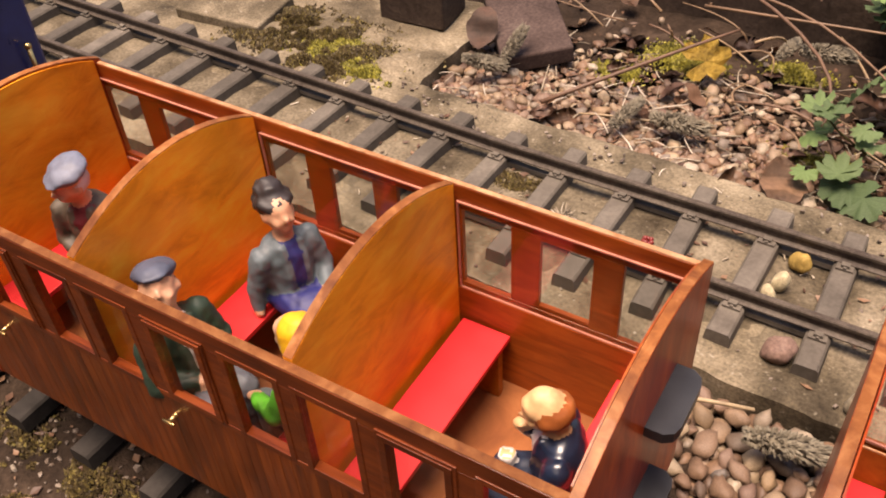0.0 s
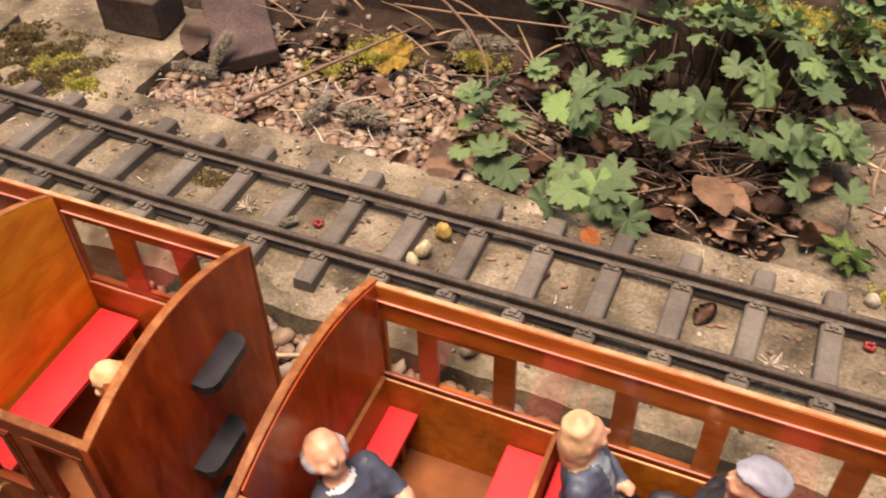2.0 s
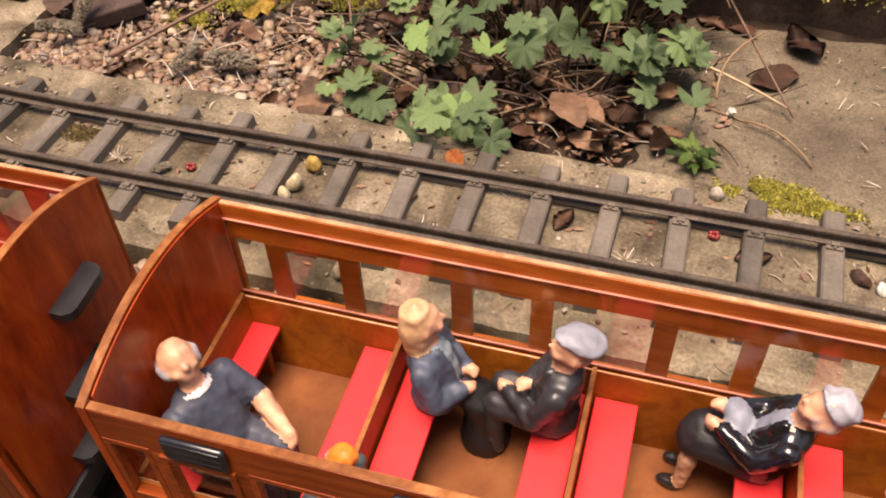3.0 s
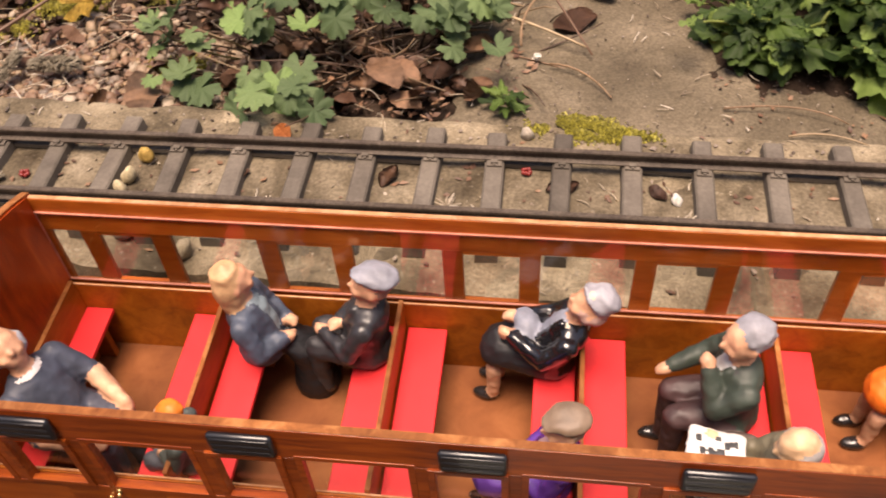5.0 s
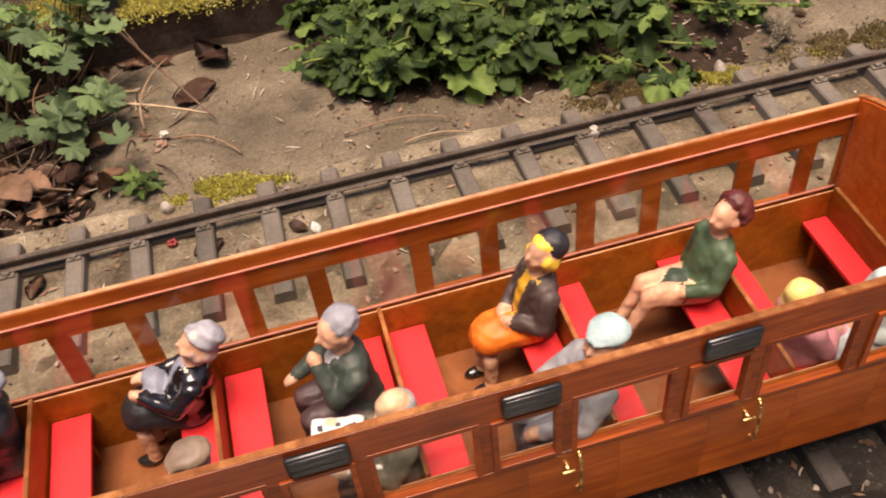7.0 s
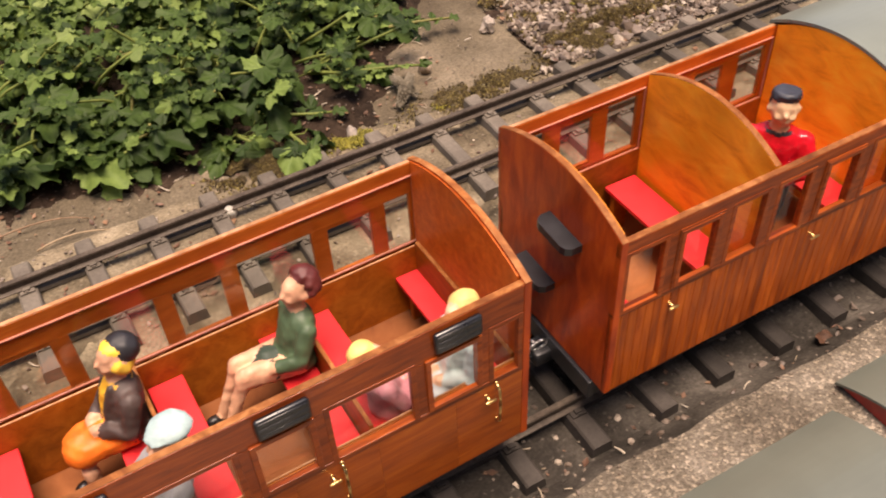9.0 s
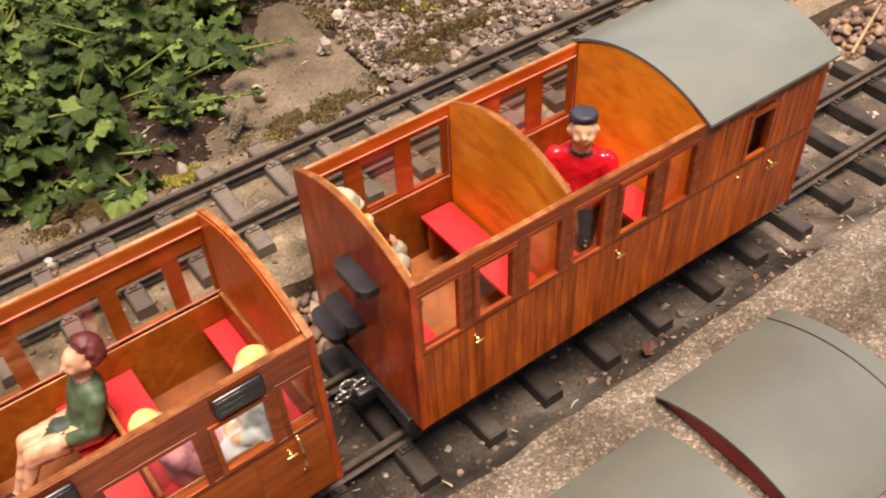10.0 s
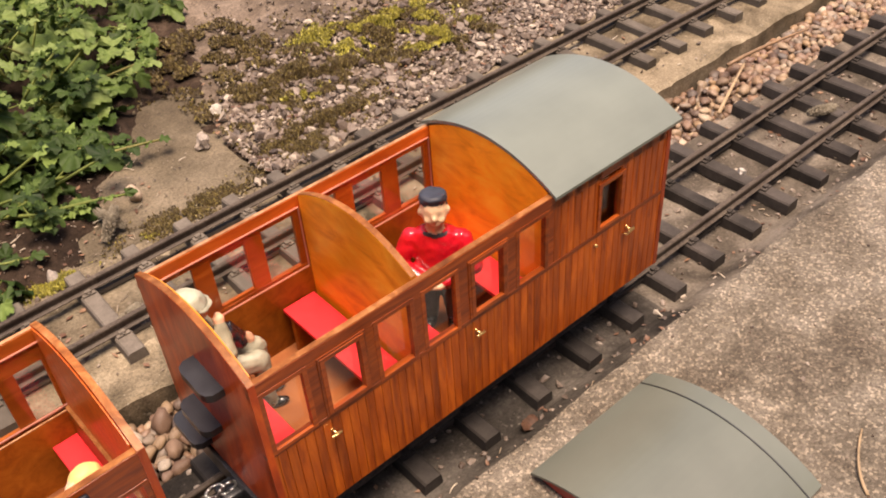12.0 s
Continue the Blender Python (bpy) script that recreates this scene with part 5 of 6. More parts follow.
def bed_thing(name, label, category):
    o = new(name)
    o.empty_display_size = 0.01
    return tagged(o, label, category, kind="structure")


def trench_z(x, y):
    return -0.25 + rough(x, y, 0.03, 1.5, 8.0)


trench = bed_thing("pebble_trench", "strip of rounded brown pebbles between the two tracks", "pebbles")
for a, b, n, sz, seed in ((-1.1, 0.6, 240, (0.036, 0.064), 21), (5.3, 6.75, 100, (0.045, 0.075), 22), (11.0, 12.4, 38, (0.045, 0.07), 23)):
    scatter(trench, "pebble", pebble_meshes, n, lambda g, a=a, b=b: (g.uniform(a, b), g.uniform(2.38, 2.9)), sz, seed, lambda x, y: trench_z(x, y) + 0.07, gap=0.74)
scatter_joined(trench, "more_pebbles", PEBBLE, 2600, lambda g: (g.uniform(-2, 15), g.uniform(2.36, 2.92)), (0.035, 0.06), 5, lambda x, y: trench_z(x, y) + 0.02, 2, 0.4, gap=0.55)


def bed_z(x, y):
    return garden(x, y)


bed = bed_thing("pebble_bed", "bed of small brown pebbles behind the track slab", "pebbles")


def in_bed(g):
    while True:
        x, y = g.uniform(-3.15, 0.1), 4.42 + abs(g.gauss(0, 0.42))
        if y < 5.9:
            return x, y


scatter(bed, "pebble", pebble_meshes, 300, in_bed, (0.03, 0.058), 31, lambda x, y: bed_z(x, y) + 0.035, gap=0.72)
scatter_joined(bed, "small_gravel", PEBBLE, 3000, lambda g: (g.uniform(-3.1, 0.6), 4.42 + abs(g.gauss(0, 0.6))), (0.014, 0.045), 32, lambda x, y: bed_z(x, y) + 0.02, 2, 0.5)


def rubble_z(x, y):
    return garden(x, y) + 0.03


def in_rubble(g):
    while True:
        x, y = g.uniform(8.0, 13.0), 4.36 + abs(g.gauss(0, 1.1))
        if y < 8 and y < 4.7 + (x - 8.0) * 2.0:
            return x, y


rub = bed_thing("rubble_bed", "bed of crumbly grey gravel mixed with moss", "gravel")
scatter(rub, "crumb", crumb_meshes, 300, in_rubble, (0.03, 0.065), 41, lambda x, y: rubble_z(x, y) + 0.012)
scatter_joined(rub, "fine_gravel", CRUMB, 8000, in_rubble, (0.01, 0.038), 42, rubble_z, 1, 0.8)

grit = bed_thing("grit", "loose grit and crumbs strewn over the concrete", "grit")
scatter_joined(grit, "grit_on_slab", CRUMB, 900, lambda g: (g.uniform(-4, 13), g.choice((g.uniform(3.0, 4.35), g.uniform(4.1, 4.4)))), (0.006, 0.02), 43, lambda x, y: Z_SLAB + 0.006, 1, 0.8)
scatter_joined(grit, "grit_on_old_slab", CRUMB, 700, lambda g: (g.uniform(1.6, 7.9), g.uniform(4.45, 6.2)), (0.004, 0.011), 44, lambda x, y: -0.04 + rough(x, y, 0.03, 3.0, 13.0), 1, 0.8)
scatter_joined(grit, "grit_on_mortar", CRUMB, 900, lambda g: (g.uniform(3, 14), g.uniform(1.02, 2.34)), (0.008, 0.028), 45, mortar_height, 1, 0.8)
scatter_joined(grit, "grit_on_pavement", CRUMB, 500, lambda g: (g.uniform(5.5, 12), g.uniform(-0.6, 1.0)), (0.005, 0.014), 46, lambda x, y: Z_PAVE + rough(x, y, 0.014, 3.0, 11.0), 1, 0.8)
scatter_joined(grit, "litter_in_soil", CRUMB, 900, lambda g: (g.uniform(-4.5, -1), g.uniform(0.3, 1.5)), (0.005, 0.02), 47, garden, 1, 0.8)

solid("gravel_ground", sheet(7.9, 14, 4.38, 9.5, 0.07, lambda x, y: garden(x, y) + 0.02 + rough(x, y, 0.02, 4, 21.0) - (0.3 if y > 4.9 + (x - 8.0) * 2.4 else 0)), SANDY, "sandy pinkish soil under the gravel and moss", "soil", kind="structure")


def soil_patch(x, y):
    """Dark soil sheet over the old slab; the shade beneath the weeds is put into it."""
    front = 5.0 - 0.24 * min(2.0, max(0, x - 3.5)) + 0.5 * max(0, x - 6.6)
    edge = min(y - front, (x - 3.3) * 0.8, 6.9 + 0.85 * (y - 4.9) - x) + 0.2 * noise.noise((x * 2.2, y * 2.2, 1.0)) + 0.14 * noise.noise((x * 8, y * 8, 1.0))
    return -0.08 + 0.11 * max(-1.3, min(1.0, edge * 2.5)) + rough(x, y, 0.02, 6, 22.0)


solid("soil_patch", sheet(3.0, 9.3, 4.44, 9.3, 0.06, soil_patch), SOIL, "dark soil over the slab that also holds the weeds' shade", "soil", kind="structure")
scatter_joined(grit, "soil_crumbs", CRUMB, 600, lambda g: (g.uniform(3.6, 7.4), g.uniform(4.6, 5.6)), (0.005, 0.014), 48, soil_patch, 1, 0.8)

# ---- moss ----


MOSS = stone_material("moss", [(0.0, (0.08, 0.073, 0.014)), (0.4, (0.17, 0.16, 0.024)), (0.8, (0.3, 0.28, 0.04)), (1.0, (0.42, 0.39, 0.07))])
DARK_MOSS = stone_material("dark_moss", [(0.0, (0.036, 0.025, 0.011)), (0.5, (0.075, 0.053, 0.02)), (0.85, (0.13, 0.1, 0.033)), (1.0, (0.24, 0.2, 0.06))])


def moss(label, mat, spots, seed, z_of, size=(0.007, 0.014), tall=1.0, bare=-0.22):
    """Low uneven cushions made of very many small tufts."""
    rng = random.Random(seed)
    verts, faces = [], []
    for cx, cy, rx, ry, n in spots:
        for _ in range(int(n * 12)):
            x, y = cx + rng.gauss(0, rx * 0.5), cy + rng.gauss(0, ry * 0.5)
            lump = noise.noise((x * 4.5, y * 4.5, seed)) + 0.5 * noise.noise((x * 13, y * 13, seed))
            if lump < bare:
                continue
            r = rng.uniform(*size)
            d = math.exp(-((x - cx) / rx) ** 2 - ((y - cy) / ry) ** 2)
            z, o = z_of(x, y) + 0.09 * min(0.5, lump - bare) * d * tall - 0.004, len(verts)
            h, a = r * rng.uniform(0.9, 2.0), rng.uniform(0, 6.28)
            verts += [(x + r * math.cos(a + k), y + r * math.sin(a + k), z) for k in (0, 2.1, 4.2)]
            verts.append((x + rng.gauss(0, 0.6) * r, y + rng.gauss(0, 0.6) * r, z + h))
            faces += [(o, o + 1, o + 3), (o + 1, o + 2, o + 3), (o + 2, o, o + 3)]
    return tagged(link_mesh("moss", joined_mesh("moss", verts, faces, mat), None), label, "moss", kind="stuff")


def slab_top(x, y):
    return Z_SLAB + 0.005


moss("yellow-green moss cushion on the concrete edge", MOSS, [(-4.0, 4.5, 0.35, 0.2, 260), (2.52, 4.43, 0.24, 0.1, 420), (2.82, 4.38, 0.2, 0.06, 130), (-3.56, 4.34, 0.14, 0.1, 200), (6.35, 4.42, 0.2, 0.08, 150), (7.2, 4.45, 0.12, 0.06, 60)], 51, slab_top)
moss("dark brown-green moss along the slab edge", DARK_MOSS, [(5.65, 4.5, 0.35, 0.16, 900), (7.45, 4.48, 0.5, 0.12, 500), (8.75, 4.58, 0.5, 0.14, 700), (-2.0, 3.75, 0.2, 0.1, 120)], 52, slab_top)
moss("dark brown-green moss mound on the corner slab", DARK_MOSS, [(-4.35, 4.6, 0.55, 0.26, 3600), (-3.95, 4.32, 0.3, 0.14, 900)], 58, slab_top, (0.008, 0.017), 2.0, -0.08)
moss("brown and yellow moss among the gravel", DARK_MOSS, [(9.3, 5.6, 0.9, 0.5, 3400), (10.3, 5.6, 1.0, 0.6, 3600), (8.9, 6.7, 0.7, 0.6, 1800), (10.8, 5.0, 0.5, 0.2, 900), (8.9, 4.75, 0.6, 0.2, 1100)], 53, lambda x, y: rubble_z(x, y) + 0.02, (0.01, 0.021), 1.5, 0.06)
moss("yellow-green moss among the gravel", MOSS, [(10.5, 5.75, 0.6, 0.3, 1300), (10.75, 5.2, 0.35, 0.12, 600), (9.1, 5.25, 0.2, 0.1, 220), (10.0, 6.1, 0.3, 0.2, 400)], 54, lambda x, y: rubble_z(x, y) + 0.05, (0.01, 0.02), 1.3, 0.12)
moss("moss in the dark soil beside the sleepers", DARK_MOSS, [(-3.3, 0.8, 0.7, 0.25, 600), (-2.4, 0.9, 0.6, 0.2, 400), (-1.6, 0.8, 0.5, 0.2, 300)], 55, lambda x, y: garden(x, y) + 0.005, bare=0.1)
moss("moss over the pebble bed by the timber edge", MOSS, [(-1.7, 5.75, 0.25, 0.18, 260), (-0.95, 5.95, 0.2, 0.12, 160), (-2.05, 5.35, 0.16, 0.1, 150), (-0.5, 5.0, 0.2, 0.1, 90)], 56, lambda x, y: garden(x, y) + 0.06)

# ---- edging, blocks and boards behind the track ----
beam = solid("edging_beam", slab_mesh(-2.6, 5.3, 6.45, 6.95, -0.5, 0.3, 0.12, 0.03, 0.05, 17.0), TIMBER, "dark weathered timber edging board with mossy top", "timber edging", kind="structure")
moss("yellow moss on top of the timber edging", MOSS, [(2.5, 6.68, 0.8, 0.3, 1500), (3.6, 6.7, 0.8, 0.28, 1300), (1.2, 6.75, 0.6, 0.2, 500)], 57, lambda x, y: 0.3)
solid("corner_slab", slab_mesh(-7, -3.18, 4.42, 5.7, -0.5, -0.03, 0.07, 0.035, 0.05, 19.0), CONCRETE, "mossy concrete corner slab beyond the empty track", "concrete slab", kind="structure")
solid("paving_block", one_box(0, 0.53, 0, 1.5, 0, 0.14, 0.018), BRICK, "brown-grey paving block lying tilted on pebbles", "paving block", loc=(-2.78, 4.94, -0.13), rot=(radians(4), radians(-6), radians(39)))
solid("timber_block", one_box(-0.28, 0.28, -0.2, 0.2, 0, 0.34, 0.02), TIMBER, "dark timber block standing on the corner slab", "timber block", loc=(-3.72, 5.3, -0.04), rot=(0, 0, 0.1))
solid("stone_block", one_box(-0.4, 0.4, -0.26, 0.26, 0, 0.1, 0.015), CONCRETE, "pale stone block beside the empty track", "stone block", loc=(-5.1, 4.62, -0.05), rot=(0.03, 0.02, 0.12))

# ---- plants ----


def leaf_material(name, low, high, vein, rough_=0.58):
    m, nt, p = material(name, low, rough_, spec=0.28)
    oi, geo = nt.nodes.new("ShaderNodeObjectInfo"), nt.nodes.new("ShaderNodeNewGeometry")
    add, frac = nt.nodes.new("ShaderNodeMath"), nt.nodes.new("ShaderNodeMath")
    add.operation, frac.operation = "ADD", "FRACT"
    nt.links.new(oi.outputs["Random"], add.inputs[0])
    nt.links.new(geo.outputs["Random Per Island"], add.inputs[1])
    nt.links.new(add.outputs[0], frac.inputs[0])
    col = ramp(nt, frac.outputs[0], [(0.0, low), (0.75, high), (1.0, vein)])
    n = noise_tex(nt, coords(nt, (1, 1, 1), 2.0), 220, 4, 0.6)
    col = mix(nt, col, ramp(nt, n, [(0.3, (0.7, 0.75, 0.7)), (0.7, (1.25, 1.2, 1.2))]), 0.8, "MULTIPLY")
    nt.links.new(col, p.inputs["Base Color"])
    p.inputs["Subsurface Weight"].default_value = 0.0
    bump(nt, p, n, 0.35, 0.0006)
    tr, ms = nt.nodes.new("ShaderNodeBsdfTranslucent"), nt.nodes.new("ShaderNodeMixShader")
    nt.links.new(col, tr.inputs["Color"])
    ms.inputs["Fac"].default_value = 0.32
    nt.links.new(p.outputs[0], ms.inputs[1])
    nt.links.new(tr.outputs[0], ms.inputs[2])
    nt.links.new(ms.outputs[0], nt.nodes["Material Output"].inputs["Surface"])
    return m


LEAF_G = leaf_material("cranesbill_leaf", (0.066, 0.108, 0.048), (0.14, 0.205, 0.092), (0.2, 0.32, 0.1), 0.65)
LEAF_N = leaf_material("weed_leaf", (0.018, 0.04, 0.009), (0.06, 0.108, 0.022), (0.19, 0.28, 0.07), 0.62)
LEAF_Y = leaf_material("pale_weed_leaf", (0.034, 0.066, 0.013), (0.108, 0.172, 0.038), (0.21, 0.285, 0.09), 0.6)
STEM = leaf_material("green_stem", (0.15, 0.19, 0.045), (0.23, 0.28, 0.075), (0.22, 0.2, 0.07))
STEM_RED = leaf_material("reddish_stem", (0.03, 0.018, 0.01), (0.055, 0.03, 0.016), (0.085, 0.075, 0.028))
DRY = stone_material("dry_stalk", [(0.0, (0.119, 0.06375, 0.03825)), (0.5, (0.238, 0.153, 0.085)), (1.0, (0.391, 0.306, 0.187))])
OLD = stone_material("rotting_stalk", [(0.0, (0.04, 0.022, 0.014)), (0.6, (0.1, 0.06, 0.036)), (1.0, (0.26, 0.19, 0.11))])
DEAD_LEAF = stone_material("dead_leaf", [(0.0, (0.06, 0.028, 0.016)), (0.5, (0.13, 0.066, 0.037)), (1.0, (0.23, 0.135, 0.078))])


def lobed_outline(lobes, depth, teeth):
    """Half-angle outline of a round leaf with lobes and teeth; the stalk joins at the origin."""
    pts = []
    n = lobes * teeth * 2
    for i in range(n + 1):
        a = radians(-158) + radians(316) * i / n
        lobe = abs(math.sin((i / n) * math.pi * lobes))
        tooth = 0.085 if i % 2 else 0.0
        r = 1.0 - depth * (1 - lobe ** 0.6) + tooth
        pts.append((r * math.cos(a), r * math.sin(a)))
    return pts


def leaf_faces(bm, outline, cup, seed, m=None):
    """A leaf blade with a fold along each lobe, raised or drooping rim."""
    rng = random.Random(seed)
    ring = []
    for i, (x, y) in enumerate(outline):
        r, a = math.hypot(x, y), math.atan2(y, x)
        ring.append((x, y, cup * r * r + 0.12 * math.sin(a * 8 + seed) + rng.gauss(0, 0.02)))
    mid = [(x * 0.55, y * 0.55, cup * 0.3 * (x * x + y * y) + 0.03 * math.sin(math.atan2(y, x) * 7 + seed)) for x, y in outline]
    put = lambda p: bm.verts.new(m @ Vector(p) if m else p)
    c, a, b = put((0, 0, 0)), [put(p) for p in mid], [put(p) for p in ring]
    for i in range(len(outline) - 1):
        bm.faces.new((c, a[i], a[i + 1]))
        bm.faces.new((a[i], b[i], b[i + 1], a[i + 1]))


def blade_faces(bm, outline, droop, fold, m=None):
    put = lambda p: bm.verts.new(m @ Vector(p) if m else p)
    n = len(outline) // 2
    spine = [put((t, 0, -droop * t * t)) for t in np.linspace(0, 1, n + 1)]
    for s in (-1, 1):
        edge = [p for p in outline if p[1] * s > 0.001]
        edge = sorted(edge, key=lambda p: p[0])
        vs = [put((x, y, -droop * x * x + fold * abs(y) + 0.03 * math.sin(x * 9))) for x, y in edge]
        k = len(vs)
        for i in range(k - 1):
            j0, j1 = min(n, round((i + 1) * n / (k + 1))), min(n, round((i + 2) * n / (k + 1)))
            if j0 != j1:
                bm.faces.new((spine[j0], spine[j1], vs[i + 1], vs[i]))
            else:
                bm.faces.new((spine[j0], vs[i + 1], vs[i]))
        bm.faces.new((spine[0], spine[min(n, round(n / (k + 1)))], vs[0]))
        j = min(n, round(k * n / (k + 1)))
        if j < n:
            bm.faces.new((spine[j], spine[n], vs[-1]))


cranes = []
for k in range(5):
    bm = bmesh.new()
    leaf_faces(bm, lobed_outline(7, 0.2 + 0.05 * (k % 3), 3), (-0.2, 0.22, 0.34, -0.3, 0.12)[k], k)
    cranes.append(mesh_of("leaf", bm, LEAF_G, True))
def nettle_outline(n=8, wide=0.42):
    """A broad pointed leaf, heart-shaped at its stalk, with coarse teeth and shallow lobes."""
    pts = []
    for s in (-1, 1):
        side = []
        for i in range(2 * n + 1):
            t = i / (2 * n)
            w = wide * math.sin(math.pi * (0.06 + 0.94 * t) ** 0.62) ** 0.75 * (1 + 0.1 * math.cos(t * 12.5))
            tooth = (0.11 if i % 2 else -0.1) * (1 - 0.4 * t)
            side.append((-0.1 * (1 - t) ** 3 + t + 0.02 * (i % 2), s * w * (1 + tooth) if i < 2 * n else 0.0))
        pts += side if s < 0 else side[::-1][1:]
    return pts


weeds = []
for k in range(7):
    bm = bmesh.new()
    leaf_faces(bm, nettle_outline(7 + k % 3, 0.38 + 0.035 * (k % 4)), (-0.25, 0.1, -0.4, 0.0, -0.15, 0.2, -0.3)[k], k + 4)
    weeds.append(mesh_of("leaf", bm, LEAF_N, True))


crane = thing("cranesbill_plant", 0.8, 5.3, garden(0.8, 5.3), 0, "cranesbill clump with lobed grey-green leaves and old brown stalks", "plant")
rng = random.Random(61)
CLUMPS = [(-0.4, 4.95, 0.22, 5), (0.05, 5.05, 0.3, 6), (0.62, 5.1, 0.32, 4), (0.28, 4.55, 0.08, 6), (0.55, 4.5, 0.12, 6), (-0.35, 4.68, 0.05, 4), (1.4, 5.6, 0.58, 6), (1.62, 5.1, 0.3, 6), (1.2, 5.25, 0.3, 4), (0.7, 6.1, 0.5, 9), (0.0, 6.0, 0.35, 6), (1.1, 6.3, 0.55, 9), (1.6, 6.35, 0.6, 7), (-0.5, 6.3, 0.4, 5), (0.3, 6.6, 0.55, 7), (1.75, 5.9, 0.45, 6), (-0.15, 5.4, 0.2, 4), (0.35, 5.75, 0.42, 6), (1.0, 5.95, 0.55, 6), (1.85, 5.35, 0.3, 5), (0.9, 6.7, 0.7, 8), (1.9, 6.6, 0.6, 6)]
stalks = ([], [])
base = Vector((0.8, 5.3, garden(0.8, 5.3)))
for cx, cy, cz, n in CLUMPS:
    root = Vector((cx * 0.6 + 0.32, cy * 0.6 + 2.2, garden(cx, cy)))
    for _ in range(int(n * 1.4)):
        p = Vector((cx + rng.gauss(0, 0.15), cy + rng.gauss(0, 0.12), cz + rng.uniform(-0.1, 0.12)))
        if p.z < -0.02:
            p.z = 0.0
        r = rng.uniform(0.08, 0.165)
        tilt = rng.uniform(0.0, 1.0)
        az = math.atan2(p.y - 5.3 - 0.4, p.x - 0.8) + rng.gauss(0, 0.6)
        rot = Euler((0, tilt, az))
        link_mesh("leaf", rng.choice(cranes), crane, p - base, rot, (r, r, r))
        if rng.random() < 0.6:
            stalk_into(*stalks, root - base, p - base - Vector((0, 0, 0.01)), 0.01, 0.006, 0.08, rng)
tagged(link_mesh("stem", joined_mesh("stem", *stalks, STEM_RED, True), crane), "thin reddish green stems", kind="stuff")
old = ([], [])
for _ in range(150):
    x, y = rng.gauss(0.8, 0.6), rng.gauss(5.5, 0.42)
    a = Vector((x, y, garden(x, y)))
    b = a + Vector((rng.gauss(0, 0.35), rng.gauss(-0.1, 0.3), rng.uniform(0.02, 0.4)))
    stalk_into(*old, a - base, b - base, 0.009, 0.005, 0.1, rng)
tagged(link_mesh("old_growth", joined_mesh("old_growth", *old, OLD, True), crane), "dry brown stalks", kind="stuff")

weed = thing("weed_patch", 5.4, 5.9, -0.1, 0, "dense patch of leafy green weeds with toothed leaves", "plant")
rng = random.Random(71)
wbase = Vector((5.4, 5.9, -0.1))
rest, tops, wst = bmesh.new(), bmesh.new(), ([], [])
OUTLINES = [nettle_outline(6, 0.42), nettle_outline(7, 0.48), nettle_outline(6, 0.37)]


def weed_top(x, y):
    """Height of the foliage over the ground, falling away at the edge of the patch."""
    right = 6.7 + 0.82 * (y - 4.9)
    edge = min((y - 4.99 + 0.085 * (x - 3.4)) * 1.3, (x - 3.38) * 1.6, (right - x) * 1.2) + 0.25 * noise.noise((x * 2.5, y * 2.5, 7.0))
    if edge <= 0:
        return 0
    return 0.95 * (1 - math.exp(-edge * 1.5)) * (0.75 + 0.5 * noise.noise((x * 0.9, y * 0.9, 2.0)))


leaves_made = tries = 0


def weed_leaf(p, r, rot):
    global leaves_made
    if leaves_made < 300 and p.y < 6.3 and p.x < 7.6:
        link_mesh("leaf", rng.choice(weeds), weed, p - wbase, rot, (r, r, r))
        leaves_made += 1
    else:
        # leaves far back or high up take the paler leaf colour
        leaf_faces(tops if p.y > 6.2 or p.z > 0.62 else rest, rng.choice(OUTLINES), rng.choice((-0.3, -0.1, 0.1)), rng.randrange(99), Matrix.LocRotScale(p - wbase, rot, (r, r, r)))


shoots = 0
while shoots < 250 and tries < 9000:
    tries += 1
    x, y = rng.uniform(3.1, 9.5), 4.75 + rng.uniform(0, 1) ** 1.3 * 4.2
    h = weed_top(x, y)
    if h < 0.04:
        continue
    shoots += 1
    # each shoot leans forward and carries pairs of leaves, smaller towards its tip
    tip = Vector((x + rng.gauss(0, 0.1), y - 0.12 + rng.gauss(0, 0.12), -0.04 + h * rng.uniform(0.75, 1.1)))
    root = Vector((x + rng.gauss(0, 0.15), y + 0.25 + rng.gauss(0, 0.1), -0.06))
    stalk_into(*wst, root - wbase, tip - wbase, 0.022, 0.013, 0.05, rng, 5, 4)
    big, az = rng.choice((rng.uniform(0.14, 0.2), rng.uniform(0.2, 0.32))), rng.uniform(0, 6.28)
    for node, t in enumerate((1.0, 0.9, 0.72, 0.5)):
        q = root.lerp(tip, t)
        for s in range(3 if node == 0 else 2):
            a = az + node * 1.57 + s * (2.1 if node == 0 else math.pi) + rng.gauss(0, 0.25)
            r = big * (0.55, 0.85, 1.1, 1.0)[node] * rng.uniform(0.8, 1.2)
            reach = (0.02, 0.07, 0.14, 0.16)[node] * rng.uniform(0.7, 1.3)
            p = q + Vector((math.cos(a) * reach, math.sin(a) * reach, rng.uniform(-0.01, 0.05)))
            if node > 1:
                stalk_into(*wst, q - wbase, p - wbase, 0.009, 0.006, 0.05, rng, 4, 2)
            weed_leaf(p, r, Euler((rng.gauss(0, 0.3), rng.gauss(0.05 + 0.1 * node, 0.28), a)))
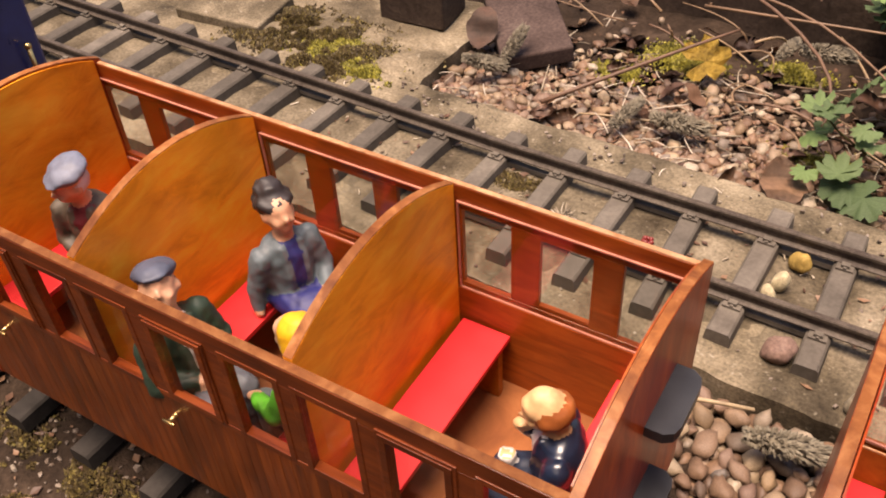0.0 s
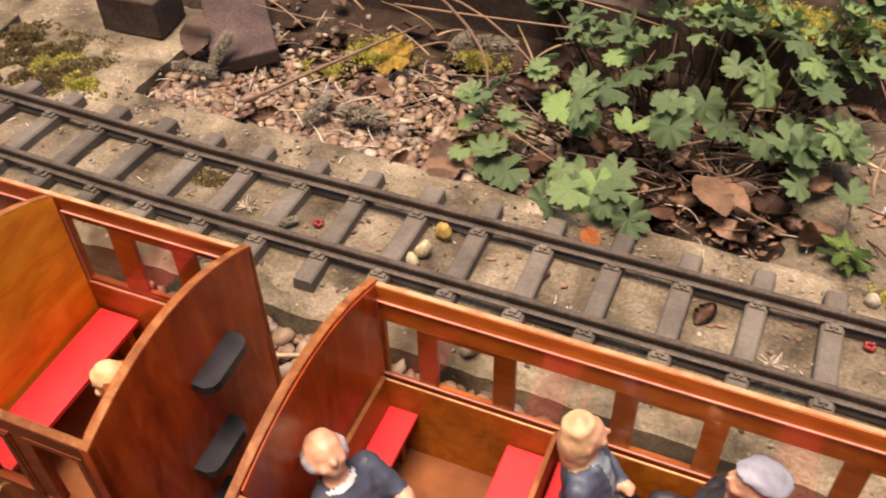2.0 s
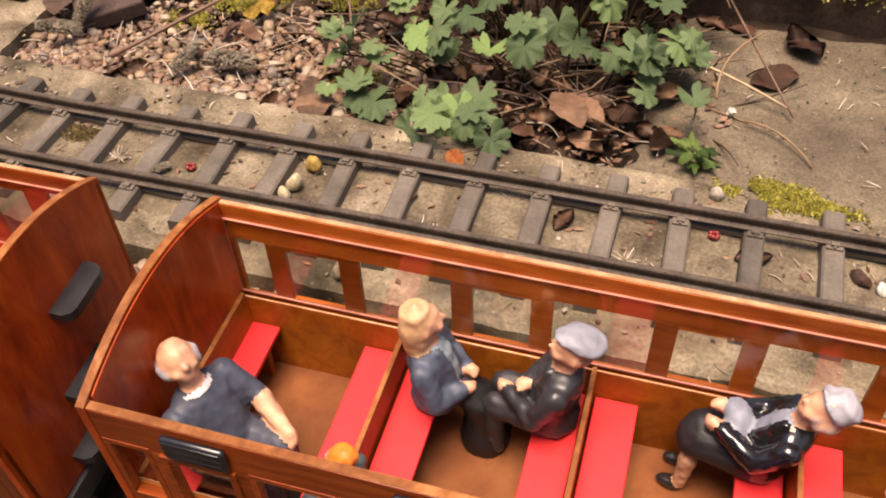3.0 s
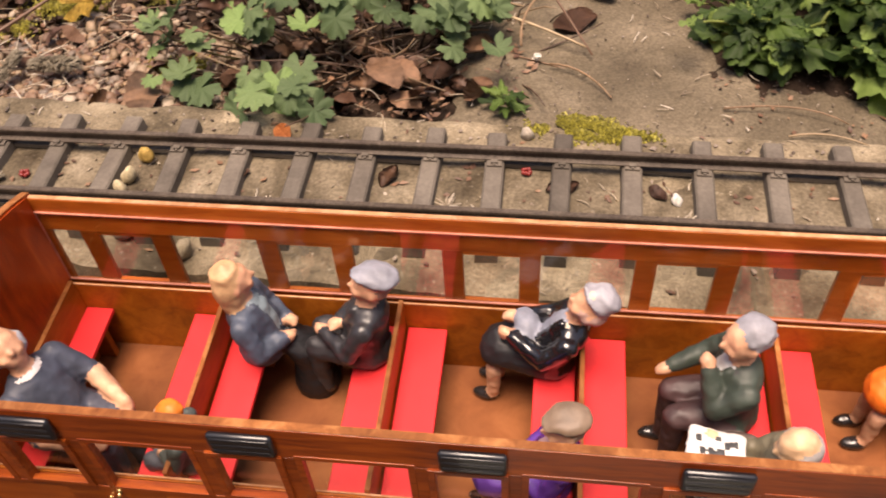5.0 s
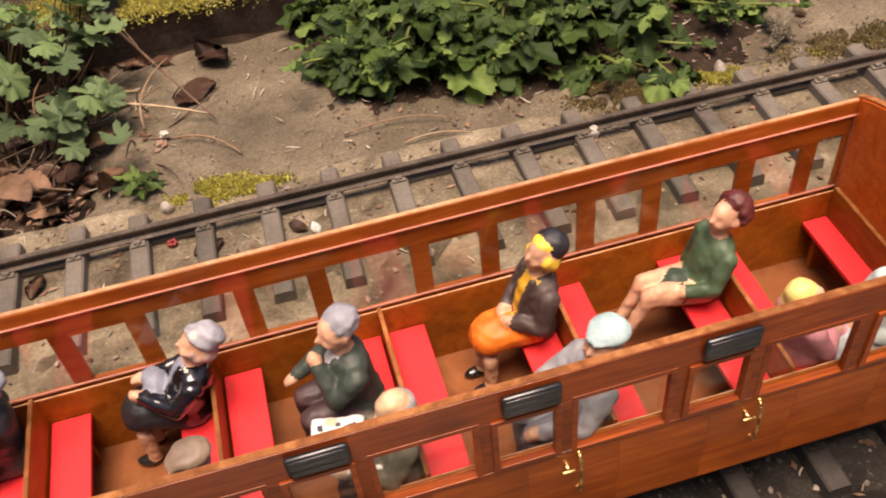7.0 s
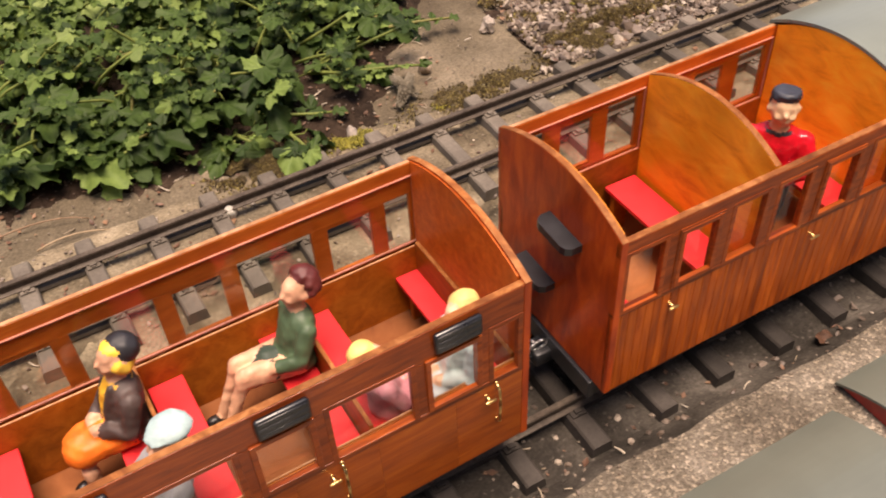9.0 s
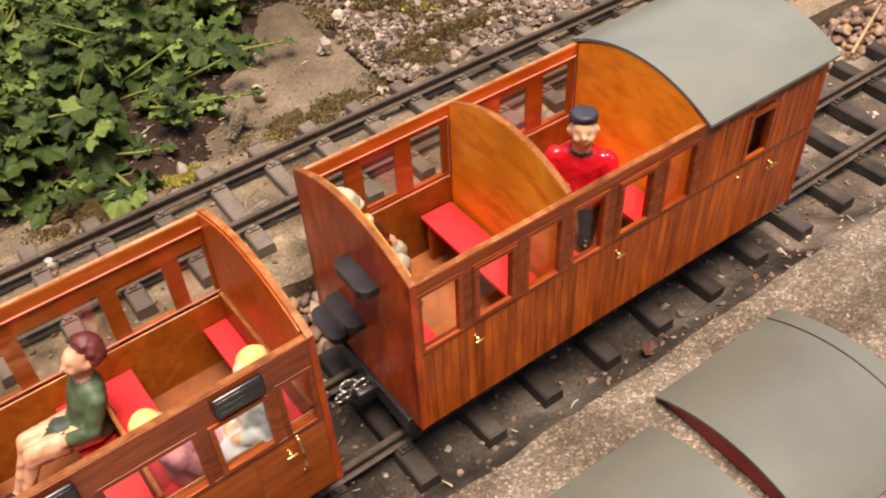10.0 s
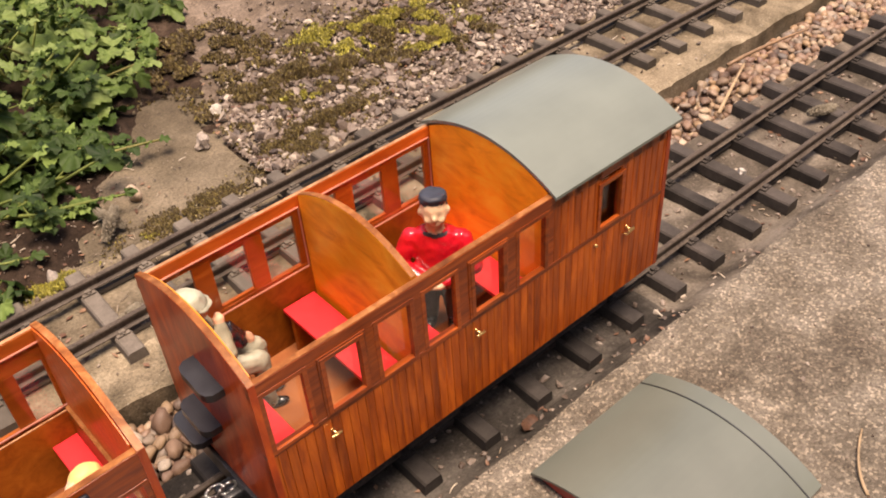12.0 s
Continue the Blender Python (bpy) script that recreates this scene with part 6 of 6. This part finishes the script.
for _ in range(110):
    x, y = rng.uniform(3.6, 8.6), rng.uniform(5.2, 7.6)
    h = weed_top(x, y)
    if h > 0.15:
        a = rng.uniform(0, 6.28)
        q = Vector((x + 0.45 * math.cos(a), y - 0.15 + 0.3 * math.sin(a), h * 1.12))
        stalk_into(*wst, Vector((x, y, h * 0.55)) - wbase, q - wbase, 0.015, 0.009, 0.07, rng, 5, 4)
        for k in range(3):
            weed_leaf(q + Vector((0, 0, 0.01)), rng.uniform(0.1, 0.18), Euler((rng.gauss(0, 0.2), rng.gauss(0.1, 0.2), a + 2.1 * k)))
for a, b in (((6.5, 5.2, 0.05), (7.15, 4.85, 0.12)), ((5.6, 5.2, 0.1), (6.3, 4.72, 0.06)), ((4.6, 5.3, 0.15), (5.1, 4.75, 0.05)), ((7.0, 5.6, 0.1), (7.75, 5.4, 0.1))):
    a, b = Vector(a), Vector(b)
    stalk_into(*wst, a - wbase, b - wbase, 0.018, 0.01, 0.08, rng, 6, 5)
    for k in range(6):
        q = a.lerp(b, 0.45 + 0.11 * k)
        weed_leaf(q + Vector((0, 0, 0.02)), rng.uniform(0.09, 0.16), Euler((rng.gauss(0, 0.3), rng.gauss(0, 0.2), k * 2.4)))
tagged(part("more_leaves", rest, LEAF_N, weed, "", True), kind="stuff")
tagged(part("young_leaves", tops, LEAF_Y, weed, "paler yellow-green leaves", True), kind="stuff")
tagged(link_mesh("stem", joined_mesh("stem", *wst, STEM, True), weed), "pale green stems", kind="stuff")

small = thing("seedling", 2.02, 4.62, garden(2.0, 4.62) + 0.1, 0, "small grey-green seedling at the slab edge", "plant")
rng = random.Random(75)
for k in range(11):
    az = k * 2.4
    link_mesh("leaf", weeds[4 + k % 3], small, (0.04 * math.cos(az), 0.04 * math.sin(az), 0.02 + 0.012 * k), Euler((0, rng.uniform(-0.5, 0.3), az)), (0.15, 0.09, 0.12))

grass = thing("grass_tuft", -5.6, 5.7, -0.2, 0, "bright green grass tuft at the corner slab", "grass", kind="stuff")
blades = ([], [])
for _ in range(160):
    x, y = rng.gauss(0, 0.35), rng.gauss(0, 0.25)
    stalk_into(*blades, (x, y, 0), (x + rng.gauss(0, 0.15), y + rng.gauss(0, 0.15), rng.uniform(0.3, 0.7)), 0.012, 0.004, 0.1, rng, 3, 3)
link_mesh("blades", joined_mesh("blades", *blades, LEAF_N, True), grass)

# ---- litter ----


def dead_leaf_mesh(k):
    bm = bmesh.new()
    rg = random.Random(90 + k)
    outl = [(t, s * 0.3 * math.sin(math.pi * t) ** 0.7 * rg.uniform(0.9, 1.1)) for s in (-1, 1) for t in np.linspace(0.04, 0.96, 13)]
    blade_faces(bm, outl, rg.uniform(-0.15, 0.12), rg.uniform(0.05, 0.3))
    for v in bm.verts:
        v.co.z += 0.06 * math.sin(v.co.x * 7 + k) + 0.05 * noise.noise(v.co * 4 + Vector((k, 0, 0)))
    bmesh.ops.solidify(bm, geom=bm.faces, thickness=0.012)
    return mesh_of("dead_leaf", bm, DEAD_LEAF, True)


dead = [dead_leaf_mesh(k) for k in range(6)]
rng = random.Random(81)


def dead_leaf(x, y, z, r, az, tilt=0.0, roll=0.0):
    tagged(link_mesh("dead_leaf", rng.choice(dead), None, (x, y, z), (roll, tilt, az), (r, r, r)), "curled dry brown leaf lying on the ground", "dead leaf", "fallen leaves")


for x, y, z, r, az, tilt in [(1.75, 4.6, 0.03, 0.3, 1.1, 0.1), (1.65, 4.85, 0.05, 0.34, 2.6, 0.2), (1.6, 5.15, 0.06, 0.3, 0.4, 0.1), (1.02, 4.95, 0.1, 0.42, -0.9, 0.1), (1.4, 4.75, 0.06, 0.36, 2.5, 0.2), (-0.7, 4.75, 0.02, 0.45, -1.2, 0.2), (2.3, 5.5, 0.0, 0.42, 0.7, 0.0), (2.75, 5.9, 0.02, 0.4, 2.2, 0.0), (0.75, 4.38, 0.03, 0.2, 1.5, 0.1), (-0.5, 5.5, 0.05, 0.4, 0.4, 0.1), (-3.0, 4.95, 0.02, 0.4, 1.9, -0.5), (1.3, 3.75, -0.01, 0.2, 1.2, 0.0), (0.25, 3.7, -0.01, 0.2, 0.6, 0.0), (2.35, 3.8, -0.01, 0.22, 0.3, 0.0), (3.1, 3.78, -0.01, 0.16, 2.3, 0.0)]:
    dead_leaf(x, y, z, r, az, tilt)
dead_leaf(7.84, 1.09, mortar_height(7.84, 1.09) + 0.03, 0.2, 0.3, 0.35)
for _ in range(70):
    x, y = rng.choice((rng.uniform(-2.6, 0.2), rng.gauss(1.0, 0.6))), rng.uniform(4.6, 6.4)
    dead_leaf(x, y, garden(x, y) + rng.uniform(0.05, 0.12), rng.uniform(0.14, 0.32), rng.uniform(0, 6.28), rng.gauss(0, 0.3), rng.gauss(0, 0.4))

for _ in range(26):
    x, y = rng.uniform(-0.5, 1.75), 4.68 + abs(rng.gauss(0, 0.35))
    dead_leaf(x, y, garden(x, y) + rng.uniform(0.06, 0.13), rng.uniform(0.18, 0.34), rng.uniform(0, 6.28), rng.gauss(0, 0.3), rng.gauss(0, 0.4))


def flakes(name, n, place, size, seed, z_of):
    """Crumbled leaf and bark, as very many small bent flakes."""
    rg = random.Random(seed)
    verts, faces = [], []
    for _ in range(n):
        x, y = place(rg)
        r, a, o = rg.uniform(*size), rg.uniform(0, 6.28), len(verts)
        w, z = r * rg.uniform(0.25, 0.7), z_of(x, y) + 0.006
        c, s = math.cos(a), math.sin(a)
        for u, v, h in ((-r, 0, 0.2), (0, -w, rg.uniform(0, 0.5)), (r, 0, rg.uniform(0, 0.6)), (0, w, rg.uniform(0, 0.5)), (0, 0, 0.0)):
            verts.append((x + u * c - v * s, y + u * s + v * c, z + h * r))
        faces += [(o, o + 1, o + 4), (o + 1, o + 2, o + 4), (o + 2, o + 3, o + 4), (o + 3, o, o + 4)]
    return tagged(link_mesh(name, joined_mesh(name, verts, faces, DEAD_LEAF, True), None), "crumbled brown leaf and bark litter", "leaf litter", kind="stuff")


flakes("leaf_litter", 420, lambda g: (g.uniform(-4, 12), g.gauss(3.73, 0.28)), (0.008, 0.04), 301, lambda x, y: max(Z_SLAB, dirt_height(x, y)))
flakes("leaf_litter", 1300, lambda g: (g.uniform(-3.2, 2.2), 4.4 + abs(g.gauss(0, 0.7))), (0.012, 0.05), 302, lambda x, y: max(Z_SLAB - 0.1, garden(x, y) + 0.05))
flakes("leaf_litter", 260, lambda g: (g.uniform(3.4, 7.6), g.uniform(4.45, 5.6)), (0.008, 0.035), 303, lambda x, y: max(-0.05, soil_patch(x, y)))
flakes("leaf_litter", 300, lambda g: (g.uniform(3, 13), g.uniform(1.0, 2.3)), (0.008, 0.04), 304, mortar_height)
flakes("leaf_litter", 300, lambda g: (g.uniform(7.6, 12.5), 4.4 + abs(g.gauss(0, 1.0))), (0.01, 0.04), 305, lambda x, y: garden(x, y) + 0.05)
flakes("leaf_litter", 300, lambda g: (g.uniform(-4.5, 0), g.uniform(0.2, 1.5)), (0.01, 0.04), 306, lambda x, y: garden(x, y) + 0.01)

PALE_BITS = stone_material("pale_seed_husk", [(0.0, (0.2, 0.16, 0.11)), (0.6, (0.36, 0.31, 0.23)), (1.0, (0.6, 0.55, 0.46))])


def husks(name, n, place, size, seed, z_of):
    """Pale husks, chips and bits of twig, each a small bent sliver."""
    rg = random.Random(seed)
    got = ([], [])
    for _ in range(n):
        x, y = place(rg)
        a, L = rg.uniform(0, 6.28), rg.uniform(*size)
        z = z_of(x, y) + 0.008
        stalk_into(*got, (x, y, z), (x + L * math.cos(a), y + L * math.sin(a), z + rg.uniform(0, 0.3) * L), rg.uniform(0.003, 0.008), 0.003, 0.15 * L, rg, 4, 3)
    return tagged(link_mesh(name, joined_mesh(name, *got, PALE_BITS, True), None), "pale husks and bits of twig strewn about", "plant litter", kind="stuff")


husks("plant_litter", 240, lambda g: (g.uniform(-4.5, 12), g.gauss(far_y(0) + 0.05, 0.36)), (0.02, 0.1), 311, lambda x, y: max(Z_SLAB, dirt_height(x, y)))
husks("plant_litter", 160, lambda g: (g.uniform(3.2, 13), g.uniform(1.0, 2.3)), (0.02, 0.09), 312, mortar_height)
husks("plant_litter", 220, lambda g: (g.uniform(-3.2, 1.9), 4.5 + abs(g.gauss(0, 0.7))), (0.05, 0.3), 313, lambda x, y: max(Z_SLAB - 0.1, garden(x, y) + 0.07))
husks("plant_litter", 160, lambda g: (g.uniform(1.9, 7.8), g.uniform(4.5, 6.1)), (0.02, 0.12), 314, lambda x, y: max(-0.05, soil_patch(x, y)))
for k, (x, y) in enumerate(((-1.62, 3.62), (0.62, 3.5), (1.75, 3.62), (3.2, 3.6), (5.35, 3.6), (6.62, 3.55))):
    catkin_rng = random.Random(k)
    got = ([], [])
    for _ in range(26):
        a, L = catkin_rng.uniform(0, 6.28), catkin_rng.uniform(0.03, 0.09)
        stalk_into(*got, (x, y, Z_SLAB + 0.02), (x + L * math.cos(a), y + L * math.sin(a), Z_SLAB + 0.02 + catkin_rng.uniform(0, 0.06)), 0.006, 0.003, 0.02, catkin_rng, 4, 2)
    tagged(link_mesh("dry_flower_head", joined_mesh("dry_flower_head", *got, PALE_BITS, True), None), "pale dry flower head lying between the sleepers", "flower head", "dry flower heads")

bm = bmesh.new()
leaf_faces(bm, lobed_outline(5, 0.3, 2), 0.25, 3)
bmesh.ops.solidify(bm, geom=bm.faces, thickness=0.02)
YELLOW = mottled("yellowed_leaf", [(0.3, (0.2, 0.13, 0.03)), (0.55, (0.45, 0.3, 0.06)), (0.75, (0.6, 0.43, 0.1))], 60, 0.6, 500, 0.4, 0.0006)
yl = solid("yellow_leaf", bm, YELLOW, "yellowed dry leaf lying on the pebbles", "dead leaf", loc=(-1.5, 5.55, 0.03), rot=(0.45, -0.3, 0.5))
yl.scale = (0.18, 0.18, 0.18)


def dry_stalk(a, b, r, sag, seed, curls=7):
    rg = random.Random(seed)
    a, b, got = Vector(a), Vector(b), ([], [])
    stalk_into(*got, (0, 0, 0), b - a, r, r * 0.6, sag, rg, 6, curls)
    tagged(link_mesh("dry_stalk", joined_mesh("dry_stalk", *got, DRY, True), None, a), "long thin dry stalk lying across the bed", "dry stalk", "dry stalks")


dry_stalk((-2.3, 4.62, -0.02), (-1.35, 5.75, 0.22), 0.018, 0.12, 1)
dry_stalk((-1.5, 6.2, 0.3), (-0.6, 4.95, 0.05), 0.014, 0.3, 2)
dry_stalk((-1.9, 6.2, 0.25), (-0.1, 5.3, 0.2), 0.013, 0.35, 3)
dry_stalk((-1.2, 6.3, 0.4), (0.4, 6.3, 0.3), 0.012, 0.1, 4)
dry_stalk((-1.7, 6.0, 0.2), (0.2, 6.0, 0.35), 0.012, 0.15, 5)
dry_stalk((1.95, 6.2, 0.35), (2.6, 5.2, 0.0), 0.012, 0.05, 6)
dry_stalk((1.6, 5.55, 0.15), (2.55, 5.25, 0.03), 0.014, 0.1, 7)
dry_stalk((2.3, 5.1, -0.02), (2.75, 4.75, -0.02), 0.009, 0.06, 8)
dry_stalk((-0.9, 2.5, 0.05), (-0.2, 2.8, 0.02), 0.016, 0.05, 9)
dry_stalk((11.6, 2.4, -0.1), (12.4, 2.7, -0.05), 0.02, 0.1, 10)
dry_stalk((12.2, 2.75, 0.0), (13.3, 2.6, 0.0), 0.02, 0.08, 11)
dry_stalk((8.76, -0.56, Z_PAVE + 0.012), (9.14, -0.31, Z_PAVE + 0.012), 0.01, 0.08, 12)
dry_stalk((3.9, 4.45, -0.02), (4.4, 4.4, -0.02), 0.007, 0.06, 13)
dry_stalk((3.5, 4.7, -0.02), (4.3, 4.6, -0.02), 0.007, 0.12, 14)
rng = random.Random(85)
for k in range(34):
    x, y = rng.uniform(-2.4, 2.2), rng.uniform(4.9, 6.5)
    z = garden(x, y) + rng.uniform(0.05, 0.3)
    a = rng.uniform(0, 6.28)
    L = rng.uniform(0.35, 1.1)
    dry_stalk((x, y, z), (x + L * math.cos(a), y + L * math.sin(a) * 0.6, z + rng.uniform(-0.1, 0.25)), rng.uniform(0.006, 0.013), rng.uniform(0.05, 0.3), 100 + k)


def catkin(x, y, z, L, az, tilt=0.0):
    """A fuzzy grey seed head."""
    bm = bmesh.new()
    rg = random.Random(int(1000 * (x + 9)))
    for k in range(420):
        t, a = rg.random(), rg.uniform(0, 6.28)
        r = L * 0.13 * math.sin(math.pi * (0.08 + 0.84 * t)) ** 0.5
        p = Vector((L * (t - 0.5), r * math.cos(a), r * math.sin(a)))
        rod(bm, p * 0.85, p + Vector((L * 0.035, p.y * 0.3, p.z * 0.3)), L * 0.018, L * 0.004, 4)
    ball(bm, (0, 0, 0), (L * 0.45, L * 0.09, L * 0.09))
    FLUFF = bpy.data.materials.get("grey_seed_fluff") or mottled("grey_seed_fluff", [(0.3, (0.12, 0.1, 0.07)), (0.7, (0.27, 0.24, 0.18))], 200, 0.95, 900, 0.5, 0.0005)
    solid("seed_head", bm, FLUFF, "fuzzy grey dried seed head", "seed head", group="seed heads", loc=(x, y, z), rot=(0, tilt, az))


for args in [(-2.85, 4.78, 0.05, 0.36, 0.6, 0.3), (-2.72, 4.98, 0.12, 0.34, 1.3, -0.7), (-1.72, 4.72, 0.02, 0.32, 1.2, -0.3), (-1.38, 4.78, 0.02, 0.42, 0.1), (-0.75, 5.75, 0.2, 0.4, 0.2), (-1.0, 5.72, 0.18, 0.3, 1.4), (-0.02, 2.68, 0.02, 0.42, 0.2), (-1.3, 3.55, 0.02, 0.2, 0.8), (6.9, 4.66, 0.06, 0.32, 0.6, -0.6), (6.95, 4.75, 0.04, 0.3, 2.0, -0.3), (6.5, 3.62, 0.02, 0.34, 0.5), (12.15, 1.75, -0.04, 0.3, -0.4)]:
    catkin(*args)


def loose_stone(x, y, z, r, rgb, label, k=0):
    bm = bmesh.new()
    stone_verts(bm, (0, 0, 0), (r, r * 0.75, r * 0.6), k + 200, 2 if k > 11 else 3, 0.75 if k > 11 else 0.3)
    solid("loose_stone", bm, mottled("stone_%s" % label.split()[0], [(0.3, tuple(c * 0.75 for c in rgb)), (0.7, rgb)], 120, 0.6, 600, 0.3, 0.0004), label, "stone", k < 12, loc=(x, y, z))


loose_stone(-0.36, 3.67, 0.03, 0.075, (0.5, 0.42, 0.26), "cream pebble between the sleepers", 1)
loose_stone(-0.32, 3.87, 0.03, 0.075, (0.42, 0.28, 0.08), "ochre pebble between the sleepers", 2)
loose_stone(-0.39, 3.57, 0.01, 0.06, (0.48, 0.4, 0.25), "buff pebble between the sleepers", 3)
loose_stone(-0.22, 3.2, 0.03, 0.09, (0.22, 0.14, 0.11), "brown pebble beside the rail", 4)
loose_stone(0.2, 3.08, 0.02, 0.085, (0.3, 0.25, 0.17), "tan pebble on the slab edge", 5)
loose_stone(2.2, 4.31, 0.0, 0.06, (0.42, 0.37, 0.3), "white pebble beside the moss", 6)
loose_stone(3.16, 3.78, 0.0, 0.045, (0.6, 0.58, 0.52), "chalky pebble between the sleepers", 7)
loose_stone(5.19, 4.06, 0.03, 0.07, (0.62, 0.6, 0.52), "pale pebble between the sleepers", 8)
loose_stone(5.95, 4.44, -0.01, 0.075, (0.14, 0.13, 0.09), "dark pebble at the slab edge", 9)
loose_stone(6.33, 4.47, -0.01, 0.065, (0.3, 0.26, 0.22), "grey pebble at the slab edge", 10)
loose_stone(7.25, 4.98, 0.01, 0.085, (0.42, 0.33, 0.24), "pinkish pebble on the old slab", 11)
loose_stone(2.2, 5.15, 0.0, 0.04, (0.62, 0.58, 0.5), "whitish chip on the old slab", 12)
loose_stone(10.95, 1.72, -0.07, 0.05, (0.5, 0.47, 0.42), "white chip between the sleepers", 13)
loose_stone(8.4, 5.6, 0.0, 0.075, (0.45, 0.41, 0.34), "whitish lump in the gravel", 14)
loose_stone(8.05, 5.25, 0.0, 0.085, (0.34, 0.29, 0.24), "greyish lump in the gravel", 15)


def berry(x, y):
    bm = bmesh.new()
    for k in range(7):
        a = k * 0.9
        ball(bm, (0.022 * math.cos(a), 0.022 * math.sin(a), 0.008 * (k % 2)), (0.018, 0.016, 0.018), sub=1)
    solid("red_bud_scale", bm, paint((0.22, 0.025, 0.02), 0.4), "small dark red bud scale on the slab", "bud scale", True, group="bud scales", loc=(x, y, 0.0))


bm = bmesh.new()
blade_faces(bm, [(t, s * 0.3 * math.sin(math.pi * t) ** 0.8) for s in (-1, 1) for t in np.linspace(0.05, 0.95, 9)], 0.2, 0.25)
bmesh.ops.solidify(bm, geom=bm.faces, thickness=0.02)
RUSSET = mottled("russet_leaf", [(0.3, (0.25, 0.07, 0.02)), (0.7, (0.5, 0.18, 0.06))], 80, 0.6, 500, 0.4, 0.0005)
ol = solid("russet_leaf", bm, RUSSET, "small russet leaf under the cranesbill", "dead leaf", group="fallen leaves", loc=(0.48, 4.26, 0.0), rot=(0.3, -0.2, -0.9))
ol.scale = (0.2, 0.2, 0.2)
berry(-1.1, 3.65)
berry(2.22, 3.95)
